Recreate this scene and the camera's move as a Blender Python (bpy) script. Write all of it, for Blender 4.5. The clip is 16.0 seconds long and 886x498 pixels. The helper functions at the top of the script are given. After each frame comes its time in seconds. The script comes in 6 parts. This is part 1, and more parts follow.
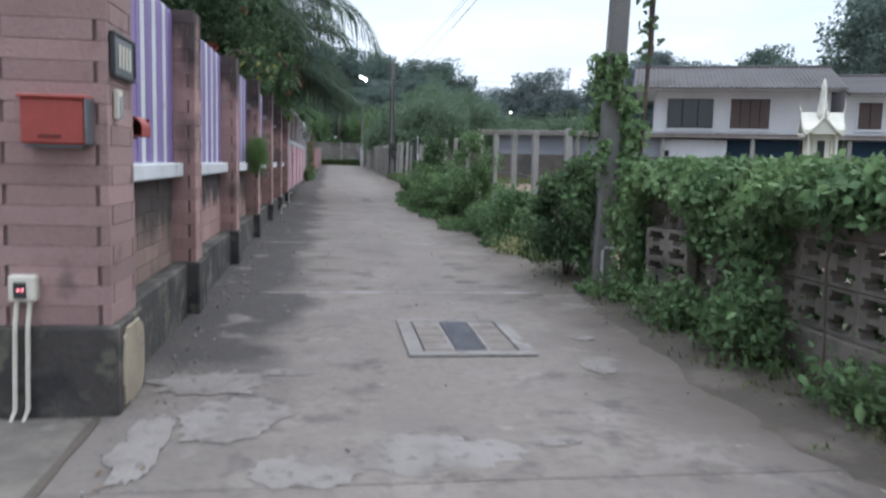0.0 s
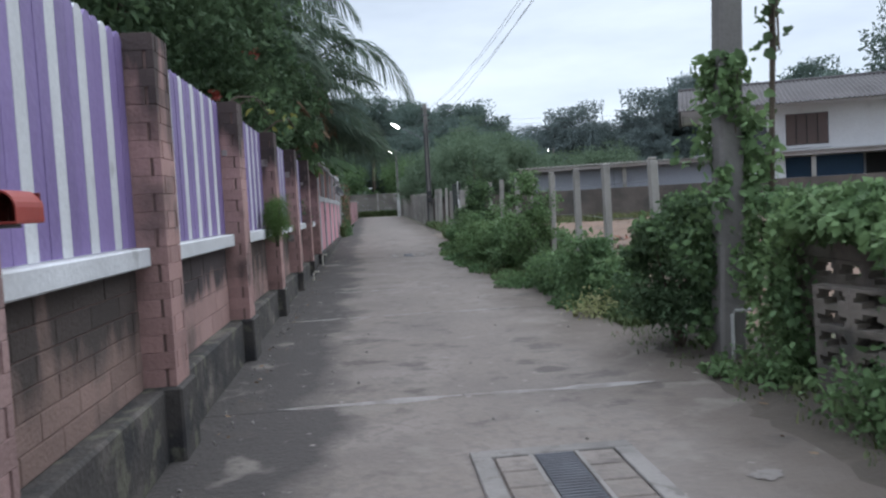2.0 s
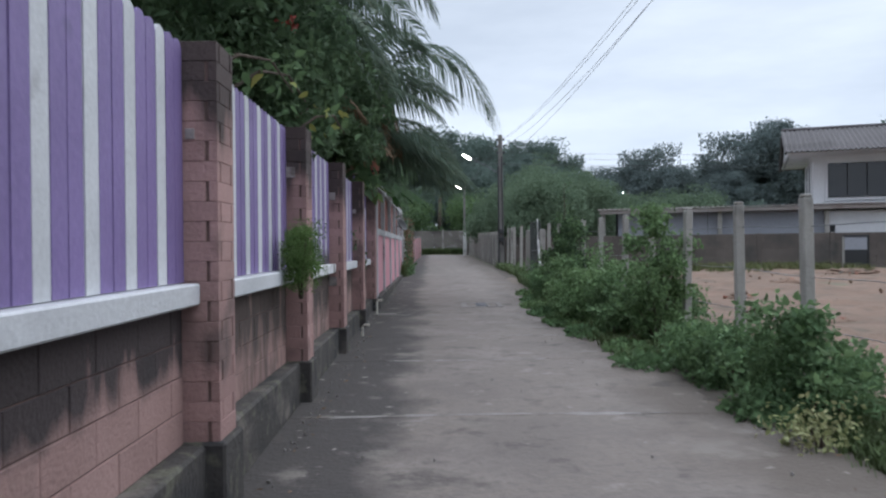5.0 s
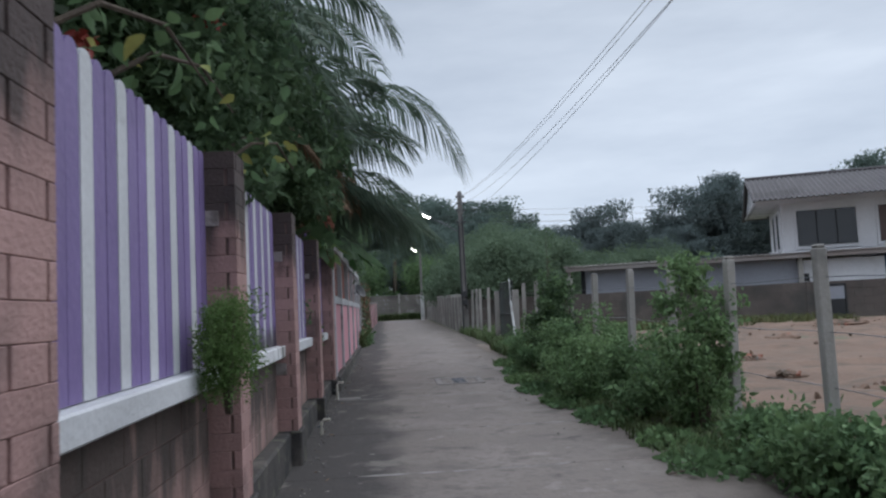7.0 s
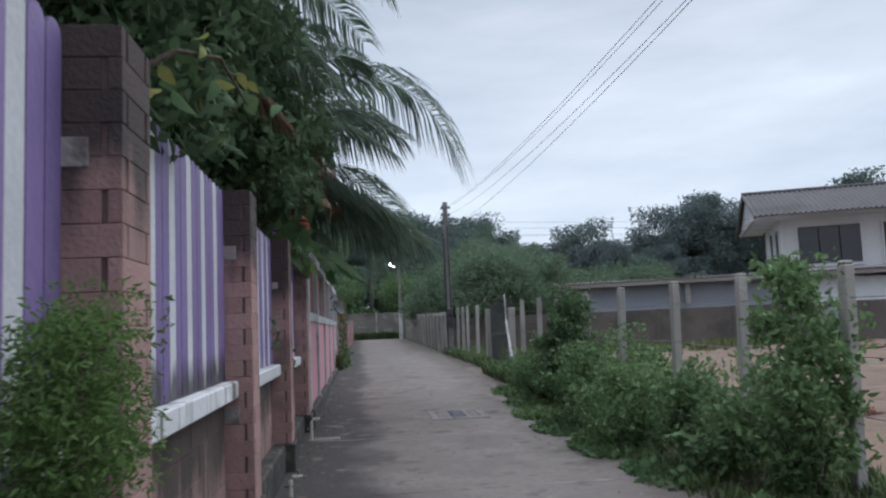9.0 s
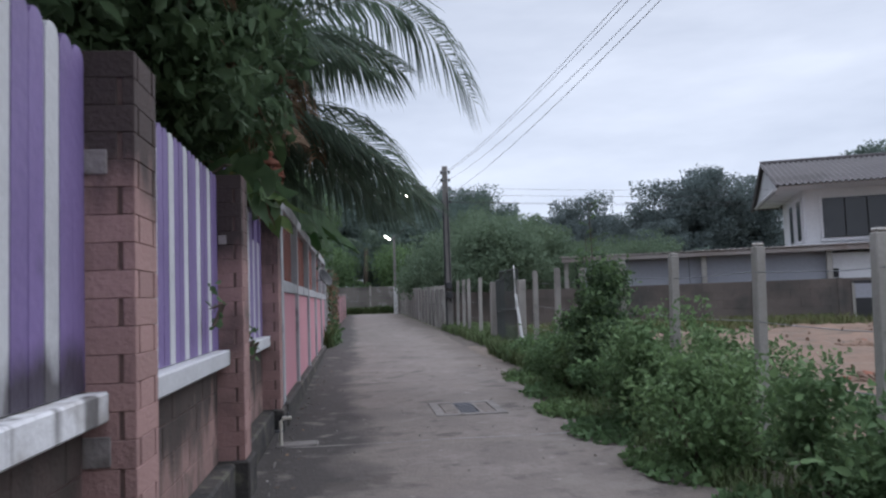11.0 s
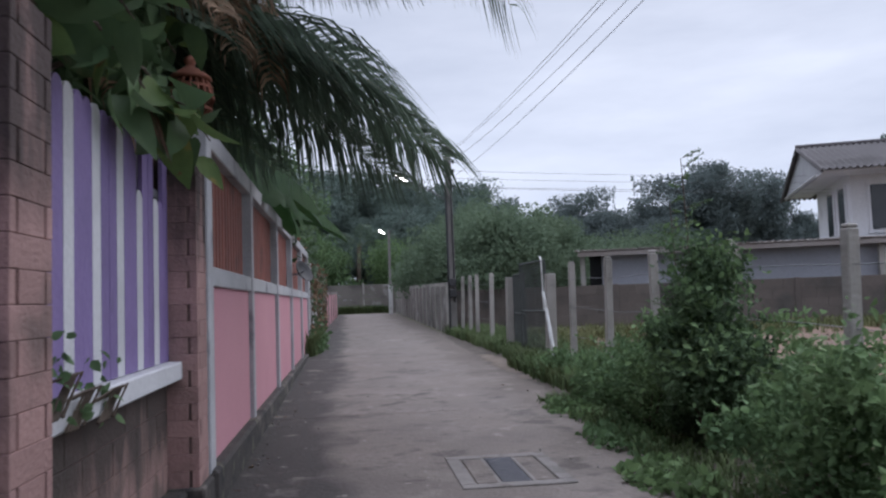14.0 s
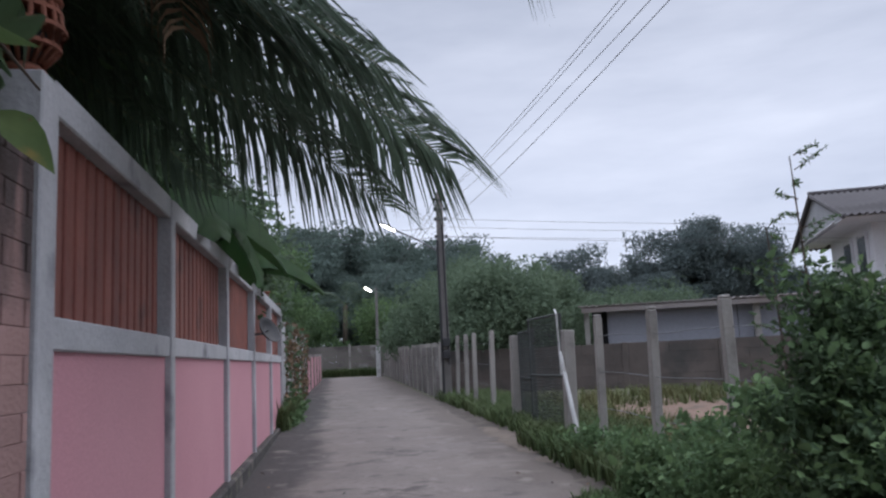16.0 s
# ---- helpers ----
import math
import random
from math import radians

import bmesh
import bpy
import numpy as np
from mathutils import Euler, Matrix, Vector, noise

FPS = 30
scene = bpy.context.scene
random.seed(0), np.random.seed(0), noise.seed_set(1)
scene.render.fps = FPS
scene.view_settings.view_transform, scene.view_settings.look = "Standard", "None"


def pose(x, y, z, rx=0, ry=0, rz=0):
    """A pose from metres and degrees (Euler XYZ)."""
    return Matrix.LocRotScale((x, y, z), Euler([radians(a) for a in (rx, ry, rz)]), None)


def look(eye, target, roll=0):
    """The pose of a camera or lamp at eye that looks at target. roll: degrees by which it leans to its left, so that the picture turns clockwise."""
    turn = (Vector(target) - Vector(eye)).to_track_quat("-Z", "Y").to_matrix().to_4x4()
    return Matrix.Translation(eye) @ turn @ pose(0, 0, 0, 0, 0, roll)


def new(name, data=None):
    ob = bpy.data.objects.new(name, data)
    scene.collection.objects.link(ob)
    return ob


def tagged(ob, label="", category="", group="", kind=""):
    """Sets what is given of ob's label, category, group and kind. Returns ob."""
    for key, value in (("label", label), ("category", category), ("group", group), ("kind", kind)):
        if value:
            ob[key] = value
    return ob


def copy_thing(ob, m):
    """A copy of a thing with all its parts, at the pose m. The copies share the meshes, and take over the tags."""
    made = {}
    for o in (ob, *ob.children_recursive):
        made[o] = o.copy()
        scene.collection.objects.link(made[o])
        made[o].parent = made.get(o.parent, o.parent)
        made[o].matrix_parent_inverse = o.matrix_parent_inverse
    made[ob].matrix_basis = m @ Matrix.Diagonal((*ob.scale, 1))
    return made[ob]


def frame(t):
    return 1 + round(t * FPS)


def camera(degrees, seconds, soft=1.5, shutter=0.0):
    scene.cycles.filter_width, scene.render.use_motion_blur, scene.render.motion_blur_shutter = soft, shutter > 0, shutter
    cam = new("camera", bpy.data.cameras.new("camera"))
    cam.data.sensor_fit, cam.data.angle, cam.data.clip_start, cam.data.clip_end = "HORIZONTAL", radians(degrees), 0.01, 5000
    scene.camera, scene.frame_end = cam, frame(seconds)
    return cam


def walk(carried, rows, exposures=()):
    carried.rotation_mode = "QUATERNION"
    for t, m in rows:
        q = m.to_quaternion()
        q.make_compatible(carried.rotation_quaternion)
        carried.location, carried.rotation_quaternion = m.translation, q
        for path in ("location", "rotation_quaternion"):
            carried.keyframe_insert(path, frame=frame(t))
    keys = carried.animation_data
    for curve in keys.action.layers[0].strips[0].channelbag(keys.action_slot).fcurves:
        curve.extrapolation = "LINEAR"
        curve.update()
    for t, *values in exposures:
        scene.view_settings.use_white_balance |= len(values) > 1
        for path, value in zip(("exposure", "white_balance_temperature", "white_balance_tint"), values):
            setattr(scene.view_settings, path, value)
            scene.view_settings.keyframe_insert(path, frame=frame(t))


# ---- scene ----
cam = camera(58.6, 16.0, 2.3, 0.4)
METRES, EYE, TILT, LEAN, TURN = 16.5, 1.274, 0.0, 0.0, -8.2
ROWS = [
    (0.0, 0.0, 0.0, 0.0, 0.16, -6.27, -1.45),
    (0.5, -0.0045, 0.0267, 0.0038, 0.31, -3.33, 2.41),
    (1.0, -0.0057, 0.0554, 0.004, 1.85, -3.62, 4.15),
    (1.5, -0.0103, 0.0835, 0.0043, 2.54, -3.35, 3.24),
    (2.0, -0.0129, 0.1133, 0.0046, 2.8, -3.08, 3.1),
    (2.5, -0.0156, 0.1447, 0.0047, 5.22, -3.38, 3.11),
    (3.0, -0.0189, 0.1757, 0.0045, 7.04, -1.1, 2.84),
    (5.5, -0.0542, 0.3341, 0.0065, 7.09, 0.51, 0.32),
    (6.0, -0.0635, 0.3632, 0.0084, 5.5, 4.05, 1.39),
    (6.5, -0.0696, 0.3933, 0.0084, 4.56, 3.76, 1.32),
    (7.0, -0.0757, 0.4236, 0.0097, 3.96, 4.38, 2.81),
    (7.5, -0.0798, 0.454, 0.0091, 3.08, 3.39, 3.77),
    (8.0, -0.0878, 0.4837, 0.0115, 2.25, 5.58, 0.29),
    (8.5, -0.0945, 0.5133, 0.0105, 2.5, 4.72, 2.63),
    (9.0, -0.1014, 0.5437, 0.0111, 2.13, 5.66, 2.44),
    (11.5, -0.1155, 0.7012, 0.0105, 1.48, 3.63, 1.71),
    (12.0, -0.1169, 0.7335, 0.0117, 1.61, 5.92, 0.03),
    (12.5, -0.1206, 0.7647, 0.0127, 1.41, 9.55, 0.98),
    (13.0, -0.1244, 0.7958, 0.0122, 1.85, 7.57, 0.93),
    (13.5, -0.1298, 0.8267, 0.0134, 1.22, 9.01, 0.93),
    (14.0, -0.1336, 0.8594, 0.0119, 1.31, 3.72, 1.98),
    (14.5, -0.1385, 0.8914, 0.0141, 0.75, 6.65, 3.16),
    (15.0, -0.1405, 0.9236, 0.013, 0.59, 6.68, 2.45),
    (15.5, -0.1419, 0.955, 0.0148, 0.59, 7.69, 2.64),
    (16.0, -0.1415, 0.9856, 0.0144, 0.53, 8.04, 2.6),
]
walk(cam, [(t, pose(0, 0, EYE, TILT, LEAN, TURN) @ pose(METRES * x, METRES * y, METRES * z, 90 + pitch, roll, yaw)) for t, x, y, z, yaw, pitch, roll in ROWS],
     [(0.0, 0.81, 6500, 7), (0.5, 0.31, 6500, 7), (1.0, 0.42, 6500, 7), (1.5, 0.51, 6500, 7), (2.5, 0.59, 6500, 7), (3.0, 0.54, 6500, 7), (5.5, 0.45, 6500, 8), (6.0, 0.19, 6500, 8), (6.5, 0.24, 6500, 8), (7.0, 0.21, 6500, 8), (7.5, 0.29, 6500, 8),
      (8.0, 0.10, 6500, 8), (8.5, 0.23, 6500, 8), (9.0, 0.39, 6500, 8), (11.5, 0.39, 6500, 13), (12.0, 0.31, 6500, 13), (12.5, 0.05, 6500, 13), (13.0, 0.29, 6500, 15), (13.5, 0.19, 6500, 15), (14.0, 0.39, 6500, 15), (14.5, 0.39, 6500, 15), (15.0, 0.37, 6500, 15), (15.5, 0.40, 6500, 15), (16.0, 0.31, 6500, 15)])

# ---- world and light ----
world = bpy.data.worlds.new("dusk_sky")
scene.world = world
world.use_nodes = True
wn, wl = world.node_tree.nodes, world.node_tree.links
wn.clear()
w_out = wn.new("ShaderNodeOutputWorld")
w_bg = wn.new("ShaderNodeBackground")
w_sky = wn.new("ShaderNodeTexSky")
w_sky.sky_type, w_sky.sun_disc = "NISHITA", False
w_sky.sun_elevation, w_sky.sun_rotation = radians(55), radians(200)
w_dim = wn.new("ShaderNodeMix")
w_dim.data_type, w_dim.blend_type = "RGBA", "MULTIPLY"
w_dim.inputs[0].default_value = 1.0
w_dim.inputs[7].default_value = (0.06, 0.06, 0.06, 1)
w_co = wn.new("ShaderNodeTexCoord")
w_map = wn.new("ShaderNodeMapping")
w_map.inputs["Scale"].default_value = (1.0, 1.0, 4.2)
w_noise = wn.new("ShaderNodeTexNoise")
w_noise.inputs["Scale"].default_value = 2.6
w_noise.inputs["Detail"].default_value = 6
w_noise.inputs["Roughness"].default_value = 0.55
w_ramp = wn.new("ShaderNodeValToRGB")
w_ramp.color_ramp.elements[0].position, w_ramp.color_ramp.elements[0].color = 0.34, (0.525, 0.595, 0.725, 1)
w_ramp.color_ramp.elements[1].position, w_ramp.color_ramp.elements[1].color = 0.70, (0.71, 0.785, 0.92, 1)
w_mix = wn.new("ShaderNodeMix")
w_mix.data_type = "RGBA"
w_mix.inputs[0].default_value = 0.88
wl.new(w_co.outputs["Generated"], w_map.inputs[0])
wl.new(w_map.outputs[0], w_noise.inputs["Vector"])
wl.new(w_noise.outputs[0], w_ramp.inputs[0])
wl.new(w_sky.outputs[0], w_dim.inputs[6])
wl.new(w_dim.outputs[2], w_mix.inputs[6])
wl.new(w_ramp.outputs[0], w_mix.inputs[7])
wl.new(w_mix.outputs[2], w_bg.inputs["Color"])
# an overcast sky is brighter towards the zenith than at the horizon
w_sep = wn.new("ShaderNodeSeparateXYZ")
w_up = wn.new("ShaderNodeMapRange")
for i, v in enumerate((0.45, 1.0, 1.0, 3.9)):
    w_up.inputs[i + 1].default_value = v
# and palest low down, where the cloud thins
w_low = wn.new("ShaderNodeMapRange")
for i, v in enumerate((0.10, 0.44, 1.04, 0.83)):
    w_low.inputs[i + 1].default_value = v
w_mul = wn.new("ShaderNodeMath")
w_mul.operation = "MULTIPLY"
wl.new(w_co.outputs["Generated"], w_sep.inputs[0])
wl.new(w_sep.outputs[2], w_up.inputs[0])
wl.new(w_sep.outputs[2], w_low.inputs[0])
wl.new(w_up.outputs[0], w_mul.inputs[0])
wl.new(w_low.outputs[0], w_mul.inputs[1])
wl.new(w_mul.outputs[0], w_bg.inputs["Strength"])
wl.new(w_bg.outputs[0], w_out.inputs[0])

sun = new("sun", bpy.data.lights.new("sun", "SUN"))
sun.data.energy, sun.data.angle, sun.data.color = 0.65, radians(60), (1.0, 0.96, 0.93)
sun.matrix_world = look((20, 26, 30), (0, 10, 0))


# ---- materials ----
def mat(name, c1, c2, scale=3.0, rough=0.85, bump=0.25, bscale=45.0, metal=0.0, stain=None, streak=None,
        island=0.0, random_tint=0.0, leaf=0.0, bands=None, over=None):
    """stain: colour, low, high, scale. streak: colour, z of full growth, z where it ends, gain. bands: colour, x at full, x at none, waver, y where it begins. over: stains over all."""
    m = bpy.data.materials.new(name)
    m.use_nodes = True
    n, l = m.node_tree.nodes, m.node_tree.links
    b = n["Principled BSDF"]
    b.inputs["Roughness"].default_value, b.inputs["Metallic"].default_value = rough, metal
    geo = n.new("ShaderNodeNewGeometry")

    def tex(s, detail=7.0, stretch=None):
        t = n.new("ShaderNodeTexNoise")
        t.inputs["Scale"].default_value, t.inputs["Detail"].default_value = s, detail
        src = geo.outputs["Position"]
        if stretch:
            mp = n.new("ShaderNodeMapping")
            mp.inputs["Scale"].default_value = stretch
            l.new(src, mp.inputs[0])
            src = mp.outputs[0]
        l.new(src, t.inputs["Vector"])
        return t.outputs[0]

    def span(v, lo, hi, to0=0.0, to1=1.0):
        r = n.new("ShaderNodeMapRange")
        l.new(v, r.inputs[0])
        for i, x in enumerate((lo, hi, to0, to1)):
            r.inputs[i + 1].default_value = x
        return r.outputs[0]

    def math_node(op, a, c):
        k = n.new("ShaderNodeMath")
        k.operation = op
        for i, x in enumerate((a, c)):
            if isinstance(x, (int, float)):
                k.inputs[i].default_value = x
            else:
                l.new(x, k.inputs[i])
        return k.outputs[0]

    def blend(f, a, c, kind="MIX"):
        k = n.new("ShaderNodeMix")
        k.data_type, k.blend_type = "RGBA", kind
        for i, x in ((0, f), (6, a), (7, c)):
            if isinstance(x, (int, float)):
                k.inputs[i].default_value = x
            elif isinstance(x, tuple):
                k.inputs[i].default_value = (*x, 1)
            else:
                l.new(x, k.inputs[i])
        return k.outputs[2]

    col = blend(span(tex(scale), 0.3, 0.7), c1, c2)
    fine = tex(bscale, 5.0)
    shade = span(fine, 0.25, 0.75, 0.92, 1.07)
    col = blend(1.0, col, shade, "MULTIPLY")
    for st in (stain if isinstance(stain, list) else [stain] if stain else []):
        col = blend(span(tex(st[3], 9.0, st[4] if len(st) > 4 else None), st[1], st[2], 0.0, 0.9), col, st[0])
    if streak:
        sep = n.new("ShaderNodeSeparateXYZ")
        l.new(geo.outputs["Position"], sep.inputs[0])
        g = span(sep.outputs[2], streak[2], streak[1])
        drip = span(tex(6.0, 6.0, (1.0, 1.0, 0.16)), 0.28, 0.62)
        blot = span(tex(2.3, 8.0), 0.3, 0.62)
        f = math_node("MULTIPLY", g, math_node("ADD", math_node("MULTIPLY", drip, 0.75), math_node("MULTIPLY", blot, 0.5)))
        k = streak[3] if len(streak) > 3 else 1.0
        col = blend(span(f, 0.18 / k, 0.52 / k, 0.0, 0.92), col, streak[0])
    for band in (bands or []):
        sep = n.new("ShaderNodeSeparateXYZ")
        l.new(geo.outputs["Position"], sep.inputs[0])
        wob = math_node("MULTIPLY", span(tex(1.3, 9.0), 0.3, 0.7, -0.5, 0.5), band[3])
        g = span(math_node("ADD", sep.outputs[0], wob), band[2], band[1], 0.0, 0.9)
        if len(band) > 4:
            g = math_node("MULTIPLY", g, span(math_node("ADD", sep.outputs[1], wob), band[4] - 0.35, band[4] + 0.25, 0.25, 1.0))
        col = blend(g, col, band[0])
    for st in (over or []):
        col = blend(span(tex(st[3], 9.0), st[1], st[2], 0.0, 0.8), col, st[0])
    if island:
        col = blend(1.0, col, span(geo.outputs["Random Per Island"], 0, 1, 1 - island, 1 + island), "MULTIPLY")
    if random_tint:
        oi = n.new("ShaderNodeObjectInfo")
        col = blend(1.0, col, span(oi.outputs["Random"], 0, 1, 1 - random_tint, 1 + random_tint), "MULTIPLY")
    l.new(col, b.inputs["Base Color"])
    if bump:
        bp = n.new("ShaderNodeBump")
        bp.inputs["Strength"].default_value, bp.inputs["Distance"].default_value = bump, 0.02
        l.new(fine, bp.inputs["Height"])
        l.new(bp.outputs[0], b.inputs["Normal"])
    if leaf:
        b.inputs["Specular IOR Level"].default_value = 0.10
        tr = n.new("ShaderNodeBsdfTranslucent")
        l.new(col, tr.inputs["Color"])
        mx = n.new("ShaderNodeMixShader")
        mx.inputs[0].default_value = leaf
        l.new(b.outputs[0], mx.inputs[1])
        l.new(tr.outputs[0], mx.inputs[2])
        l.new(mx.outputs[0], n["Material Output"].inputs[0])
    return m


def glow(name, colour, strength):
    m = bpy.data.materials.new(name)
    m.use_nodes = True
    b = m.node_tree.nodes["Principled BSDF"]
    b.inputs["Base Color"].default_value = (0.8, 0.8, 0.8, 1)
    b.inputs["Emission Color"].default_value = (*colour, 1)
    b.inputs["Emission Strength"].default_value = strength
    return m


MOULD = (0.022, 0.020, 0.022)
M_ROAD = mat("road_concrete", (0.148, 0.123, 0.107), (0.175, 0.148, 0.130), 0.8, 0.9, 0.6, 30,
             stain=[((0.116, 0.097, 0.087), 0.44, 0.66, 0.8), ((0.207, 0.176, 0.159), 0.52, 0.72, 1.0), ((0.237, 0.207, 0.189), 0.63, 0.73, 3.0),
                    ((0.089, 0.074, 0.066), 0.58, 0.68, 4.3), ((0.076, 0.064, 0.057), 0.60, 0.66, 1.7), ((0.131, 0.111, 0.099), 0.50, 0.62, 14.0)],
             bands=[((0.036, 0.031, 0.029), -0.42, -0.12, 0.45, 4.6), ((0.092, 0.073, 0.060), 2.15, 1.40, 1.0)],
             over=[((0.172, 0.150, 0.132), 0.60, 0.68, 2.3), ((0.061, 0.051, 0.044), 0.62, 0.68, 1.9), ((0.242, 0.214, 0.196), 0.68, 0.73, 9.0)])
M_APRON = mat("apron_concrete", (0.160, 0.138, 0.118), (0.120, 0.103, 0.088), 2.6, 0.9, 0.5, 26, stain=[((0.062, 0.053, 0.045), 0.48, 0.64, 1.9), ((0.21, 0.19, 0.17), 0.58, 0.72, 3.4), ((0.085, 0.073, 0.063), 0.54, 0.66, 8.0)])
M_SMEAR = mat("thin_mortar_skin", (0.196, 0.176, 0.163), (0.158, 0.139, 0.127), 2.4, 0.9, 0.4, 40, stain=[((0.135, 0.117, 0.106), 0.46, 0.60, 5.0), ((0.10, 0.088, 0.08), 0.56, 0.66, 13.0)])
M_SILL = mat("stained_white_sill", (0.70, 0.70, 0.71), (0.56, 0.56, 0.57), 2, 0.7, 0.2, 40, stain=[((0.34, 0.32, 0.30), 0.50, 0.62, 3.0), ((0.085, 0.078, 0.075), 0.54, 0.64, 9.0, (1.0, 1.0, 0.10))])
M_ROAD_BED = mat("joint_dirt", (0.11, 0.097, 0.086), (0.145, 0.128, 0.115), 4)
M_CEMENT = mat("cement_smear", (0.205, 0.187, 0.174), (0.155, 0.14, 0.13), 1.5, 0.9, 0.4, 40, stain=[((0.11, 0.10, 0.092), 0.50, 0.66, 2.1), ((0.12, 0.105, 0.095), 0.55, 0.65, 9.0)])
M_GROUND = mat("earth_and_turf", (0.10, 0.085, 0.06), (0.075, 0.095, 0.035), 1.2, 0.95, 0.6, 20,
               stain=((0.17, 0.13, 0.095), 0.52, 0.70, 0.7))
M_SOIL = mat("red_soil", (0.18, 0.112, 0.078), (0.125, 0.079, 0.055), 0.9, 0.95, 0.9, 14,
             stain=[((0.13, 0.088, 0.062), 0.52, 0.68, 0.5), ((0.095, 0.07, 0.05), 0.53, 0.63, 2.6)])
M_FILLER = mat("joint_filler", (0.265, 0.247, 0.232), (0.20, 0.184, 0.172), 2.5, 0.9, 0.4, 40, stain=((0.15, 0.132, 0.12), 0.46, 0.58, 4.0))
M_DIRT = mat("dark_dirt", (0.076, 0.061, 0.048), (0.056, 0.045, 0.036), 1.6, 0.95, 0.6, 30, stain=((0.115, 0.095, 0.077), 0.54, 0.68, 3.0))
M_SAND = mat("pale_sand", (0.175, 0.138, 0.108), (0.135, 0.108, 0.086), 2, 0.95, 0.5, 60)
M_BLOCK = mat("pink_block", (0.35, 0.214, 0.196), (0.285, 0.17, 0.154), 1.6, 0.9, 0.4, 55, random_tint=0.13,
              stain=[((0.115, 0.080, 0.072), 0.53, 0.70, 2.2), ((0.07, 0.052, 0.047), 0.62, 0.74, 4.0, (1.0, 1.0, 0.4))], streak=((0.042, 0.033, 0.031), 2.36, 1.55, 1.15))
M_BLOCK_CLEAN = mat("pink_gate_block", (0.3, 0.196, 0.184), (0.245, 0.156, 0.146), 1.6, 0.9, 0.4, 55, random_tint=0.15,
                    stain=[((0.17, 0.10, 0.095), 0.56, 0.74, 2.4), ((0.10, 0.07, 0.066), 0.60, 0.72, 3.1)])
M_PANEL = mat("pink_wall_block", (0.36, 0.228, 0.208), (0.29, 0.178, 0.16), 1.4, 0.9, 0.4, 55, random_tint=0.12,
              stain=((0.15, 0.105, 0.095), 0.60, 0.74, 2.0), streak=(MOULD, 1.14, 0.70, 1.6))
M_PANEL_DIRTY = mat("dirty_wall_block", (0.33, 0.208, 0.186), (0.24, 0.15, 0.132), 1.4, 0.9, 0.4, 55, random_tint=0.12,
                    stain=[((0.075, 0.055, 0.048), 0.50, 0.63, 5.5, (1.0, 1.0, 0.14)), ((0.14, 0.10, 0.085), 0.52, 0.66, 5.0)], streak=((0.048, 0.037, 0.032), 1.14, 0.50, 1.15))
M_MORTAR = mat("stained_mortar", (0.175, 0.112, 0.10), (0.11, 0.072, 0.065), 5)
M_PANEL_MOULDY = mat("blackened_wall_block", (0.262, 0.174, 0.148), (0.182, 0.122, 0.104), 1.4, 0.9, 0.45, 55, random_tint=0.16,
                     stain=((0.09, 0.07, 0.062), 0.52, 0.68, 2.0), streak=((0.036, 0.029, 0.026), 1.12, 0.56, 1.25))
M_PLINTH = mat("mouldy_concrete", (0.062, 0.054, 0.049), (0.034, 0.03, 0.028), 2.2, 0.9, 0.5, 30,
               stain=[((0.18, 0.155, 0.135), 0.56, 0.68, 1.8), ((0.02, 0.019, 0.02), 0.50, 0.62, 3.2), ((0.10, 0.095, 0.07), 0.56, 0.64, 7.0)])
M_PATCH = mat("dull_plaster", (0.31, 0.275, 0.262), (0.23, 0.20, 0.19), 6, 0.9, 0.4, 40, stain=((0.12, 0.10, 0.09), 0.52, 0.66, 9.0))
M_RENDER = mat("flaking_render", (0.33, 0.275, 0.2), (0.22, 0.185, 0.14), 5, 0.9, 0.4, 40)
M_WHITE = mat("white_paint", (0.60, 0.605, 0.62), (0.48, 0.485, 0.50), 2, 0.6, 0.2, 40, random_tint=0.05,
              stain=((0.20, 0.19, 0.19), 0.66, 0.80, 3.5))
M_PURPLE = mat("purple_paint", (0.215, 0.155, 0.335), (0.175, 0.125, 0.275), 2.5, 0.55, 0.2, 30, random_tint=0.10,
               stain=((0.10, 0.08, 0.15), 0.68, 0.82, 4))
M_WHITE_FOOT = mat("white_paint_mouldy_foot", (0.60, 0.605, 0.62), (0.48, 0.485, 0.50), 2, 0.6, 0.2, 40, random_tint=0.05,
                   stain=((0.20, 0.19, 0.19), 0.66, 0.80, 3.5), streak=((0.06, 0.052, 0.055), 1.15, 1.44, 1.2))
M_PURPLE_FOOT = mat("purple_paint_mouldy_foot", (0.215, 0.155, 0.335), (0.175, 0.125, 0.275), 2.5, 0.55, 0.2, 30, random_tint=0.10,
                    stain=((0.10, 0.08, 0.15), 0.68, 0.82, 4), streak=((0.04, 0.034, 0.042), 1.15, 1.44, 1.2))
M_FRAME = mat("greywhite_concrete", (0.46, 0.46, 0.47), (0.34, 0.34, 0.35), 2.5, 0.9, 0.35, 35,
              stain=((0.10, 0.10, 0.11), 0.62, 0.76, 2.3))
M_PINK = mat("pink_paint", (0.56, 0.275, 0.31), (0.51, 0.24, 0.275), 0.8, 0.8, 0.15, 60,
             stain=((0.33, 0.17, 0.18), 0.70, 0.85, 2.0))
M_SLAT = mat("terracotta_slat", (0.245, 0.080, 0.058), (0.185, 0.060, 0.045), 3, 0.7, 0.3, 40, random_tint=0.14, stain=((0.08, 0.04, 0.035), 0.60, 0.74, 2.5))
M_CLAY = mat("fired_clay", (0.25, 0.085, 0.05), (0.17, 0.06, 0.036), 8, 0.8, 0.3, 60)
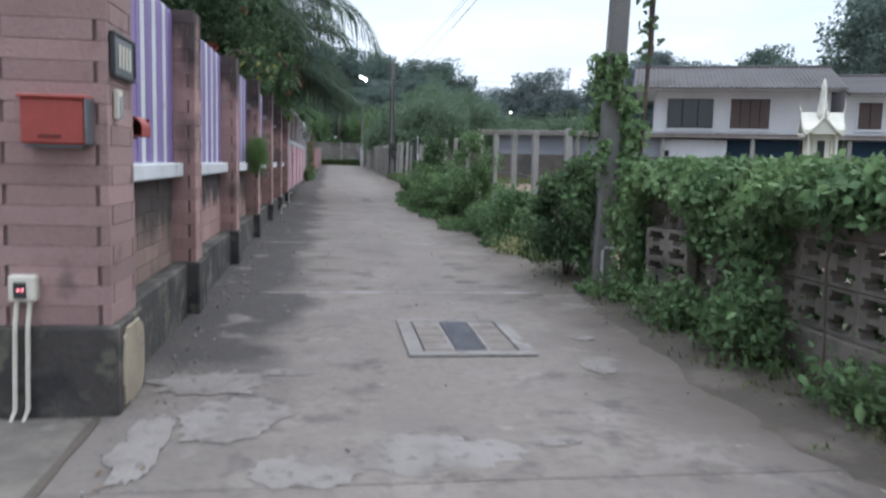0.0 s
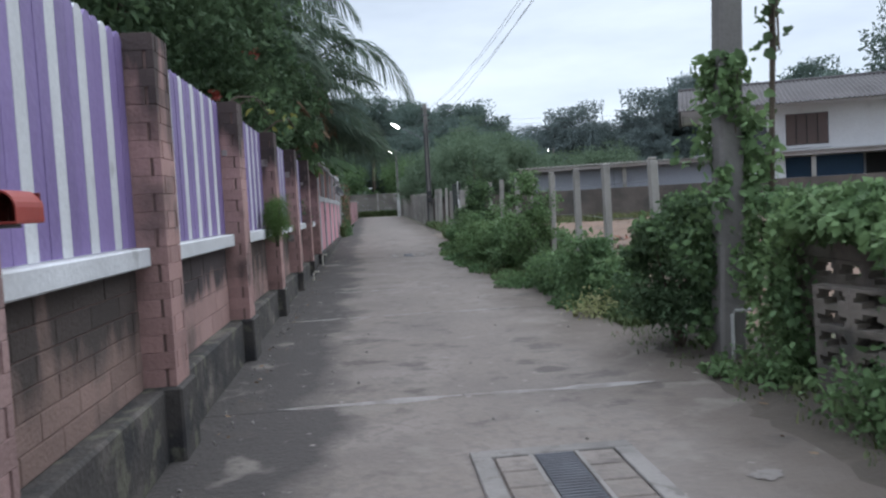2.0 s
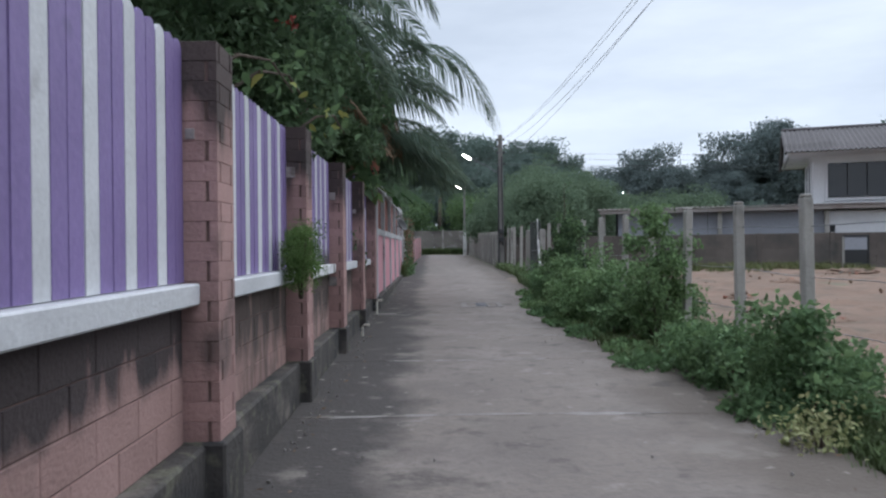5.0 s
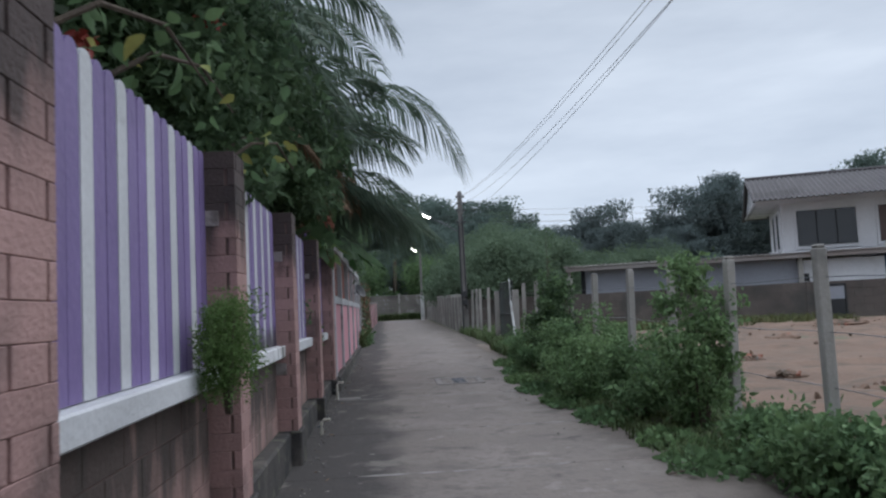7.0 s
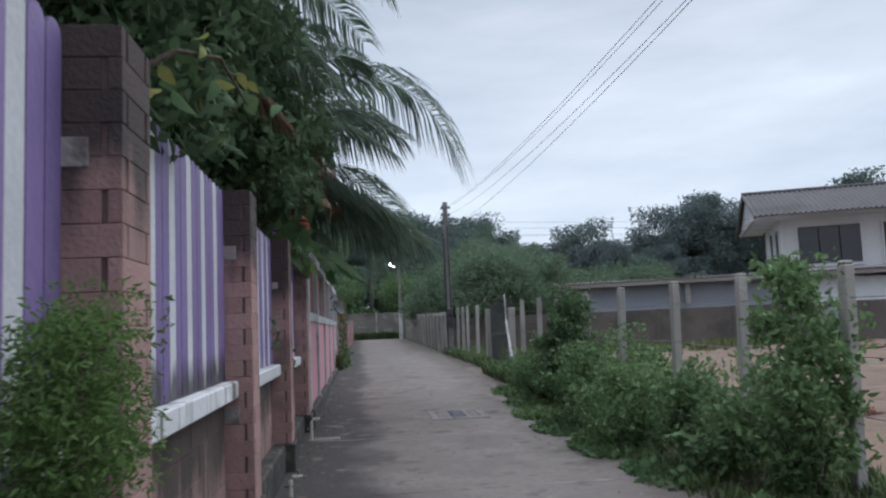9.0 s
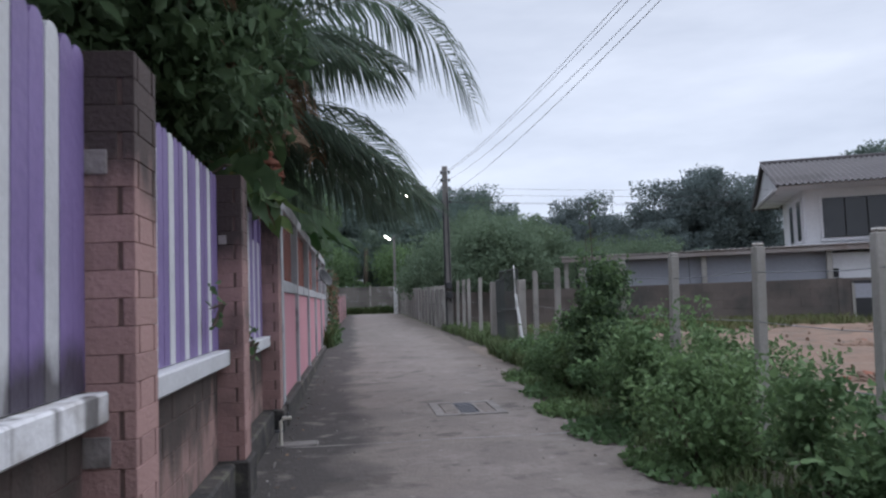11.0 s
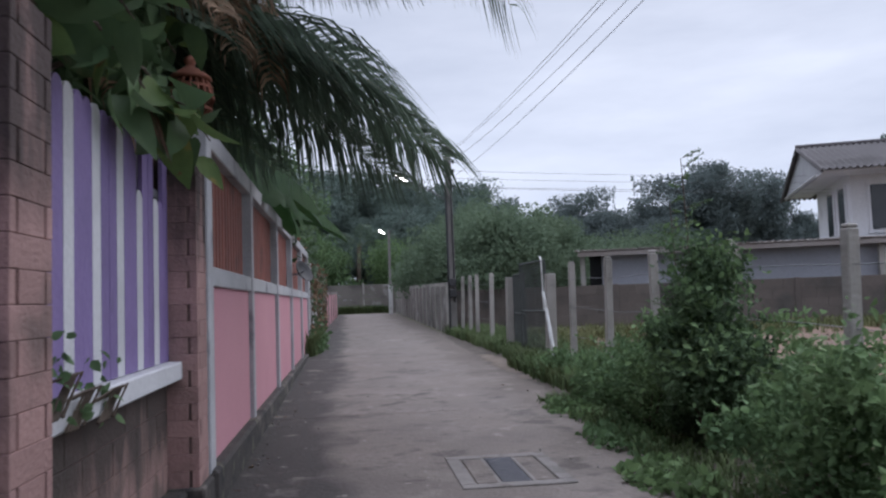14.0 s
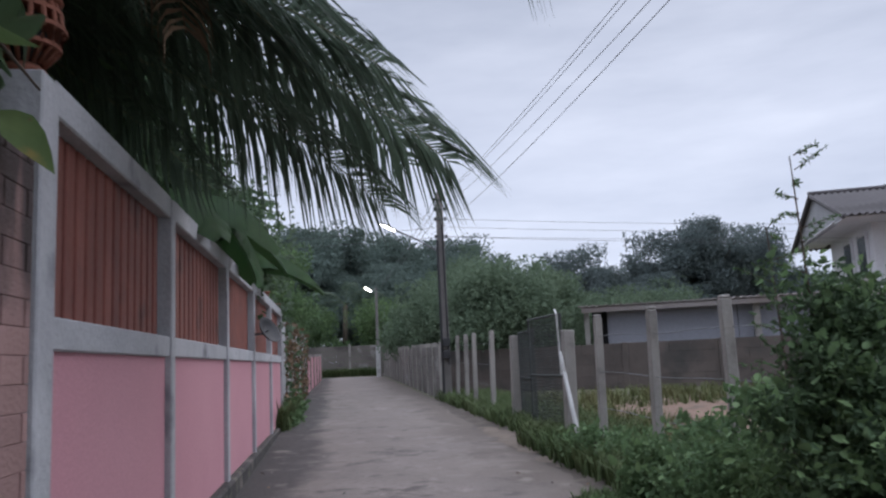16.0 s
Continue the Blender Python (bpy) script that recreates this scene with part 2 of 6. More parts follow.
M_RED = mat("red_enamel", (0.33, 0.050, 0.038), (0.26, 0.040, 0.031), 4, 0.5, 0.1, 30, stain=((0.16, 0.03, 0.02), 0.64, 0.8, 5))
# darker copy of the red enamel: shade painted into the slot and tube
M_RED_SHADED = mat("shaded_red_opening", (0.13, 0.015, 0.012), (0.10, 0.012, 0.01), 4, 0.6)
M_PVC = mat("yellowed_plastic", (0.60, 0.56, 0.48), (0.50, 0.46, 0.39), 4, 0.5, 0.1)
M_BLACK = mat("black_plastic", (0.015, 0.015, 0.017), (0.03, 0.03, 0.032), 4, 0.5, 0.1)
M_PLATE = mat("dark_slate_plate", (0.075, 0.082, 0.088), (0.05, 0.055, 0.06), 5, 0.3, 0.1)
M_GLASSY = mat("clouded_meter_cover", (0.36, 0.37, 0.36), (0.27, 0.27, 0.26), 6, 0.25, 0.1)
M_POLE = mat("pole_concrete", (0.20, 0.187, 0.175), (0.145, 0.135, 0.128), 2, 0.9, 0.4, 35, stain=((0.09, 0.085, 0.08), 0.56, 0.74, 1.4))
M_POST = mat("post_concrete", (0.32, 0.30, 0.275), (0.235, 0.22, 0.20), 2.2, 0.9, 0.4, 35, random_tint=0.1, stain=((0.13, 0.12, 0.11), 0.60, 0.76, 2.2))
M_BREEZE = mat("breeze_block_concrete", (0.225, 0.193, 0.166), (0.15, 0.128, 0.11), 3, 0.95, 0.5, 40, random_tint=0.12, stain=[((0.06, 0.056, 0.049), 0.50, 0.66, 2.2), ((0.12, 0.105, 0.085), 0.5, 0.65, 7.0)])
M_OLDWALL = mat("weathered_block_wall", (0.125, 0.102, 0.09), (0.08, 0.067, 0.06), 1.0, 0.95, 0.5, 20, random_tint=0.1, stain=((0.05, 0.048, 0.045), 0.54, 0.70, 0.9))
M_FARWALL = mat("grey_far_wall", (0.165, 0.148, 0.132), (0.115, 0.103, 0.093), 0.9, 0.95, 0.4, 20, stain=[((0.075, 0.068, 0.062), 0.54, 0.68, 0.9), ((0.27, 0.26, 0.245), 0.60, 0.68, 1.3)])
M_STEEL = mat("dull_steel", (0.16, 0.165, 0.175), (0.11, 0.115, 0.125), 5, 0.5, 0.2, 40, metal=0.5)
M_GRATE = mat("blue_grey_steel", (0.135, 0.135, 0.150), (0.095, 0.095, 0.105), 5, 0.55, 0.3, 60, metal=0.3)
M_MESH = mat("dark_wire", (0.05, 0.06, 0.055), (0.035, 0.04, 0.038), 5, 0.7, 0.1)
M_PIPE = mat("white_pipe", (0.50, 0.50, 0.485), (0.38, 0.38, 0.365), 4, 0.5, 0.1, stain=((0.22, 0.21, 0.19), 0.54, 0.68, 6.0))
M_ROOF = mat("brown_cement_tile", (0.1, 0.091, 0.092), (0.074, 0.067, 0.069), 0.6, 0.9, 0.4, 12, stain=((0.05, 0.045, 0.045), 0.56, 0.7, 0.5))
M_SHEDROOF = mat("rusty_sheet", (0.26, 0.235, 0.225), (0.20, 0.165, 0.15), 0.7, 0.75, 0.3, 10, stain=((0.13, 0.08, 0.06), 0.62, 0.74, 0.9))
M_SHEDWALL = mat("bluegrey_sheet", (0.29, 0.295, 0.325), (0.25, 0.255, 0.285), 0.4, 0.75, 0.2, 12)
M_HOUSE = mat("white_house_wall", (0.66, 0.65, 0.66), (0.56, 0.55, 0.56), 0.5, 0.9, 0.2, 15, stain=((0.36, 0.35, 0.35), 0.64, 0.8, 0.6))
M_GABLE = mat("weathered_gable_board", (0.36, 0.36, 0.37), (0.28, 0.28, 0.285), 0.8, 0.85, 0.2, 15, stain=((0.18, 0.17, 0.165), 0.58, 0.74, 1.2))
M_BLUE = mat("blue_shutter", (0.05, 0.115, 0.22), (0.04, 0.09, 0.18), 0.7, 0.6, 0.2, 12)
M_DARKWIN = mat("dark_window_glass", (0.018, 0.021, 0.026), (0.028, 0.03, 0.035), 1.0, 0.15, 0.0)
M_BROWNWIN_GAP = mat("brown_shutter_and_gap_shade", (0.085, 0.05, 0.042), (0.065, 0.04, 0.035), 1.5, 0.5, 0.1)
# near-black stands in for shade inside openings; also the yard door's dark panels
M_DARK = mat("interior_shade_and_dark_paint", (0.022, 0.022, 0.024), (0.03, 0.03, 0.032), 1.0)
M_SPIRIT = mat("whitewashed_plaster", (0.66, 0.63, 0.55), (0.54, 0.51, 0.44), 5, 0.8, 0.3, 50)
M_BARK = mat("bark", (0.10, 0.075, 0.055), (0.06, 0.045, 0.035), 8, 0.95, 0.7, 30)
M_LEAF_DARK = mat("dark_leaf", (0.066, 0.106, 0.060), (0.096, 0.146, 0.074), 1.2, 0.6, 0, island=0.35, leaf=0.36)
M_LEAF = mat("mid_leaf", (0.092, 0.156, 0.077), (0.134, 0.202, 0.094), 1.4, 0.6, 0, island=0.32, leaf=0.38)
M_LEAF_LIGHT = mat("light_leaf", (0.112, 0.182, 0.084), (0.150, 0.222, 0.101), 1.4, 0.55, 0, island=0.4, leaf=0.38)
M_LEAF_YELLOW = mat("yellow_leaf", (0.34, 0.31, 0.1), (0.2, 0.23, 0.07), 3, 0.55, 0, island=0.35, leaf=0.25)
M_CREAM = mat("cream_leaf", (0.42, 0.40, 0.22), (0.22, 0.26, 0.11), 3, 0.55, 0, island=0.4, leaf=0.25)
# paler, bluer leaf copies: the haze of distance is put into these three colours
M_HAZY_FAR_LEAF = mat("hazy_far_leaf", (0.145, 0.188, 0.16), (0.116, 0.158, 0.14), 0.12, 0.85, 0, island=0.16, leaf=0.34)
M_HAZY_HILL_LEAF = mat("hazy_hill_leaf", (0.15, 0.182, 0.176), (0.118, 0.15, 0.148), 0.08, 0.85, 0, island=0.14, leaf=0.34)
M_HAZY_MID_LEAF = mat("hazy_mid_leaf", (0.118, 0.166, 0.11), (0.142, 0.192, 0.122), 0.5, 0.8, 0, island=0.16, leaf=0.36)
M_VINE = mat("creeper_leaf", (0.1, 0.166, 0.082), (0.172, 0.25, 0.112), 2.2, 0.55, 0, island=0.45, leaf=0.38)
M_LEAF_OLD = mat("old_leaf", (0.075, 0.125, 0.045), (0.105, 0.150, 0.050), 5, 0.5, 0.1, 30, stain=[((0.24, 0.17, 0.05), 0.56, 0.68, 6.0), ((0.13, 0.07, 0.035), 0.64, 0.70, 9.0)], leaf=0.3)
M_BROAD = mat("broad_dark_leaf", (0.064, 0.112, 0.056), (0.096, 0.148, 0.068), 4, 0.45, 0.1, 30, stain=((0.13, 0.13, 0.04), 0.66, 0.78, 5.0), random_tint=0.2, leaf=0.25)
M_FERN = mat("fern_frond", (0.105, 0.180, 0.060), (0.150, 0.230, 0.080), 6, 0.6, 0, island=0.35, leaf=0.4)
M_RIB = mat("palm_rib", (0.10, 0.115, 0.055), (0.15, 0.155, 0.08), 3, 0.6, 0)
M_STRAW = mat("dry_grass_blade", (0.13, 0.125, 0.06), (0.085, 0.11, 0.045), 1.0, 0.7, 0, island=0.4, leaf=0.2)
M_PALM = mat("palm_leaflet", (0.084, 0.118, 0.086), (0.108, 0.15, 0.104), 1.5, 0.5, 0, island=0.3, leaf=0.4)
M_DEADPALM = mat("dead_frond", (0.14, 0.085, 0.050), (0.20, 0.145, 0.10), 2, 0.8, 0, island=0.4, leaf=0.15)
M_BANANA = mat("banana_leaf", (0.036, 0.083, 0.033), (0.06, 0.117, 0.042), 2.0, 0.55, 0.1, 20, leaf=0.25)
M_GRASS = mat("grass_blade", (0.07, 0.108, 0.045), (0.11, 0.136, 0.062), 1.0, 0.6, 0, island=0.45, leaf=0.2)
M_WIRE = mat("cable_black", (0.05, 0.05, 0.055), (0.07, 0.07, 0.07), 2, 0.7, 0)
M_LAMP = glow("lit_tube", (1.0, 0.96, 0.85), 30.0)
M_LAMPCASE = mat("lamp_casing", (0.42, 0.42, 0.42), (0.33, 0.33, 0.33), 4, 0.5, 0)


# ---- mesh helpers ----
SLOPE = 0.014


def gz(y):
    """Height of the ground, which rises gently along the lane and levels out at its end."""
    return SLOPE * min(y, 62.0)


def box(bm, x0, x1, y0, y1, z0, z1):
    v = [bm.verts.new(c) for c in ((x0, y0, z0), (x1, y0, z0), (x1, y1, z0), (x0, y1, z0), (x0, y0, z1), (x1, y0, z1), (x1, y1, z1), (x0, y1, z1))]
    for f in ((3, 2, 1, 0), (4, 5, 6, 7), (0, 1, 5, 4), (1, 2, 6, 5), (2, 3, 7, 6), (3, 0, 4, 7)):
        bm.faces.new([v[i] for i in f])
    return bm


def rbox(x0, x1, y0, y1, z0, z1, r=0.006):
    bm = box(bmesh.new(), x0, x1, y0, y1, z0, z1)
    bmesh.ops.bevel(bm, geom=bm.edges[:], offset=r, segments=1, affect="EDGES")
    return bm


def tube(bm, pts, radii, sides=8, cap=True):
    """A tube through the points, with a radius for each."""
    pts = [Vector(p) for p in pts]
    if isinstance(radii, (int, float)):
        radii = [radii] * len(pts)
    rings = []
    for i, p in enumerate(pts):
        d = (pts[min(i + 1, len(pts) - 1)] - pts[max(i - 1, 0)]).normalized()
        a = d.cross(Vector((0.31, 0.17, 0.93)) if abs(d.z) < 0.9 else Vector((1, 0, 0))).normalized()
        b = d.cross(a)
        rings.append([bm.verts.new(p + float(radii[i]) * (math.cos(k) * a + math.sin(k) * b)) for k in (2 * math.pi * j / sides for j in range(sides))])
    for r, s in zip(rings, rings[1:]):
        for j in range(sides):
            bm.faces.new((r[j], r[(j + 1) % sides], s[(j + 1) % sides], s[j]))
    if cap:
        bm.faces.new(rings[0][::-1])
        bm.faces.new(rings[-1])
    return bm


def lathe(bm, profile, sides=16, x=0.0, y=0.0):
    """A turned shape from (radius, height) pairs."""
    rings = [[bm.verts.new((x + r * math.cos(2 * math.pi * j / sides), y + r * math.sin(2 * math.pi * j / sides), z)) for j in range(sides)] for r, z in profile]
    for r, s in zip(rings, rings[1:]):
        for j in range(sides):
            bm.faces.new((r[j], r[(j + 1) % sides], s[(j + 1) % sides], s[j]))
    bm.faces.new(rings[0][::-1])
    bm.faces.new(rings[-1])
    return bm


def to_mesh(name, bm, material, smooth=False):
    bmesh.ops.recalc_face_normals(bm, faces=bm.faces[:])
    me = bpy.data.meshes.new(name)
    bm.to_mesh(me)
    bm.free()
    me.materials.append(material)
    if smooth:
        me.shade_smooth()
    return me


def part(name, bm, material, parent=None, label="", m=None, smooth=False):
    ob = new(name, to_mesh(name, bm, material, smooth))
    ob.parent = parent
    if m is not None:
        ob.matrix_basis = m
    return tagged(ob, label)


def piece(name, me, parent, m):
    ob = new(name, me)
    ob.parent = parent
    ob.matrix_basis = m
    return ob


def thing(name, label, category, m=None, group="", kind=""):
    ob = new(name)
    ob.empty_display_size = 0.1
    if m is not None:
        ob.matrix_basis = m
    return tagged(ob, label, category, group, kind)


def raw_mesh(name, verts, tris, material):
    me = bpy.data.meshes.new(name)
    me.vertices.add(len(verts))
    me.vertices.foreach_set("co", np.asarray(verts, dtype=np.float32).ravel())
    tris = np.asarray(tris, dtype=np.int32)
    me.loops.add(tris.size)
    me.loops.foreach_set("vertex_index", tris.ravel())
    me.polygons.add(len(tris))
    me.polygons.foreach_set("loop_start", np.arange(0, tris.size, 3, dtype=np.int32))
    me.update(calc_edges=True)
    me.materials.append(material)
    return me


def unit(v):
    return v / np.maximum(np.linalg.norm(v, axis=1, keepdims=True), 1e-6)


def leaf_mesh(name, rng, pts, size, material, aspect=0.5, droop=0.3, out=None, fold=0.10):
    """A mesh of small folded leaves at the points; out: a direction for each that the leaves lean to."""
    n = len(pts)
    d = rng.normal(size=(n, 3))
    d[:, 2] -= droop
    if out is not None:
        d += out
    d = unit(d)
    side = unit(np.cross(d, rng.normal(size=(n, 3))))
    nrm = np.cross(side, d)
    s = (size * (0.55 + 0.9 * rng.random(n)))[:, None]
    if n <= 16000:
        bend = nrm * s * fold
        lo, hi = pts + d * s * 0.25, pts + d * s * 0.62
        w, u = side * s * aspect * 0.48, side * s * aspect * 0.40
        v = np.stack((pts, lo + w + bend, hi + u + bend * 0.6, pts + d * s - bend, hi - u + bend * 0.6, lo - w + bend), axis=1).reshape(-1, 3)
        k = 6 * np.arange(n)[:, None]
        fan = ((0, 1, 2), (0, 2, 3), (0, 3, 4), (0, 4, 5))
    else:
        mid = pts + d * s * 0.42
        w = side * s * aspect * 0.5
        v = np.stack((pts, mid + w + nrm * s * fold, pts + d * s - nrm * s * fold, mid - w + nrm * s * fold), axis=1).reshape(-1, 3)
        k = 4 * np.arange(n)[:, None]
        fan = ((0, 1, 2), (0, 2, 3))
    t = np.concatenate([k + np.array([q]) for q in fan], axis=1).reshape(-1, 3)
    return raw_mesh(name, v, t, material)


def broad_leaf_mesh(name, rng, pts, size, material, aspect=0.5, droop=0.9):
    """Large drooping leaves with a midrib and a rounded outline, for plants seen from near."""
    n = len(pts)
    d = rng.normal(size=(n, 3)) * 0.8
    d[:, 2] -= droop
    d = unit(d)
    side = unit(np.cross(d, rng.normal(size=(n, 3))))
    nrm = np.cross(side, d)
    s = (size * (0.6 + 0.7 * rng.random(n)))[:, None]
    rows = []
    for f, w in ((0.0, 0.04), (0.14, 0.62), (0.34, 1.0), (0.58, 0.86), (0.8, 0.48), (1.0, 0.02)):
        c = pts + d * s * f - nrm * s * 0.35 * f * f
        e = side * s * aspect * 0.5 * w
        rows += [c - e + nrm * s * 0.07 * w, c, c + e + nrm * s * 0.07 * w]
    v = np.stack(rows, axis=1).reshape(-1, 3)
    k = 18 * np.arange(n)[:, None]
    q = []
    for r in range(5):
        a = 3 * r
        for b in (a, a + 1):
            q += [(b, b + 1, b + 4), (b, b + 4, b + 3)]
    t = np.concatenate([k + np.array([x]) for x in q], axis=1).reshape(-1, 3)
    me = raw_mesh(name, v, t, material)
    me.shade_smooth()
    return me


def clumps(rng, centre, radii, count, leaves, spread, hollow=0.35):
    """Leaf points in clumps inside an ellipsoid, with gaps between the clumps and an uneven outline."""
    c = unit(rng.normal(size=(count, 3))) * (hollow + (1 - hollow) * rng.random((count, 1)) ** 0.6)
    c = c * np.array(radii) * (0.8 + 0.4 * rng.random((count, 1))) + np.array(centre)
    which = rng.integers(0, count, leaves)
    sp = spread * (0.6 + 0.8 * rng.random(count))
    return c[which] + np.clip(rng.normal(size=(leaves, 3)), -1.45, 1.45) * sp[which][:, None] * np.array((1, 1, 0.75)), c


# ---- ground and lane ----
def ground_sheet():
    xs = [-900, -200, -60, -20, -8, -2, 2, 3, 8, 15, 30, 80, 250, 900]
    ys = [-900, -100, -20, 0, 10, 20, 30, 40, 50, 62, 80, 150, 400, 1500]
    bm = bmesh.new()
    g = [[bm.verts.new((x, y, gz(y) - 0.03)) for x in xs] for y in ys]
    for a, b in zip(g, g[1:]):
        for i in range(len(xs) - 1):
            bm.faces.new((a[i], a[i + 1], b[i + 1], b[i]))
    return part("ground", bm, M_GROUND)


tagged(ground_sheet(), "dark earth and low turf beside the lane", "ground", kind="structure")

EDGE = ((-8, 2.3), (3, 2.14), (4, 2.12), (6, 2.20), (8, 2.34), (9.5, 2.44), (11, 2.2), (13, 2.3), (15, 2.15), (19, 2.1), (23, 2.2), (26, 2.35), (32, 2.3), (37, 2.55), (64, 2.5))


def road_edge(y):
    return float(np.interp(y, [e[0] for e in EDGE], [e[1] for e in EDGE])) + 0.07 * noise.noise((0, y * 1.3, 4)) + 0.03 * noise.noise((0, y * 5, 9))


def strip(bm, y0, y1, left, right, lift, thick, step=0.25):
    """A slab of paving between two side lines, following the rise of the lane."""
    n = max(1, round((y1 - y0) / step))
    rows = []
    for i in range(n + 1):
        y = y0 + (y1 - y0) * i / n
        a, b = left(y), right(y)
        rows.append([bm.verts.new((x, y, gz(y) + z)) for x, z in ((a, lift - thick), (a, lift), ((a + b) / 2, lift + 0.006), (b, lift), (b, lift - thick))])
    for r, s in zip(rows, rows[1:]):
        for k in range(4):
            bm.faces.new((r[k], r[k + 1], s[k + 1], s[k]))
    bm.faces.new(rows[0][::-1])
    bm.faces.new(rows[-1])
    return bm


road = tagged(part("road", strip(bmesh.new(), -8, 61.5, lambda y: -1.075, lambda y: road_edge(y) - 0.05, -0.018, 0.05, 1.0), M_ROAD_BED),
              "worn grey concrete village lane with dark mould along the wall", "road", kind="structure")
JOINTS = (-8, -1.2, 2.9, 6.95, 10.72, 13.3, 15.25, 18.1, 22.6, 27.4, 33.7, 39.0, 45.0, 52.0, 61.4)
for a, b in zip(JOINTS, JOINTS[1:]):
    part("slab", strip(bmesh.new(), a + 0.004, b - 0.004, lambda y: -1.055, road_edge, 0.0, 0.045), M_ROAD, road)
for y, x0, x1, w in ((6.98, -0.6, 2.0, 0.07), (10.75, -0.9, 1.7, 0.05), (13.3, -0.5, 1.2, 0.03), (18.1, -0.9, 1.9, 0.04), (15.26, 0.7, 1.8, 0.025)):
    bm = bmesh.new()
    n = 60
    rows = []
    for i in range(n + 1):
        x = x0 + (x1 - x0) * i / n
        h = w * (0.55 + 0.9 * noise.noise((x * 2.3, y, 1)) + 0.5 * noise.noise((x * 9, y, 6)))
        h = max(h, 0.004) * min(1, i / 4, (n - i) / 4) + 0.001
        c = y + 0.05 * noise.noise((x * 0.9, y, 3))
        rows.append([bm.verts.new((x, c + e * h, gz(y) + z)) for e, z in ((-1, 0.0045), (0, 0.0095), (1, 0.0045))])
    for a, b in zip(rows, rows[1:]):
        for k in range(2):
            bm.faces.new((a[k], b[k], b[k + 1], a[k + 1]))
    part("joint_filler", bm, M_FILLER, road, "pale mortar smeared over the joint")
def cement_smear(x, y, rx, ry, seed):
    """A thin irregular skin of mortar on the lane."""
    bm = bmesh.new()
    n = 56
    mid = bm.verts.new((x, y, gz(y) + 0.0125))
    rings = []
    for f, lift in ((0.55, 0.012), (1.0, 0.0075)):
        ring = []
        for k in range(n):
            a = 2 * math.pi * k / n
            w = f * (1 + 0.38 * noise.noise((2.1 * math.cos(a), 2.1 * math.sin(a), seed)) + 0.26 * noise.noise((6 * math.cos(a), 6 * math.sin(a), seed)) + 0.12 * noise.noise((15 * math.cos(a), 15 * math.sin(a), seed)))
            q = y + ry * w * math.sin(a)
            ring.append(bm.verts.new((x + rx * w * math.cos(a), q, gz(q) + lift)))
        rings.append(ring)
    for k in range(n):
        j = (k + 1) % n
        bm.faces.new((mid, rings[0][k], rings[0][j]))
        bm.faces.new((rings[0][k], rings[1][k], rings[1][j], rings[0][j]))
    part("cement_smear", bm, M_SMEAR, road, "pale mortar smeared thinly over the lane")


for k, (x, y, rx, ry) in enumerate(((-0.62, 4.25, 0.30, 0.20), (-0.22, 4.45, 0.16, 0.07), (-0.45, 3.7, 0.24, 0.30), (-0.78, 3.35, 0.10, 0.40), (0.45, 3.2, 0.34, 0.22), (-0.1, 3.05, 0.20, 0.16), (1.0, 3.3, 0.12, 0.07), (1.62, 4.5, 0.10, 0.16), (1.75, 5.2, 0.09, 0.06))):
    cement_smear(x, y, rx, ry, 3.7 * k + 1)
# turn of the lane to the west at its end, and the driveway apron
side_lane = part("road", box(bmesh.new(), -14, -1.0, 57.0, 61.3, 0.77, 0.855), M_ROAD)
tagged(side_lane, "grey concrete lane turning off at the end wall", "road", kind="structure")
apron = part("pavement", strip(bmesh.new(), -6, 3.74, lambda y: -6.0, lambda y: -1.06, 0.004, 0.04), M_APRON)
part("joint_dirt", strip(bmesh.new(), -6, 3.72, lambda y: -1.075 - 0.015 * noise.noise((y * 3, 1, 1)), lambda y: -1.035 + 0.02 * noise.noise((y * 4, 2, 1)), 0.007, 0.01), M_DIRT, apron, "dark earth in the seam")
tagged(apron, "stained concrete driveway apron before the gate pillar", "pavement", kind="structure")


def drain_cover(x0, x1, y0, y1, raised, slabs, label):
    """A concrete frame with two worn slabs and a steel grate between them."""
    z = gz((y0 + y1) / 2)
    t = thing("drain_cover", label, "drain cover", pose((x0 + x1) / 2, (y0 + y1) / 2, z, math.degrees(math.atan(SLOPE))))
    w, h, f = (x1 - x0) / 2, (y1 - y0) / 2, 0.10
    for a in ((-w, w, -h, -h + f), (-w, w, h - f, h), (-w, -w + f, -h + f, h - f), (w - f, w, -h + f, h - f)):
        part("frame_bar", rbox(*a, 0.003, 0.016 * raised + 0.008, 0.006), M_CEMENT, t)
    g = 0.115
    for s in (-1, 1):
        a, b = sorted((s * g, s * (w - f - 0.012)))
        for k in range(slabs):
            c = -h + f + 0.015 + k * (2 * h - 2 * f - 0.03) / slabs
            part("cover_slab", rbox(a, b, c, c + (2 * h - 2 * f - 0.03) / slabs - 0.012, 0.003, 0.020 * raised + 0.004, 0.005), M_ROAD, t)
    grate = part("grate", rbox(-g + 0.02, g - 0.02, -h + f + 0.01, h - f - 0.01, 0.003, 0.010 * raised + 0.004, 0.002), M_GRATE, t, "blue-grey steel grate")
    for k in range(26):
        y = -h + f + 0.02 + k * (2 * h - 2 * f - 0.04) / 25
        part("grate_bar", box(bmesh.new(), -g + 0.02, g - 0.02, y - 0.006, y + 0.006, 0.008, 0.018 * raised + 0.006), M_GRATE, grate)
    for s in (-1, 1):
        part("grate_edge", rbox(s * g - 0.012, s * g + 0.012, -h + f + 0.01, h - f - 0.01, 0.003, 0.020 * raised + 0.005, 0.003), M_CEMENT, grate)
    return t


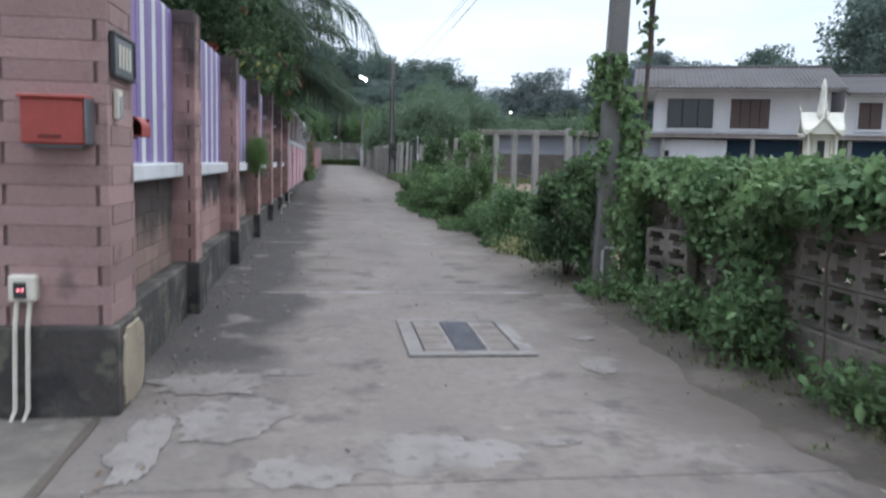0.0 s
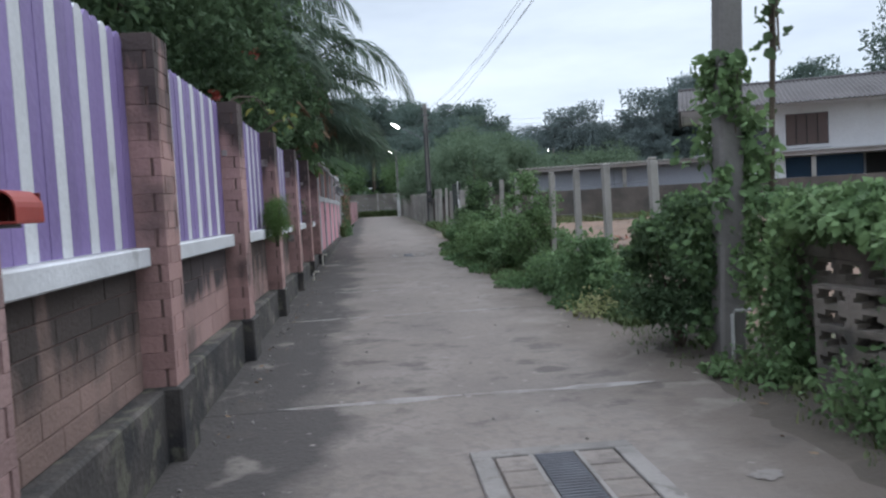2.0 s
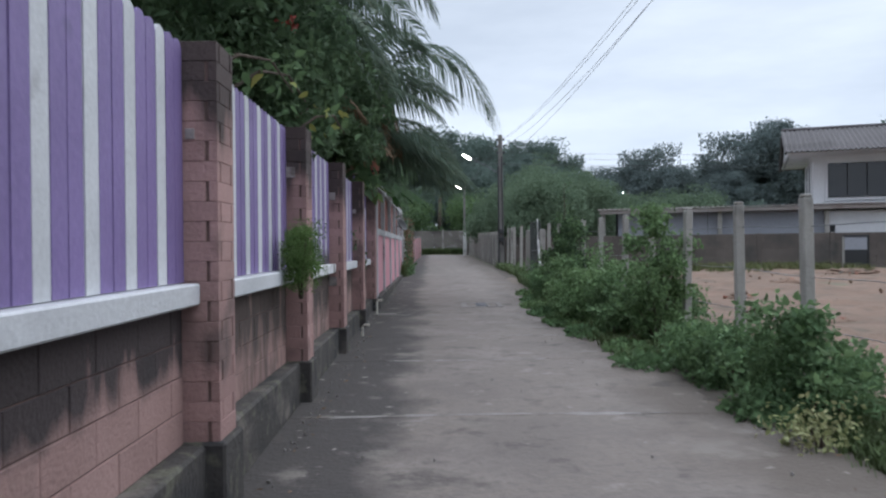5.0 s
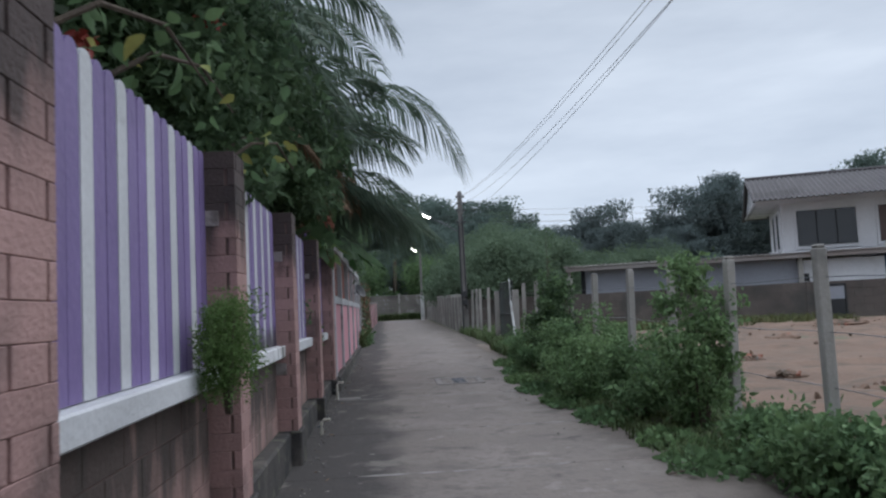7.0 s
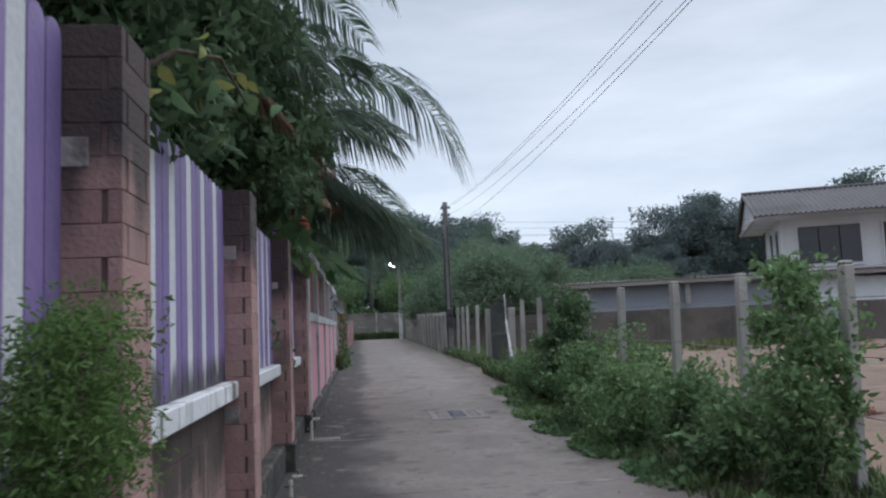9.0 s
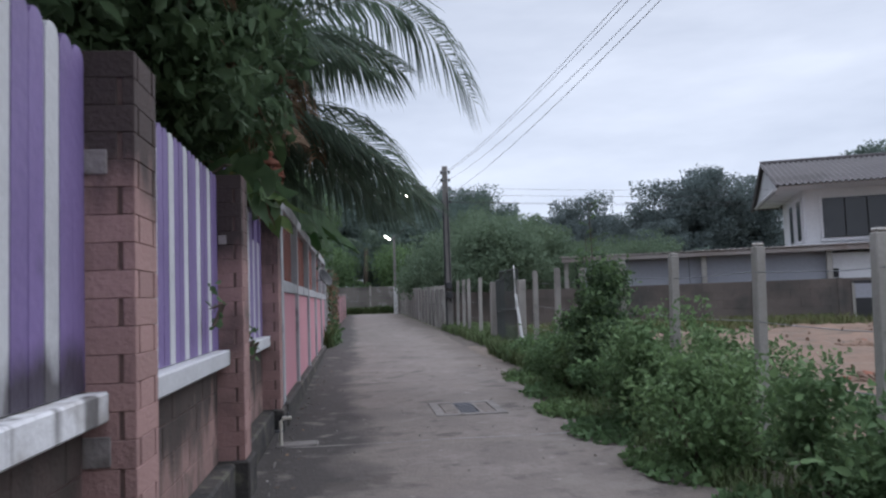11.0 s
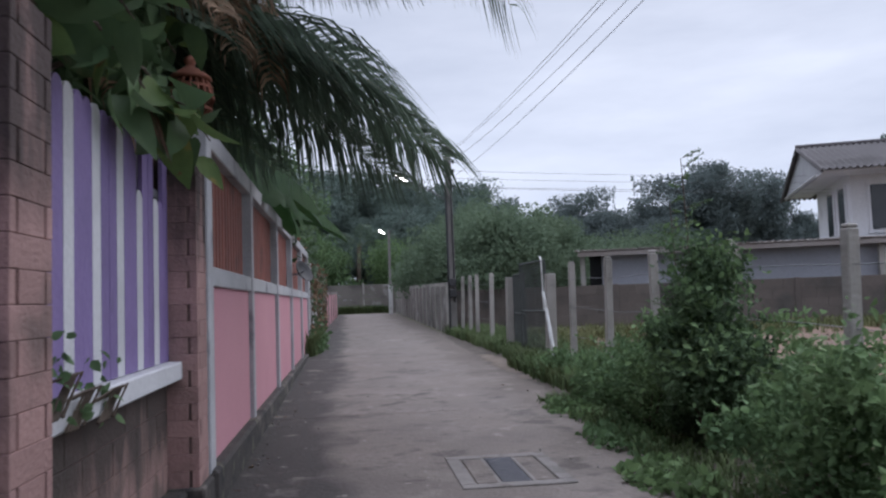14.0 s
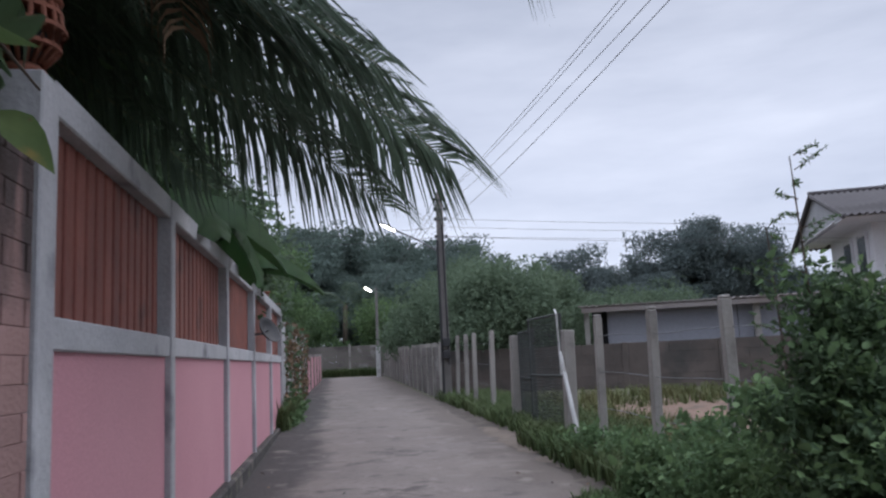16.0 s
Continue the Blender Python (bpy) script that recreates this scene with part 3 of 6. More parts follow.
drain_cover(0.49, 1.31, 4.74, 5.79, 1.0, 4, "square concrete drain cover with a steel grate in the lane")
drain_cover(0.53, 1.28, 19.35, 20.3, 0.5, 1, "worn sunken drain cover with a small grate in the lane")


# ---- block fence along the west side ----
PILLARS = (6.12, 8.72, 11.31, 13.90, 16.45, 18.95)
FX, PW, TOP, PLINTH, COURSE = -1.0, 0.29, 2.33, 0.48, 0.0925


def block_pillar(y, wx, wy, label, group, stone=None):
    """A hollow pillar of concrete blocks laid pinwheel fashion, on a mouldy plinth."""
    t = thing("fence_pillar", label, "pillar", pose(FX - wx / 2, y + wy / 2, 0), group, "structure")
    zb = gz(y) - 0.06
    stone = stone or M_BLOCK
    part("plinth", rbox(-wx / 2 - 0.03, wx / 2 + 0.03, -wy / 2 - 0.03, wy / 2 + 0.03, zb, PLINTH, 0.012), M_PLINTH, t)
    part("mortar_core", box(bmesh.new(), -wx / 2 + 0.012, wx / 2 - 0.012, -wy / 2 + 0.012, wy / 2 - 0.012, PLINTH, TOP - 0.01), M_MORTAR, t)
    s, j, hz = 0.040, 0.018, COURSE - 0.0018
    long_x = to_mesh("block", rbox(-wx / 2, wx / 2, 0, s, 0, hz, 0.0022), stone)
    mid_x = to_mesh("block", rbox(-wx / 2, wx / 2, -wy / 2 + s + j, wy / 2 - s - j, 0, hz, 0.0022), stone)
    long_y = to_mesh("block", rbox(0, s, -wy / 2, wy / 2, 0, hz, 0.0022), stone)
    mid_y = to_mesh("block", rbox(-wx / 2 + s + j, wx / 2 - s - j, -wy / 2, wy / 2, 0, hz, 0.0022), stone)
    for k in range(round((TOP - PLINTH) / COURSE)):
        z = PLINTH + k * COURSE
        jig = lambda: 0.0025 * (random.random() - 0.5)
        if k % 2:
            piece("block", long_x, t, pose(jig(), -wy / 2, z))
            piece("block", mid_x, t, pose(jig(), 0, z))
            piece("block", long_x, t, pose(jig(), wy / 2 - s, z))
        else:
            piece("block", long_y, t, pose(-wx / 2, jig(), z))
            piece("block", mid_y, t, pose(0, jig(), z))
            piece("block", long_y, t, pose(wx / 2 - s, jig(), z))
    return t


gate_pillar = block_pillar(3.79, 0.50, 0.46, "broad pink concrete-block gate pillar with a stained plinth", "", M_BLOCK_CLEAN)
flake = bmesh.new()
rim = []
for k in range(40):
    a = 2 * math.pi * k / 40
    w = 1 + 0.16 * noise.noise((2 * math.cos(a), 2 * math.sin(a), 5)) + 0.10 * noise.noise((6 * math.cos(a), 6 * math.sin(a), 5))
    c, d = math.cos(a), math.sin(a)
    rim.append((0.03 + 0.20 * w * math.copysign(abs(c) ** 0.55, c), 0.25 + 0.19 * w * math.copysign(abs(d) ** 0.55, d)))
front = [flake.verts.new((0.289, y, z)) for y, z in rim]
back = [flake.verts.new((0.281, y * 1.03, 0.25 + (z - 0.25) * 1.03)) for y, z in rim]
flake.faces.new(front)
for k in range(40):
    flake.faces.new((front[k], back[k], back[(k + 1) % 40], front[(k + 1) % 40]))
part("render_patch", flake, M_RENDER, gate_pillar, "flaking tan render")
for y in PILLARS:
    block_pillar(y, PW, PW, "pink concrete-block fence pillar with a blackened top", "fence pillars")

BOARD_TOP = 2.33


def board_mesh(h):
    bm = bmesh.new()
    w, d = 0.0535, 0.011
    prof = [(-w, 0), (w, 0), (w, h - 0.035), (w * 0.72, h - 0.012), (w * 0.3, h), (-w * 0.3, h), (-w * 0.72, h - 0.012), (-w, h - 0.035)]
    a = [bm.verts.new((d, y, z)) for y, z in prof]
    b = [bm.verts.new((-d, y, z)) for y, z in prof]
    bm.faces.new(a)
    bm.faces.new(b[::-1])
    for i in range(len(prof)):
        k = (i + 1) % len(prof)
        bm.faces.new((a[i], b[i], b[k], a[k]))
    return bm


def fence_bay(i, y0, y1, zs0, zs1):
    """One bay: plinth, low block wall, white sill and a picket screen above it."""
    xw = FX - 0.17
    mouldy = i == 3
    wall = part("wall_west", rbox(xw - 0.20, FX - 0.06, y0, y1, gz(y0) - 0.06, PLINTH - 0.01, 0.015), M_PLINTH)
    tagged(wall, "low pink block wall on a black mouldy plinth", "wall", "fence walls", "structure")
    part("mortar", box(bmesh.new(), xw - 0.09, xw - 0.006, y0, y1, PLINTH - 0.02, zs0), M_MORTAR, wall)
    courses = 6 if i == 0 else 4
    ch = (zs0 - PLINTH) / courses
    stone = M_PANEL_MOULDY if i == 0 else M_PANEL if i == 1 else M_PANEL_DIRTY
    full = to_mesh("block", rbox(-0.045, 0.0, 0, 0.385, 0, ch - 0.006, 0.003), stone)
    for k in range(courses):
        y = y0 + 0.004
        first = True
        while y < y1 - 0.03:
            length = 0.195 if first and k % 2 else 0.39
            length = min(length, y1 - y)
            me = full if abs(length - 0.39) < 1e-4 else to_mesh("block", rbox(-0.045, 0.0, 0, length - 0.006, 0, ch - 0.006, 0.003), stone)
            piece("block", me, wall, pose(xw + 0.003 * random.random(), y, PLINTH - 0.008 + k * ch))
            y += length
            first = False
    sill = part("sill", rbox(xw - 0.10, FX - 0.085, y0 + 0.002, y1 - 0.002, zs0, zs1, 0.008), M_SILL if mouldy else M_WHITE, wall, "white painted concrete sill")
    screen = thing("picket_screen", "purple and white round-topped picket screen on the sill", "fence", pose(xw, (y0 + y1) / 2, zs1), "picket screens")
    for z in (0.18, 0.90):
        part("rail", rbox(-0.045, -0.012, y0 - (y0 + y1) / 2, y1 - (y0 + y1) / 2, z, z + 0.05, 0.004), M_STEEL, screen)
    n = round((y1 - y0 - 0.02) / 0.112)
    pitch = (y1 - y0 - 0.01) / n
    h = BOARD_TOP - zs1 - 0.01
    meshes = {}
    for k in range(n):
        white = (n - 3 - k) % 3 == 0
        hh = h
        if i == 5 and k in (n - 2, n - 3, n - 6):
            hh = h - 0.26
        lift = 0.14 if i == 5 and k == 1 else 0.005
        key = (white, hh)
        if key not in meshes:
            meshes[key] = to_mesh("picket", board_mesh(hh - lift), (M_WHITE_FOOT if mouldy else M_WHITE) if white else M_PURPLE_FOOT if mouldy else M_PURPLE)
        piece("picket", meshes[key], screen, pose(0.003 * random.random(), y0 - (y0 + y1) / 2 + 0.005 + (k + 0.5) * pitch, lift, 0.4 * (random.random() - 0.5)))
    return wall


STARTS = (3.79 + 0.46,) + tuple(p + PW for p in PILLARS[:-1])
for i, (a, b) in enumerate(zip(STARTS, PILLARS)):
    fence_bay(i, a, b, 1.12 - 0.008 * i, 1.22 - 0.008 * i)


# ---- rendered pink wall ----
PINK = (19.27, 21.46, 24.05, 26.55, 29.2, 31.7)


def pink_wall():
    x1 = FX
    t = thing("wall_pink", "pink plastered wall in a grey concrete frame with terracotta slats", "wall", pose(x1, PINK[0], 0), "", "structure")
    L = PINK[-1] - PINK[0]
    part("footing", rbox(-0.25, 0.05, 0, L + 0.2, gz(19) - 0.05, 0.50, 0.02), M_PLINTH, t, "rough mouldy footing")
    for y in PINK:
        part("post", rbox(-0.20, 0.012, y - PINK[0] + (0.05 if y > 20 else 0.0), y - PINK[0] + 0.17, gz(y) - 0.02, 2.60, 0.008), M_FRAME, t, "whitewashed concrete post")
    for y, q in zip(PINK, PINK[1:]):
        a, b = y - PINK[0] + 0.17, q - PINK[0] + 0.05
        part("panel", box(bmesh.new(), -0.16, -0.028, a, b, 0.45, 1.61), M_PINK, t, "pink plaster panel")
        part("beam", rbox(-0.19, 0.0, a, b, 1.61, 1.735, 0.008), M_FRAME, t)
        part("beam", rbox(-0.20, 0.004, a, b, 2.48, 2.62, 0.008), M_FRAME, t)
        n = 14
        p = (b - a - 0.06) / n
        me = to_mesh("slat", rbox(-0.03, 0.0, -p * 0.36, p * 0.36, 0, 0.745, 0.006), M_SLAT)
        for k in range(n):
            piece("slat", me, t, pose(-0.065, a + 0.03 + (k + 0.5) * p, 1.735))
        # dark brown sheet paints the shade in the gaps between the slats
        part("backing", box(bmesh.new(), -0.125, -0.110, a, b, 1.735, 2.48), M_BROWNWIN_GAP, t)
    part("return_beam", rbox(-3.0, -0.20, 0.0, 0.17, 2.20, 2.60, 0.01), M_FRAME, t)
    return t


pink_wall()


def clay_lantern():
    """A pierced clay lantern on the first post."""
    t = thing("clay_lantern", "pierced terracotta lantern standing on the wall post", "lantern", pose(-1.10, 19.37, 2.60))
    part("foot", lathe(bmesh.new(), [(0.07, 0), (0.09, 0.02), (0.06, 0.05)]), M_CLAY, t, smooth=True)
    part("cap", lathe(bmesh.new(), [(0.12, 0.295), (0.135, 0.305), (0.12, 0.325), (0.07, 0.36), (0.03, 0.385), (0.028, 0.40), (0.04, 0.42), (0.03, 0.445), (0.004, 0.46)], 20), M_CLAY, t, smooth=True)
    for z, r in ((0.115, 0.126), (0.185, 0.144), (0.25, 0.130)):
        part("ring", lathe(bmesh.new(), [(r - 0.012, z - 0.008), (r + 0.006, z - 0.008), (r + 0.006, z + 0.008), (r - 0.012, z + 0.008)], 20), M_CLAY, t)
    # solid near-black core paints the shade seen between the ribs
    part("core", lathe(bmesh.new(), [(0.05, 0.05), (0.085, 0.17), (0.05, 0.30)], 12), M_DARK, t, smooth=True)
    rib = bmesh.new()
    tube(rib, [(0.07, 0, 0.05), (0.125, 0, 0.12), (0.14, 0, 0.18), (0.125, 0, 0.25), (0.105, 0, 0.30)], 0.010, 6)
    me = to_mesh("rib", rib, M_CLAY, True)
    for k in range(18):
        piece("rib", me, t, pose(0, 0, 0, 0, 0, 360 * k / 18))


clay_lantern()


# ---- old whitewashed wall past the pink one, end wall, east fence ----
def old_wall(name, label, x0, y0, x1, y1, h, material, posts, thick=0.12):
    t = thing(name, label, "wall", pose(x0, y0, gz(y0)), "", "structure")
    d = Vector((x1 - x0, y1 - y0, gz(y1) - gz(y0)))
    L = math.hypot(d.x, d.y)
    rot = Matrix.Rotation(math.atan2(d.y, d.x), 4, "Z") @ Matrix.Rotation(-math.atan2(d.z, L), 4, "Y")
    n = max(1, round(L / posts))
    rows = max(2, round(h / 0.3))
    gap = L / n
    panel = to_mesh("panel", rbox(0.05, gap - 0.05, -thick / 3, thick / 3, 0, h / rows - 0.012, 0.008), material)
    post = to_mesh("post", rbox(-0.06, 0.06, -thick / 2 - 0.02, thick / 2 + 0.02, -0.15, h + 0.05, 0.01), M_POST)
    for k in range(n + 1):
        piece("post", post, t, rot @ pose(k * gap, 0, 0))
        if k < n:
            for r in range(rows):
                piece("panel", panel, t, rot @ pose(k * gap, 0.004 * random.random(), -0.05 + r * h / rows))
    return t


old_wall("wall_old", "old whitewashed wall overgrown with dry creepers", -1.08, 31.95, -1.0, 43.0, 1.95, M_FRAME, 1.6)
old_wall("wall_low", "low pale pink wall at the end of the lane", -1.0, 43.2, -0.75, 56.5, 1.25, M_PINK, 2.6)
old_wall("wall_end", "grey concrete panel wall closing the lane", -16.0, 61.6, 3.2, 61.2, 1.75, M_FARWALL, 2.4)
old_wall("wall_east", "grey concrete panel fence with many posts", 2.78, 37.2, 2.75, 60.8, 1.42, M_FARWALL, 1.5)


# ---- poles, street lamps, cables ----
def concrete_pole(x, y, h, w, label, lean=0.0):
    t = thing("utility_pole", label, "utility pole", pose(x, y, gz(y), 0, lean))
    bm = bmesh.new()
    v0 = [bm.verts.new((sx * w / 2, sy * w / 2, -0.1)) for sx, sy in ((-1, -1), (1, -1), (1, 1), (-1, 1))]
    v1 = [bm.verts.new((sx * w * 0.36, sy * w * 0.36, h)) for sx, sy in ((-1, -1), (1, -1), (1, 1), (-1, 1))]
    bm.faces.new(v0[::-1])
    bm.faces.new(v1)
    for k in range(4):
        bm.faces.new((v0[k], v0[(k + 1) % 4], v1[(k + 1) % 4], v1[k]))
    bmesh.ops.bevel(bm, geom=[e for e in bm.edges if abs(e.verts[0].co.z - e.verts[1].co.z) > 1], offset=0.02, segments=1, affect="EDGES")
    part("shaft", bm, M_POLE, t)
    return t


def insulators(t, zs, x, y=-0.1):
    for z in zs:
        for s in (-1, 1):
            part("insulator", lathe(bmesh.new(), [(0.015, z - 0.05), (0.04, z - 0.03), (0.025, z), (0.04, z + 0.03), (0.015, z + 0.05)], 8, x * s, y), M_BLACK, t)
        part("bracket", box(bmesh.new(), -x, x, y - 0.012, y + 0.012, z - 0.012, z + 0.012), M_STEEL, t)


def lamp_head(t, p, q, lit=True):
    """An arm from p to q with a tube lamp at its end, below a casing."""
    p, q = Vector(p), Vector(q)
    part("arm", tube(bmesh.new(), [p, p.lerp(q, 0.5) + Vector((0, 0, 0.04)), q], 0.022, 6), M_STEEL, t)
    d = (q - p).normalized()
    m = Matrix.Translation(q + 0.22 * d) @ d.to_track_quat("X", "Z").to_matrix().to_4x4()
    part("casing", rbox(-0.24, 0.24, -0.06, 0.06, 0.0, 0.05, 0.012), M_LAMPCASE, t, m=m)
    part("tube", tube(bmesh.new(), [(-0.19, 0, -0.022), (0.19, 0, -0.022)], 0.02, 8), M_LAMP, t, "lit lamp tube", m=m)


pole_near = concrete_pole(2.645, 7.45, 5.3, 0.195, "grey concrete utility pole wrapped in climbing vines", 1.6)
insulators(pole_near, (4.82, 4.52, 4.40), 0.10)
part("stay_rod", tube(bmesh.new(), [(0.26, -0.12, 0), (0.30, -0.10, 3.0), (0.22, -0.06, 5.0)], 0.02, 6), M_BARK, pole_near, "dry vine stem")
pole_far = concrete_pole(2.72, 36.0, 5.25, 0.22, "concrete utility pole with a street lamp on an arm")
insulators(pole_far, (5.05, 4.8, 4.55, 4.1), 0.13)
lamp_head(pole_far, (-0.08, 0, 3.75), (-1.1, 0.35, 4.35))
part("cable_sleeve", tube(bmesh.new(), [(-0.10, -0.12, 0.2), (-0.10, -0.11, 4.0)], 0.035, 6), M_BLACK, pole_far)
part("cable_sleeve", tube(bmesh.new(), [(0.06, -0.13, 0.9), (0.04, -0.11, 4.4)], 0.025, 6), M_BLACK, pole_far)
for z in (1.05, 1.35):
    part("junction_box", rbox(-0.09, 0.09, -0.22, -0.11, z, z + 0.2, 0.01), M_BLACK, pole_far)
pole_end = concrete_pole(2.25, 58.6, 4.7, 0.18, "thin concrete pole with a street lamp by the end wall")
lamp_head(pole_end, (0, 0, 4.35), (-0.22, 0, 4.5))
part("white_marker", rbox(-0.11, 0.11, -0.11, 0.11, 0.0, 1.6, 0.01), M_PIPE, pole_end, "white painted lower band")
pole_side = concrete_pole(20.6, 87.3, 6.2, 0.2, "distant concrete pole with a lit street lamp")
lamp_head(pole_side, (0, 0, 5.7), (-0.5, -0.1, 6.0))
pole_road = concrete_pole(46.0, 48.0, 7.0, 0.25, "concrete utility pole beyond the houses")
insulators(pole_road, (6.6, 6.2), 0.12)


def cable(p, q, sag, r=0.006, n=20):
    p, q = Vector(p), Vector(q)
    pts = [p.lerp(q, i / n) - Vector((0, 0, sag * 4 * (i / n) * (1 - i / n))) for i in range(n + 1)]
    t = part("cable", tube(bmesh.new(), pts, r, 5), M_WIRE)
    return tagged(t, "black overhead power cable slung between the poles", "cable", "overhead cables")


for dz, dx, ez in ((4.92, -0.10, 5.50), (4.62, -0.10, 5.20), (4.56, -0.26, 4.64), (4.88, -0.06, 5.48)):
    cable((2.86 + dx, 7.38, dz), (2.72 + dx, 35.9, ez), 0.52, 0.0038)
for ez, fz in ((5.06, 7.4), (4.85, 7.1), (4.61, 6.9), (4.60, 6.5)):
    cable((2.85, 35.95, ez), (46.0, 48.0, fz), 0.55, 0.0048)
for ez in (5.56, 5.31, 5.06):
    cable((2.6, 36.0, ez), (2.2, 58.6, 5.3), 0.15)
for ez in (4.85, 4.6):
    cable((2.6, 36.0, ez), (-30, 46, 5.6), 0.35)


# ---- east side: overgrown breeze-block wall ----
def breeze_mesh(w, h, d):
    """A pierced block in one piece: a frame with a middle cross and curved openings, cut from a grid of cells."""
    cells = ("#############", "##.........##", "#...........#", "####.....####", "#############", "####.....####", "#...........#", "##.........##", "#############")
    nx, nz = len(cells[0]), len(cells)
    us = [0.0] + [0.10 + 0.80 * i / (nx - 2) for i in range(nx - 1)] + [1.0]
    vs = [0.0] + [0.08 + 0.84 * i / (nz - 2) for i in range(nz - 1)] + [1.0]
    bm = bmesh.new()
    made = {}

    def vert(i, k, side):
        if (i, k, side) not in made:
            made[(i, k, side)] = bm.verts.new((-d if side else 0.0, us[i] * w, vs[k] * h))
        return made[(i, k, side)]

    solid = lambda i, k: 0 <= i < nx and 0 <= k < nz and cells[k][i] == "#"
    for k in range(nz):
        for i in range(nx):
            if not solid(i, k):
                continue
            for side in (0, 1):
                q = [vert(i, k, side), vert(i + 1, k, side), vert(i + 1, k + 1, side), vert(i, k + 1, side)]
                bm.faces.new(q if side == 0 else q[::-1])
            for di, dk, a, b in ((-1, 0, (i, k), (i, k + 1)), (1, 0, (i + 1, k), (i + 1, k + 1)), (0, -1, (i, k), (i + 1, k)), (0, 1, (i, k + 1), (i + 1, k + 1))):
                if not solid(i + di, k + dk):
                    bm.faces.new((vert(*a, 0), vert(*b, 0), vert(*b, 1), vert(*a, 1)))
    return bm


def breeze_wall():
    t = thing("wall_breeze", "overgrown wall of pierced concrete breeze blocks", "wall", pose(2.86, 0, 0, 0, 0, 0), "", "structure")
    part("footing", rbox(-0.03, 0.14, -2.5, 7.0, -0.1, 0.34, 0.01), M_BREEZE, t)
    part("coping", rbox(-0.04, 0.16, -2.5, 5.2, 1.17, 1.24, 0.01), M_BREEZE, t, "pale concrete coping")
    part("lintel", rbox(0.0, 0.11, -2.5, 7.0, 0.90, 1.17, 0.01), M_BREEZE, t)
    me = to_mesh("breeze_block", breeze_mesh(0.276, 0.273, 0.09), M_BREEZE)
    y = 7.0
    while y > -2.4:
        for r in range(2):
            piece("breeze_block", me, t, pose(0.10, y - 0.28, 0.345 + r * 0.279))
        y -= 0.28
    for y in (-1.0, 2.0, 4.75, 7.0):
        part("pier", rbox(-0.04, 0.16, y - 0.08, y + 0.08, -0.1, 1.26, 0.01), M_BREEZE, t)
    return t


breeze_wall()
panel = thing("breeze_panel", "short leaning panel of four pierced concrete blocks", "block panel", pose(2.80, 5.76, gz(6) - 0.02, 0, -2, 12))
part("base", rbox(-0.05, 0.05, 0, 0.54, 0, 0.22, 0.01), M_BREEZE, panel)
bme = to_mesh("breeze_block", breeze_mesh(0.268, 0.245, 0.09), M_BREEZE)
for r in range(2):
    for c in range(2):
        piece("breeze_block", bme, panel, pose(0.045, c * 0.27, 0.222 + r * 0.247))
stand = thing("standpipe", "thin pale water pipe with an elbow by the pole", "pipe", pose(2.62, 7.32, gz(7)))
part("riser", tube(bmesh.new(), [(0, 0, -0.05), (0, 0, 0.36), (0.02, 0, 0.39), (0.16, 0, 0.39)], 0.014, 6), M_PIPE, stand)


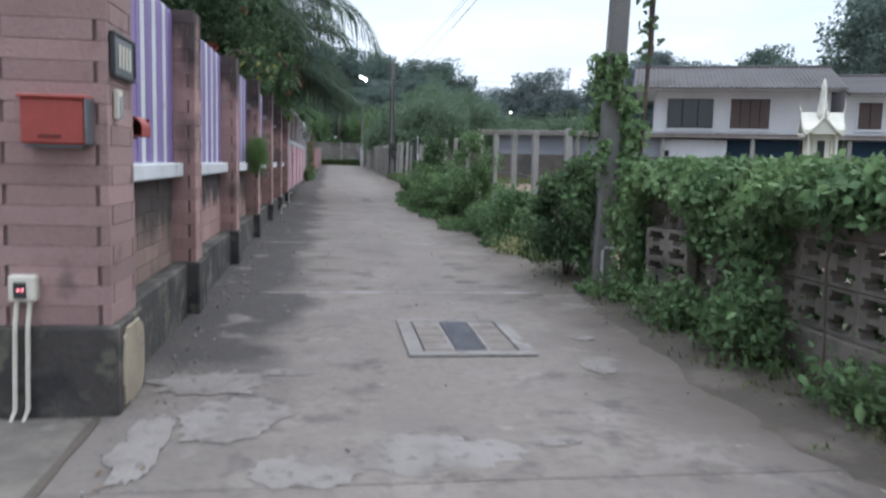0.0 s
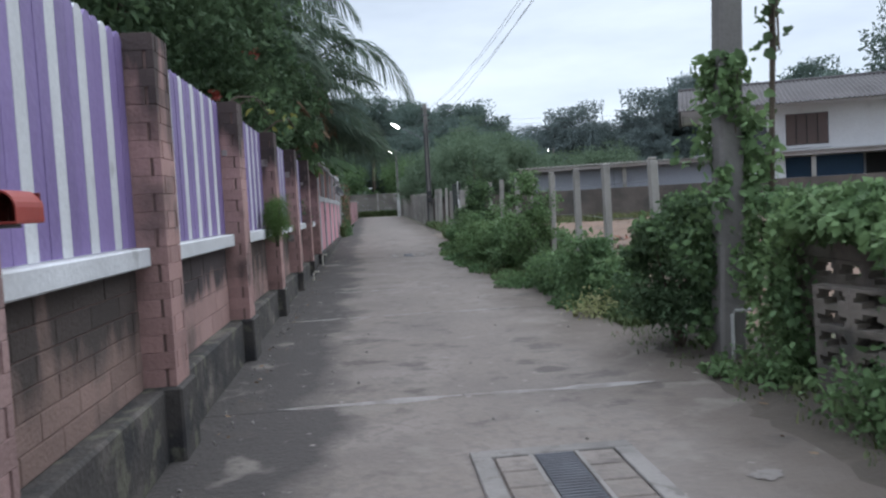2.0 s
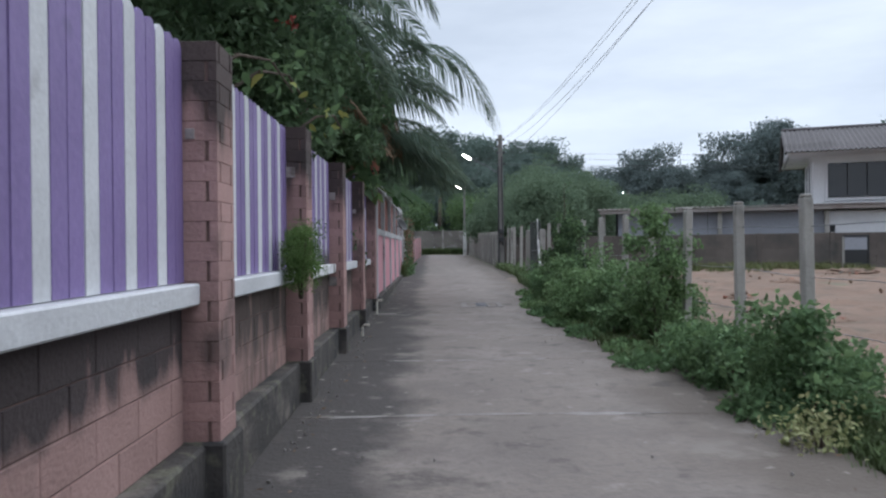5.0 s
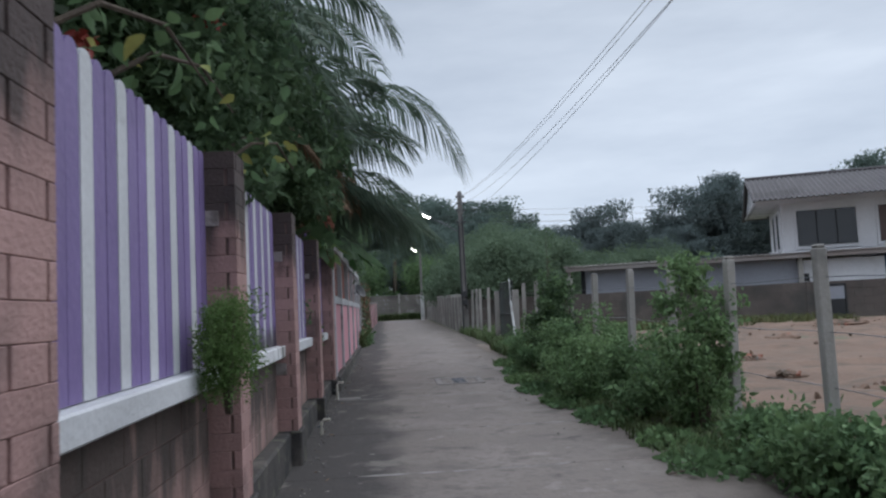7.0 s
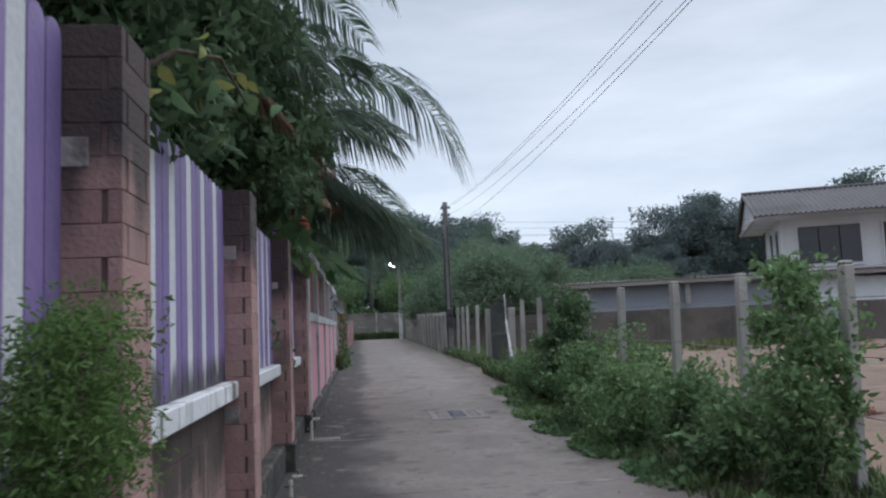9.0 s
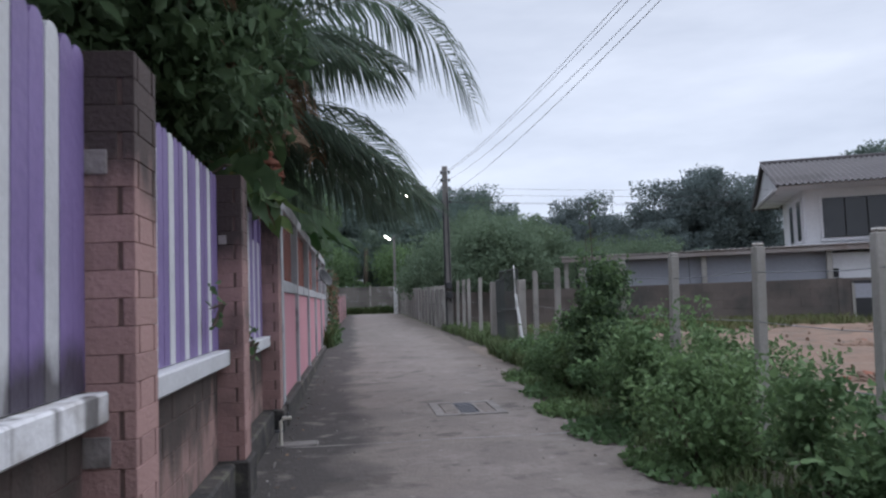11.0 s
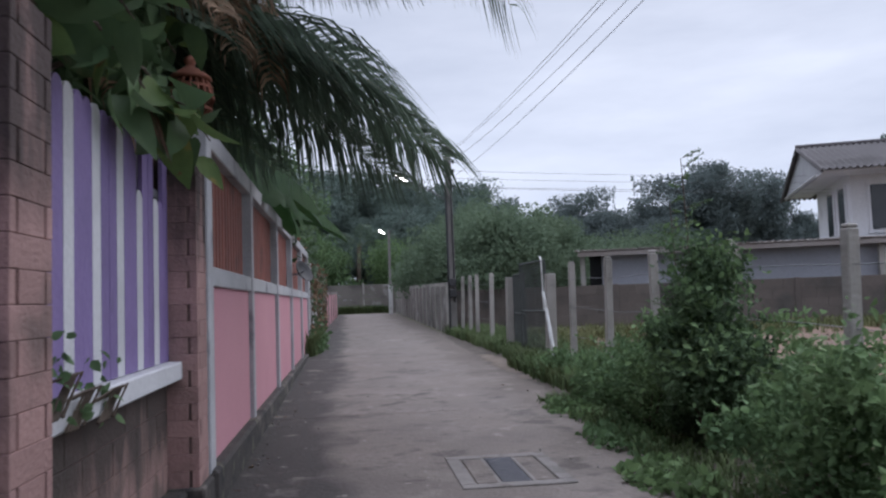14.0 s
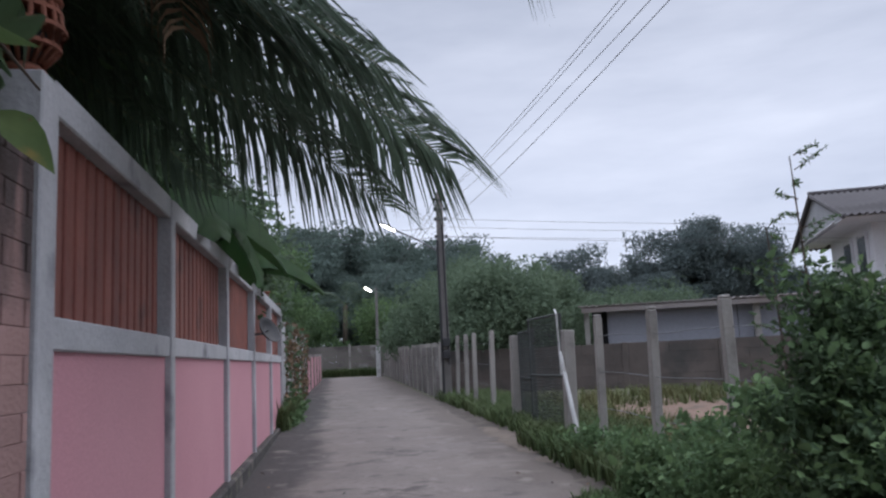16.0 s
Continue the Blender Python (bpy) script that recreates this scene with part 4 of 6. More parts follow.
def spirit_house():
    """A small white shrine house with a tiered roof and spire, on a pedestal."""
    t = thing("spirit_house", "small white spirit house with a tiered roof on a pedestal", "shrine", pose(5.10, 7.75, 0.46, 0, 0, -25) @ Matrix.Diagonal((0.60, 0.60, 0.78, 1)))
    part("pedestal", lathe(bmesh.new(), [(0.20, -0.85), (0.20, -0.70), (0.10, -0.62), (0.10, 0.95), (0.2, 1.05), (0.33, 1.12)], 12), M_SPIRIT, t)
    part("platform", rbox(-0.42, 0.42, -0.42, 0.42, 1.10, 1.17, 0.01), M_SPIRIT, t)
    for sx in (-1, 1):
        for sy in (-1, 1):
            part("column", tube(bmesh.new(), [(sx * 0.22, sy * 0.22, 1.17), (sx * 0.22, sy * 0.22, 1.55)], 0.028, 8), M_SPIRIT, t)
    part("cella", rbox(-0.14, 0.14, -0.10, 0.2, 1.17, 1.55, 0.01), M_SPIRIT, t)
    # dark plate on the solid cella, painted as the shaded opening
    part("doorway", box(bmesh.new(), -0.06, 0.06, -0.106, -0.099, 1.18, 1.46), M_DARK, t)

    def gable(w, l, z, h, turn):
        bm = bmesh.new()
        for s in (-1, 1):
            pts = [(0, z + h), (s * w * 0.45, z + h * 0.45), (s * w, z)]
            r = [[bm.verts.new((x, y, q)) for x, q in pts] for y in (-l, l)]
            lo = [[bm.verts.new((x, y, q - 0.035)) for x, q in pts] for y in (-l, l)]
            for k in range(2):
                bm.faces.new((r[0][k], r[0][k + 1], r[1][k + 1], r[1][k]))
                bm.faces.new((lo[0][k], lo[1][k], lo[1][k + 1], lo[0][k + 1]))
                for e in (0, 1):
                    bm.faces.new((r[e][k], r[e][k + 1], lo[e][k + 1], lo[e][k]))
            bm.faces.new((r[0][2], r[1][2], lo[1][2], lo[0][2]))
        roof = part("roof", bm, M_SPIRIT, t, m=pose(0, 0, 0, 0, 0, turn))
        for y in (-l, l):
            f = bmesh.new()
            a = [f.verts.new(c) for c in ((-w * 0.7, y * 0.9, z), (w * 0.7, y * 0.9, z), (0, y * 0.9, z + h * 0.9))]
            b = [f.verts.new((v.co.x, v.co.y * 0.93, v.co.z)) for v in a]
            f.faces.new(a)
            f.faces.new(b[::-1])
            for k in range(3):
                f.faces.new((a[k], a[(k + 1) % 3], b[(k + 1) % 3], b[k]))
            part("pediment", f, M_SPIRIT, roof)
            part("finial", tube(bmesh.new(), [(0, y, z + h), (0, y * 1.08, z + h + 0.07), (0, y * 1.02, z + h + 0.14)], [0.018, 0.012, 0.003], 6), M_SPIRIT, roof)
            for s in (-1, 1):
                part("eave_horn", tube(bmesh.new(), [(s * w, y, z), (s * w * 1.12, y * 1.03, z + 0.03), (s * w * 1.13, y * 1.03, z + 0.11)], [0.016, 0.012, 0.003], 6), M_SPIRIT, roof)

    gable(0.30, 0.36, 1.54, 0.24, 0)
    gable(0.26, 0.34, 1.60, 0.24, 90)
    part("spire", lathe(bmesh.new(), [(0.11, 1.74), (0.10, 1.84), (0.07, 1.87), (0.075, 1.95), (0.05, 2.0), (0.055, 2.10), (0.04, 2.2), (0.012, 2.28)], 12), M_SPIRIT, t, smooth=True)


spirit_house()

# ---- east side: vacant lot and its post fence ----
lot = bmesh.new()
rng = np.random.default_rng(8)
nx, ny = 46, 62
lot_rows = []
for j in range(ny + 1):
    y = 8.6 + (33.8 - 8.6) * j / ny
    row = []
    for i in range(nx + 1):
        x = 3.25 + 16.5 * i / nx
        edge = min(1.0, i / 3, j / 3, (ny - j) / 3)
        row.append(lot.verts.new((x, y, gz(y) - 0.025 + edge * (0.06 + 0.10 * noise.noise((x * 0.45, y * 0.45, 2)) + 0.06 * noise.noise((x * 1.9, y * 1.9, 7))))))
    lot_rows.append(row)
for a, b in zip(lot_rows, lot_rows[1:]):
    for i in range(nx):
        lot.faces.new((a[i], a[i + 1], b[i + 1], b[i]))
tagged(part("soil_lot", lot, M_SOIL), "bare reddish earth of a vacant building lot", "ground", kind="structure")
clods = bmesh.new()
for k in range(130):
    x, y = rng.uniform(3.8, 15), rng.uniform(10, 33)
    s = rng.uniform(0.015, 0.05)
    bmesh.ops.create_icosphere(clods, subdivisions=1, radius=s, matrix=pose(x, y, gz(y) + 0.05, *rng.uniform(0, 90, 3)) @ Matrix.Diagonal((1.4, 1, 0.7, 1)))
for v in clods.verts:
    v.co += Vector(rng.uniform(-0.012, 0.012, 3))
tagged(part("soil_clods", clods, M_SOIL), "scattered clods of red earth on the lot", "soil clods", kind="stuff")

POSTS = (9.7, 11.22, 12.66, 14.27, 15.8, 17.32, 18.95, 20.5, 22.1, 23.62, 25.17, 31.55, 33.2, 34.45, 35.7)
post_src = None
for y in POSTS:
    m = pose(2.96 + 0.03 * random.uniform(-1, 1), y, gz(y), 1.5 * random.uniform(-1, 1), 1.5 * random.uniform(-1, 1), random.uniform(-8, 8))
    if post_src is None:
        post_src = thing("fence_post", "square weathered concrete fence post standing in weeds", "fence post", m, "lot fence posts")
        part("shaft", rbox(-0.042, 0.042, -0.042, 0.042, -0.15, 1.57, 0.008), M_POST, post_src)
        part("weathered_top", rbox(-0.038, 0.038, -0.038, 0.038, 1.57, 1.60, 0.010), M_POST, post_src)
    else:
        copy_thing(post_src, m)
for y0, y1 in ((9.7, 25.17), (31.55, 35.7)):
    for z in (0.55, 0.95, 1.35):
        n = 24
        pts = [(2.965 + 0.01 * math.sin(i * 2.1), y0 + (y1 - y0) * i / n, gz(y0 + (y1 - y0) * i / n) + z + 0.012 * math.sin(i * 1.7)) for i in range(n + 1)]
        tagged(part("barbed_wire", tube(bmesh.new(), pts, 0.0035, 4), M_STEEL), "slack strand of rusty fence wire", "wire", "fence wires")

# ---- gate of the lot ----
for y, lab in ((26.42, "thick weathered concrete gate post"), (29.5, "thick weathered concrete gate post")):
    t = thing("gate_post", lab, "gate post", pose(2.97, y, gz(y), 0, 1), "gate posts")
    part("shaft", rbox(-0.075, 0.075, -0.075, 0.075, -0.15, 1.46, 0.012), M_POST, t)


def mesh_leaf(y0, y1, h, bend):
    t = thing("mesh_gate", "dark wire-mesh gate leaf in a pipe frame", "gate", pose(2.95, y0, gz(y0) + 0.06, 0, 0, bend), "gate leaves")
    L = y1 - y0
    for a, b in (((0, 0, 0), (0, 0, h)), ((0, L, 0), (0, L, h)), ((0, 0, 0.02), (0, L, 0.02)), ((0, 0, h), (0, L, h)), ((0, 0, h * 0.5), (0, L, h * 0.5))):
        part("frame_pipe", tube(bmesh.new(), [a, b], 0.016, 6), M_MESH, t)
    bm = bmesh.new()
    for k in range(int(L / 0.05)):
        box(bm, -0.003, 0.003, 0.05 * k, 0.05 * k + 0.006, 0, h)
    for k in range(int(h / 0.05)):
        box(bm, -0.003, 0.003, 0, L, 0.05 * k, 0.05 * k + 0.006)
    part("wire_mesh", bm, M_MESH, t)
    return t


mesh_leaf(26.55, 28.0, 1.62, 3)
mesh_leaf(28.05, 29.4, 1.45, -4)
prop = thing("leaning_pipe", "white pipe bent over and leaning on the gate post", "pipe", pose(2.86, 26.35, gz(26.3)))
part("upper", tube(bmesh.new(), [(0, 0.0, 0.90), (0, 0.02, 1.3), (0, 0.06, 1.68), (0.02, 0.20, 1.74)], 0.013, 6), M_PIPE, prop)
part("lower", tube(bmesh.new(), [(-0.02, -0.75, -0.02), (0, -0.2, 0.82), (0, 0.0, 1.18)], [0.030, 0.028, 0.025], 8), M_PIPE, prop)

# ---- shed and house on the far side of the lot ----
HM = Matrix.Translation((7.3, 39.2, 0.50)) @ Matrix.Rotation(math.atan2(-0.381, 0.924), 4, "Z")


def corrugated(u0, u1, pa, pb, wave=0.15, amp=0.025, thick=0.03):
    """A corrugated roof plane from edge line pa=(v, z) to edge line pb, between u0 and u1."""
    bm = bmesh.new()
    n = int((u1 - u0) / wave) * 4
    rows = []
    for i in range(n + 1):
        u = u0 + (u1 - u0) * i / n
        dz = amp * math.sin(2 * math.pi * i / 4)
        rows.append([bm.verts.new((u, v, z + dz + o)) for v, z, o in ((*pa, 0), (*pb, 0), (*pb, -thick), (*pa, -thick))])
    for r, s in zip(rows, rows[1:]):
        for k in range(4):
            bm.faces.new((r[k], r[(k + 1) % 4], s[(k + 1) % 4], s[k]))
    bm.faces.new(rows[0][::-1])
    bm.faces.new(rows[-1])
    return bm


def shed():
    t = thing("shed", "long low shed with a rusty sheet roof and blue-grey walls", "shed", HM)
    part("roof", corrugated(-0.1, 24.0, (-0.1, 2.42), (4.6, 2.62), 0.2, 0.016), M_SHEDROOF, t)
    part("fascia", box(bmesh.new(), 0.0, 24.0, -0.06, 0.0, 2.22, 2.36), M_SHEDROOF, t, "pale weathered fascia board")
    for a, b in ((0.75, 4.4), (4.42, 8.9)):
        part("curtain_wall", box(bmesh.new(), a, b, 0.45, 0.52, 1.2, 2.32), M_SHEDWALL, t)
    part("plaster_wall", rbox(8.95, 11.8, 0.40, 0.50, 1.2, 2.14, 0.01), M_HOUSE, t, "whitewashed upper wall of the shed")
    part("vent", rbox(9.0, 9.2, 0.36, 0.40, 1.32, 1.62, 0.01), M_DARK, t)
    part("side_wall", box(bmesh.new(), 0.7, 0.76, 0.52, 4.2, 0.0, 2.32), M_SHEDWALL, t)
    # coloured near-black so that the inside of the shed looks unlit
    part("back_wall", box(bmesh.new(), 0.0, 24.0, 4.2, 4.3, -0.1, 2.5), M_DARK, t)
    part("side_post", rbox(0.05, 0.2, 0.1, 0.25, -0.3, 2.30, 0.01), M_POST, t)
    for u in (4.9, 8.9, 12.9, 17.0, 21.0):
        part("post", rbox(u - 0.09, u + 0.09, 0.12, 0.30, -0.3, 2.36, 0.01), M_POST, t)


shed()
yard = thing("wall_yard", "dark weathered block wall in front of the shed", "wall", HM, "", "structure")
part("core", box(bmesh.new(), -4.2, 22.0, -0.72, -0.60, -0.3, 1.20), M_OLDWALL, yard)
yme = to_mesh("block", rbox(0, 0.596, -0.05, 0.0, 0, 0.292, 0.005), M_OLDWALL)
for r in range(5):
    for c in range(43):
        piece("block", yme, yard, pose(-4.2 + 0.6 * c + (0.3 if r % 2 else 0), -0.70 - 0.01 * random.random(), -0.2 + 0.295 * r))
for u in np.arange(-4.0, 22, 2.6):
    part("pier", rbox(u - 0.08, u + 0.08, -0.80, -0.62, -0.3, 1.29, 0.01), M_OLDWALL, yard)


door = thing("yard_door", "pale and dark sheet-metal door in the block wall", "door", HM @ pose(9.8, -0.78, -0.2))
part("frame_post", rbox(-0.47, -0.39, -0.03, 0.02, 0, 1.36, 0.006), M_POST, door)
part("frame_post", rbox(0.39, 0.45, -0.03, 0.02, 0, 1.36, 0.006), M_DARK, door)
part("head", rbox(-0.47, 0.45, -0.03, 0.02, 1.30, 1.38, 0.006), M_DARK, door)
part("upper_sheet", rbox(-0.38, 0.38, -0.01, 0.02, 0.82, 1.29, 0.004), M_SHEDWALL, door, "pale sheet panel")
part("lower_sheet", rbox(-0.38, 0.38, -0.01, 0.02, 0.02, 0.81, 0.004), M_DARK, door, "dark lower panel")


def rubble(x, y, w, n, seed):
    r = random.Random(seed)
    z = gz(y) + 0.03
    t = thing("rubble_pile", "low heap of broken brick and clods on bare earth", "rubble", pose(x, y, z), "rubble heaps")
    bm = bmesh.new()
    bmesh.ops.create_icosphere(bm, subdivisions=3, radius=w, matrix=Matrix.Diagonal((1, 0.6, 0.22, 1)))
    for v in bm.verts:
        v.co *= 1 + 0.35 * noise.noise(v.co * 6 + Vector((seed, 0, 0)))
    part("mound", bm, M_SOIL, t)
    for k in range(n):
        a, d = r.uniform(0, 6.28), w * r.random() ** 0.5
        s = r.uniform(0.03, 0.075)
        m = pose(d * math.cos(a), 0.6 * d * math.sin(a), 0.2 * (w - d) + 0.02, r.uniform(-40, 40), r.uniform(-40, 40), r.uniform(0, 180))
        part("fragment", rbox(-s, s, -s * 0.6, s * 0.6, -s * 0.4, s * 0.4, s * 0.12), M_CLAY if k % 3 == 1 else M_BREEZE if k % 7 == 0 else M_SOIL, t, m=m)


for k, (x, y, w, n) in enumerate(((12.8, 29.0, 0.75, 26), (5.95, 20.3, 0.30, 12), (5.3, 17.75, 0.26, 10), (5.5, 15.9, 0.36, 12), (9.0, 25.0, 0.4, 9))):
    rubble(x, y, w, n, 5 + k)


def window(parent, u0, u1, v, z0, z1, pane_mat, name="window", leaves=2, face="v"):
    def bx(a0, a1, d0, d1, c0, c1):
        return rbox(a0, a1, v + d0, v + d1, c0, c1, 0.006) if face == "v" else rbox(v + d0, v + d1, a0, a1, c0, c1, 0.006)
    w = part(name, bx(u0, u1, -0.02, 0.02, z0, z1), M_DARK, parent)
    part("window_frame", bx(u0 - 0.08, u0, -0.06, 0.03, z0 - 0.08, z1 + 0.08), M_HOUSE, w)
    part("window_frame", bx(u1, u1 + 0.08, -0.06, 0.03, z0 - 0.08, z1 + 0.08), M_HOUSE, w)
    part("window_sill", bx(u0 - 0.12, u1 + 0.12, -0.12, 0.03, z0 - 0.14, z0 - 0.07), M_HOUSE, w)
    s = (u1 - u0) / leaves
    for k in range(leaves):
        part("pane", bx(u0 + k * s + 0.02, u0 + (k + 1) * s - 0.02, -0.045, -0.022, z0 + 0.02, z1 - 0.02), pane_mat, w)


def house(u0, u1, ridge_v, ridge_z, eave_z, v0, v1, wall_u0, label, first):
    """A two-storey house, local u along its ridge and v away from the lane."""
    t = thing("house", label, "house", HM)
    part("upper_wall", box(bmesh.new(), wall_u0, u1 - 0.4, 1.70, 7.2, 2.5, eave_z + 0.25), M_HOUSE, t)
    part("lower_wall", box(bmesh.new(), wall_u0 + 0.2, u1 - 0.4, 2.6, 7.1, -0.3, 2.5), M_HOUSE, t)
    part("slab", rbox(wall_u0 - 0.6, u1, 0.75, 7.4, 2.36, 2.52, 0.01), M_FRAME, t, "grey floor slab")
    part("roof", corrugated(u0, u1, (v0, eave_z), (ridge_v, ridge_z), 0.19, 0.035), M_ROOF, t, "brown corrugated tile roof")
    part("roof", corrugated(u0, u1, (ridge_v, ridge_z), (v1, eave_z), 0.19, 0.035), M_ROOF, t)
    part("ridge_cap", tube(bmesh.new(), [(u0, ridge_v, ridge_z + 0.02), (u1, ridge_v, ridge_z + 0.02)], 0.09, 8), M_ROOF, t)
    g = bmesh.new()
    a = [g.verts.new((u0 + 0.16, v, z)) for v, z in ((v0 + 0.15, eave_z - 0.04), (v1 - 0.15, eave_z - 0.04), (ridge_v, ridge_z - 0.06))]
    b = [g.verts.new((u0 + 0.22, v.co.y, v.co.z)) for v in a]
    g.faces.new(a)
    g.faces.new(b[::-1])
    for k in range(3):
        g.faces.new((a[k], a[(k + 1) % 3], b[(k + 1) % 3], b[k]))
    part("gable", g, M_GABLE, t, "grey weathered gable boards")
    for s, (va, za, vb, zb) in enumerate(((v0, eave_z, ridge_v, ridge_z), (ridge_v, ridge_z, v1, eave_z))):
        bm = bmesh.new()
        tube(bm, [(u0 + 0.03, va, za - 0.07), (u0 + 0.03, vb, zb - 0.07)], 0.055, 4)
        part("bargeboard", bm, M_ROOF, t)
    part("soffit", box(bmesh.new(), u0 + 0.1, u1 - 0.1, v0 + 0.15, 1.70, eave_z - 0.06, eave_z - 0.03), M_HOUSE, t)
    part("soffit", box(bmesh.new(), u0 + 0.1, wall_u0, 1.70, v1 - 0.2, eave_z + 0.02, eave_z + 0.05), M_HOUSE, t)
    return t


h1 = house(7.4, 16.8, 4.46, 5.95, 4.55, 0.15, 8.75, 8.5, "white two-storey house with a brown tiled roof and dark windows", True)
window(h1, 9.05, 11.2, 1.68, 2.75, 4.15, M_DARKWIN, leaves=3)
window(h1, 11.98, 13.75, 1.68, 2.75, 4.15, M_BROWNWIN_GAP, leaves=4)
for a, b in ((2.3, 3.3), (4.1, 5.1)):
    window(h1, a, b, 8.48, 2.75, 4.2, M_DARKWIN, face="u", leaves=1)
for a, b, mm in ((11.4, 13.3, M_BLUE), (13.34, 15.3, M_BLUE), (15.4, 16.3, M_DARK), (8.9, 11.3, M_HOUSE)):
    part("shutter", rbox(a, b, 2.50, 2.58, 0.35, 2.25, 0.01), mm, h1)
h2 = house(16.9, 27.0, 4.9, 5.55, 4.35, 0.5, 9.3, 17.0, "lower white wing of the house with a brown roof", False)
window(h2, 17.6, 18.6, 1.68, 2.8, 4.0, M_BROWNWIN_GAP)
for a, b, mm in ((17.4, 19.2, M_BLUE), (19.4, 21.2, M_PIPE), (21.5, 24.5, M_BLUE)):
    part("shutter", rbox(a, b, 2.50, 2.58, 0.35, 2.25, 0.01), mm, h2)


# ---- plants ----
def tree(name, label, x, y, height, crown, seed, leaves, size, material, group, trunk_r=0.12, bare=0.3, lean=(0, 0), droop=0.4, count=40, spread=0.35):
    """A tapered trunk with limbs and a crown of many small leaves in clumps. crown: three radii."""
    rng = np.random.default_rng(seed)
    t = thing(name, label, "tree", pose(x, y, gz(y)), group)
    cz = height - crown[2]
    top = Vector((lean[0], lean[1], cz))
    pts, c = clumps(rng, top, crown, count, leaves, spread)
    k0 = height * bare
    trunk = [(0, 0, -0.15), (0.06 * lean[0] + 0.05, 0.05, k0 * 0.5), (0.3 * lean[0], 0.3 * lean[1], k0), (0.8 * lean[0], 0.8 * lean[1], cz), (top.x, top.y, cz + crown[2] * 0.5)]
    part("trunk", tube(bmesh.new(), trunk, [trunk_r * 1.25, trunk_r, trunk_r * 0.85, trunk_r * 0.5, trunk_r * 0.15], 9), M_BARK, t, smooth=True)
    for i in range(min(12, count)):
        q = Vector(c[i])
        f = 0.35 + 0.5 * rng.random()
        p = Vector(trunk[2]).lerp(Vector(trunk[4]), f * 0.8)
        part("limb", tube(bmesh.new(), [p, p.lerp(q, 0.5) + Vector((0, 0, 0.1)), q], [trunk_r * 0.4, trunk_r * 0.22, trunk_r * 0.07], 6), M_BARK, t)
    ob = new("crown", leaf_mesh("crown", rng, pts, size, material, 0.5, droop))
    ob.parent = t
    return t


def shrub(name, label, x, y, radii, seed, leaves, size, material, group="", count=26, spread=0.13, lift=0.9, category="shrub", stems=7, aspect=0.5, root=-0.05, young=False):
    rng = np.random.default_rng(seed)
    t = thing(name, label, category, pose(x, y, gz(y)), group)
    pts, c = clumps(rng, (0, 0, radii[2] * lift), radii, count, leaves, spread, 0.2)
    pts[:, 2] = np.abs(pts[:, 2]) + 0.01
    for i in range(min(stems, count)):
        q = Vector(c[i])
        q.z = max(q.z, 0.05)
        part("stem", tube(bmesh.new(), [(q.x * 0.1, q.y * 0.1, root), (q.x * 0.5, q.y * 0.5, root + (q.z - root) * 0.6), q], [0.014, 0.010, 0.004], 5), M_BARK, t)
    ob = new("foliage", (broad_leaf_mesh if size > 0.15 else leaf_mesh)("foliage", rng, pts, size, material, aspect))
    ob.parent = t
    if young:
        top = pts[pts[:, 2] > np.quantile(pts[:, 2], 0.40)][::6] + rng.normal(size=(1, 3)) * 0.01
        top = top + unit(top - np.array([[0, 0, radii[2] * 0.5]])) * 0.05
        ob = new("young_growth", leaf_mesh("young_growth", rng, top, size * 1.3, M_LEAF_LIGHT, 0.6, 0.1))
        tagged(ob, kind="stuff")
        ob.parent = t
    return t


def tufts(name, label, rng, pts, h, material, blades=7, width=0.008):
    """Grass blades bent over, in tufts at the points."""
    n = len(pts) * blades
    base = np.repeat(pts, blades, axis=0) + np.c_[rng.normal(size=(n, 2)) * 0.035, np.zeros(n)]
    a = rng.random(n) * 2 * np.pi
    d = np.c_[np.cos(a), np.sin(a), np.zeros(n)]
    s = np.c_[-np.sin(a), np.cos(a), np.zeros(n)] * width
    hh = (h * (0.45 + 0.8 * rng.random(n)))[:, None]
    up = np.array([[0, 0, 1.0]])
    mid = base + up * hh * 0.6 + d * hh * 0.15
    tip = base + up * hh * (0.7 + 0.3 * rng.random((n, 1))) + d * hh * (0.3 + 0.4 * rng.random((n, 1)))
    v = np.stack((base - s, base + s, mid + s * 0.8, mid - s * 0.8, tip), axis=1).reshape(-1, 3)
    k = 5 * np.arange(n)[:, None]
    t = np.concatenate((k + np.array([[0, 1, 2]]), k + np.array([[0, 2, 3]]), k + np.array([[3, 2, 4]])), axis=1).reshape(-1, 3)
    return tagged(new(name, raw_mesh(name, v, t, material)), label, "grass", kind="stuff")


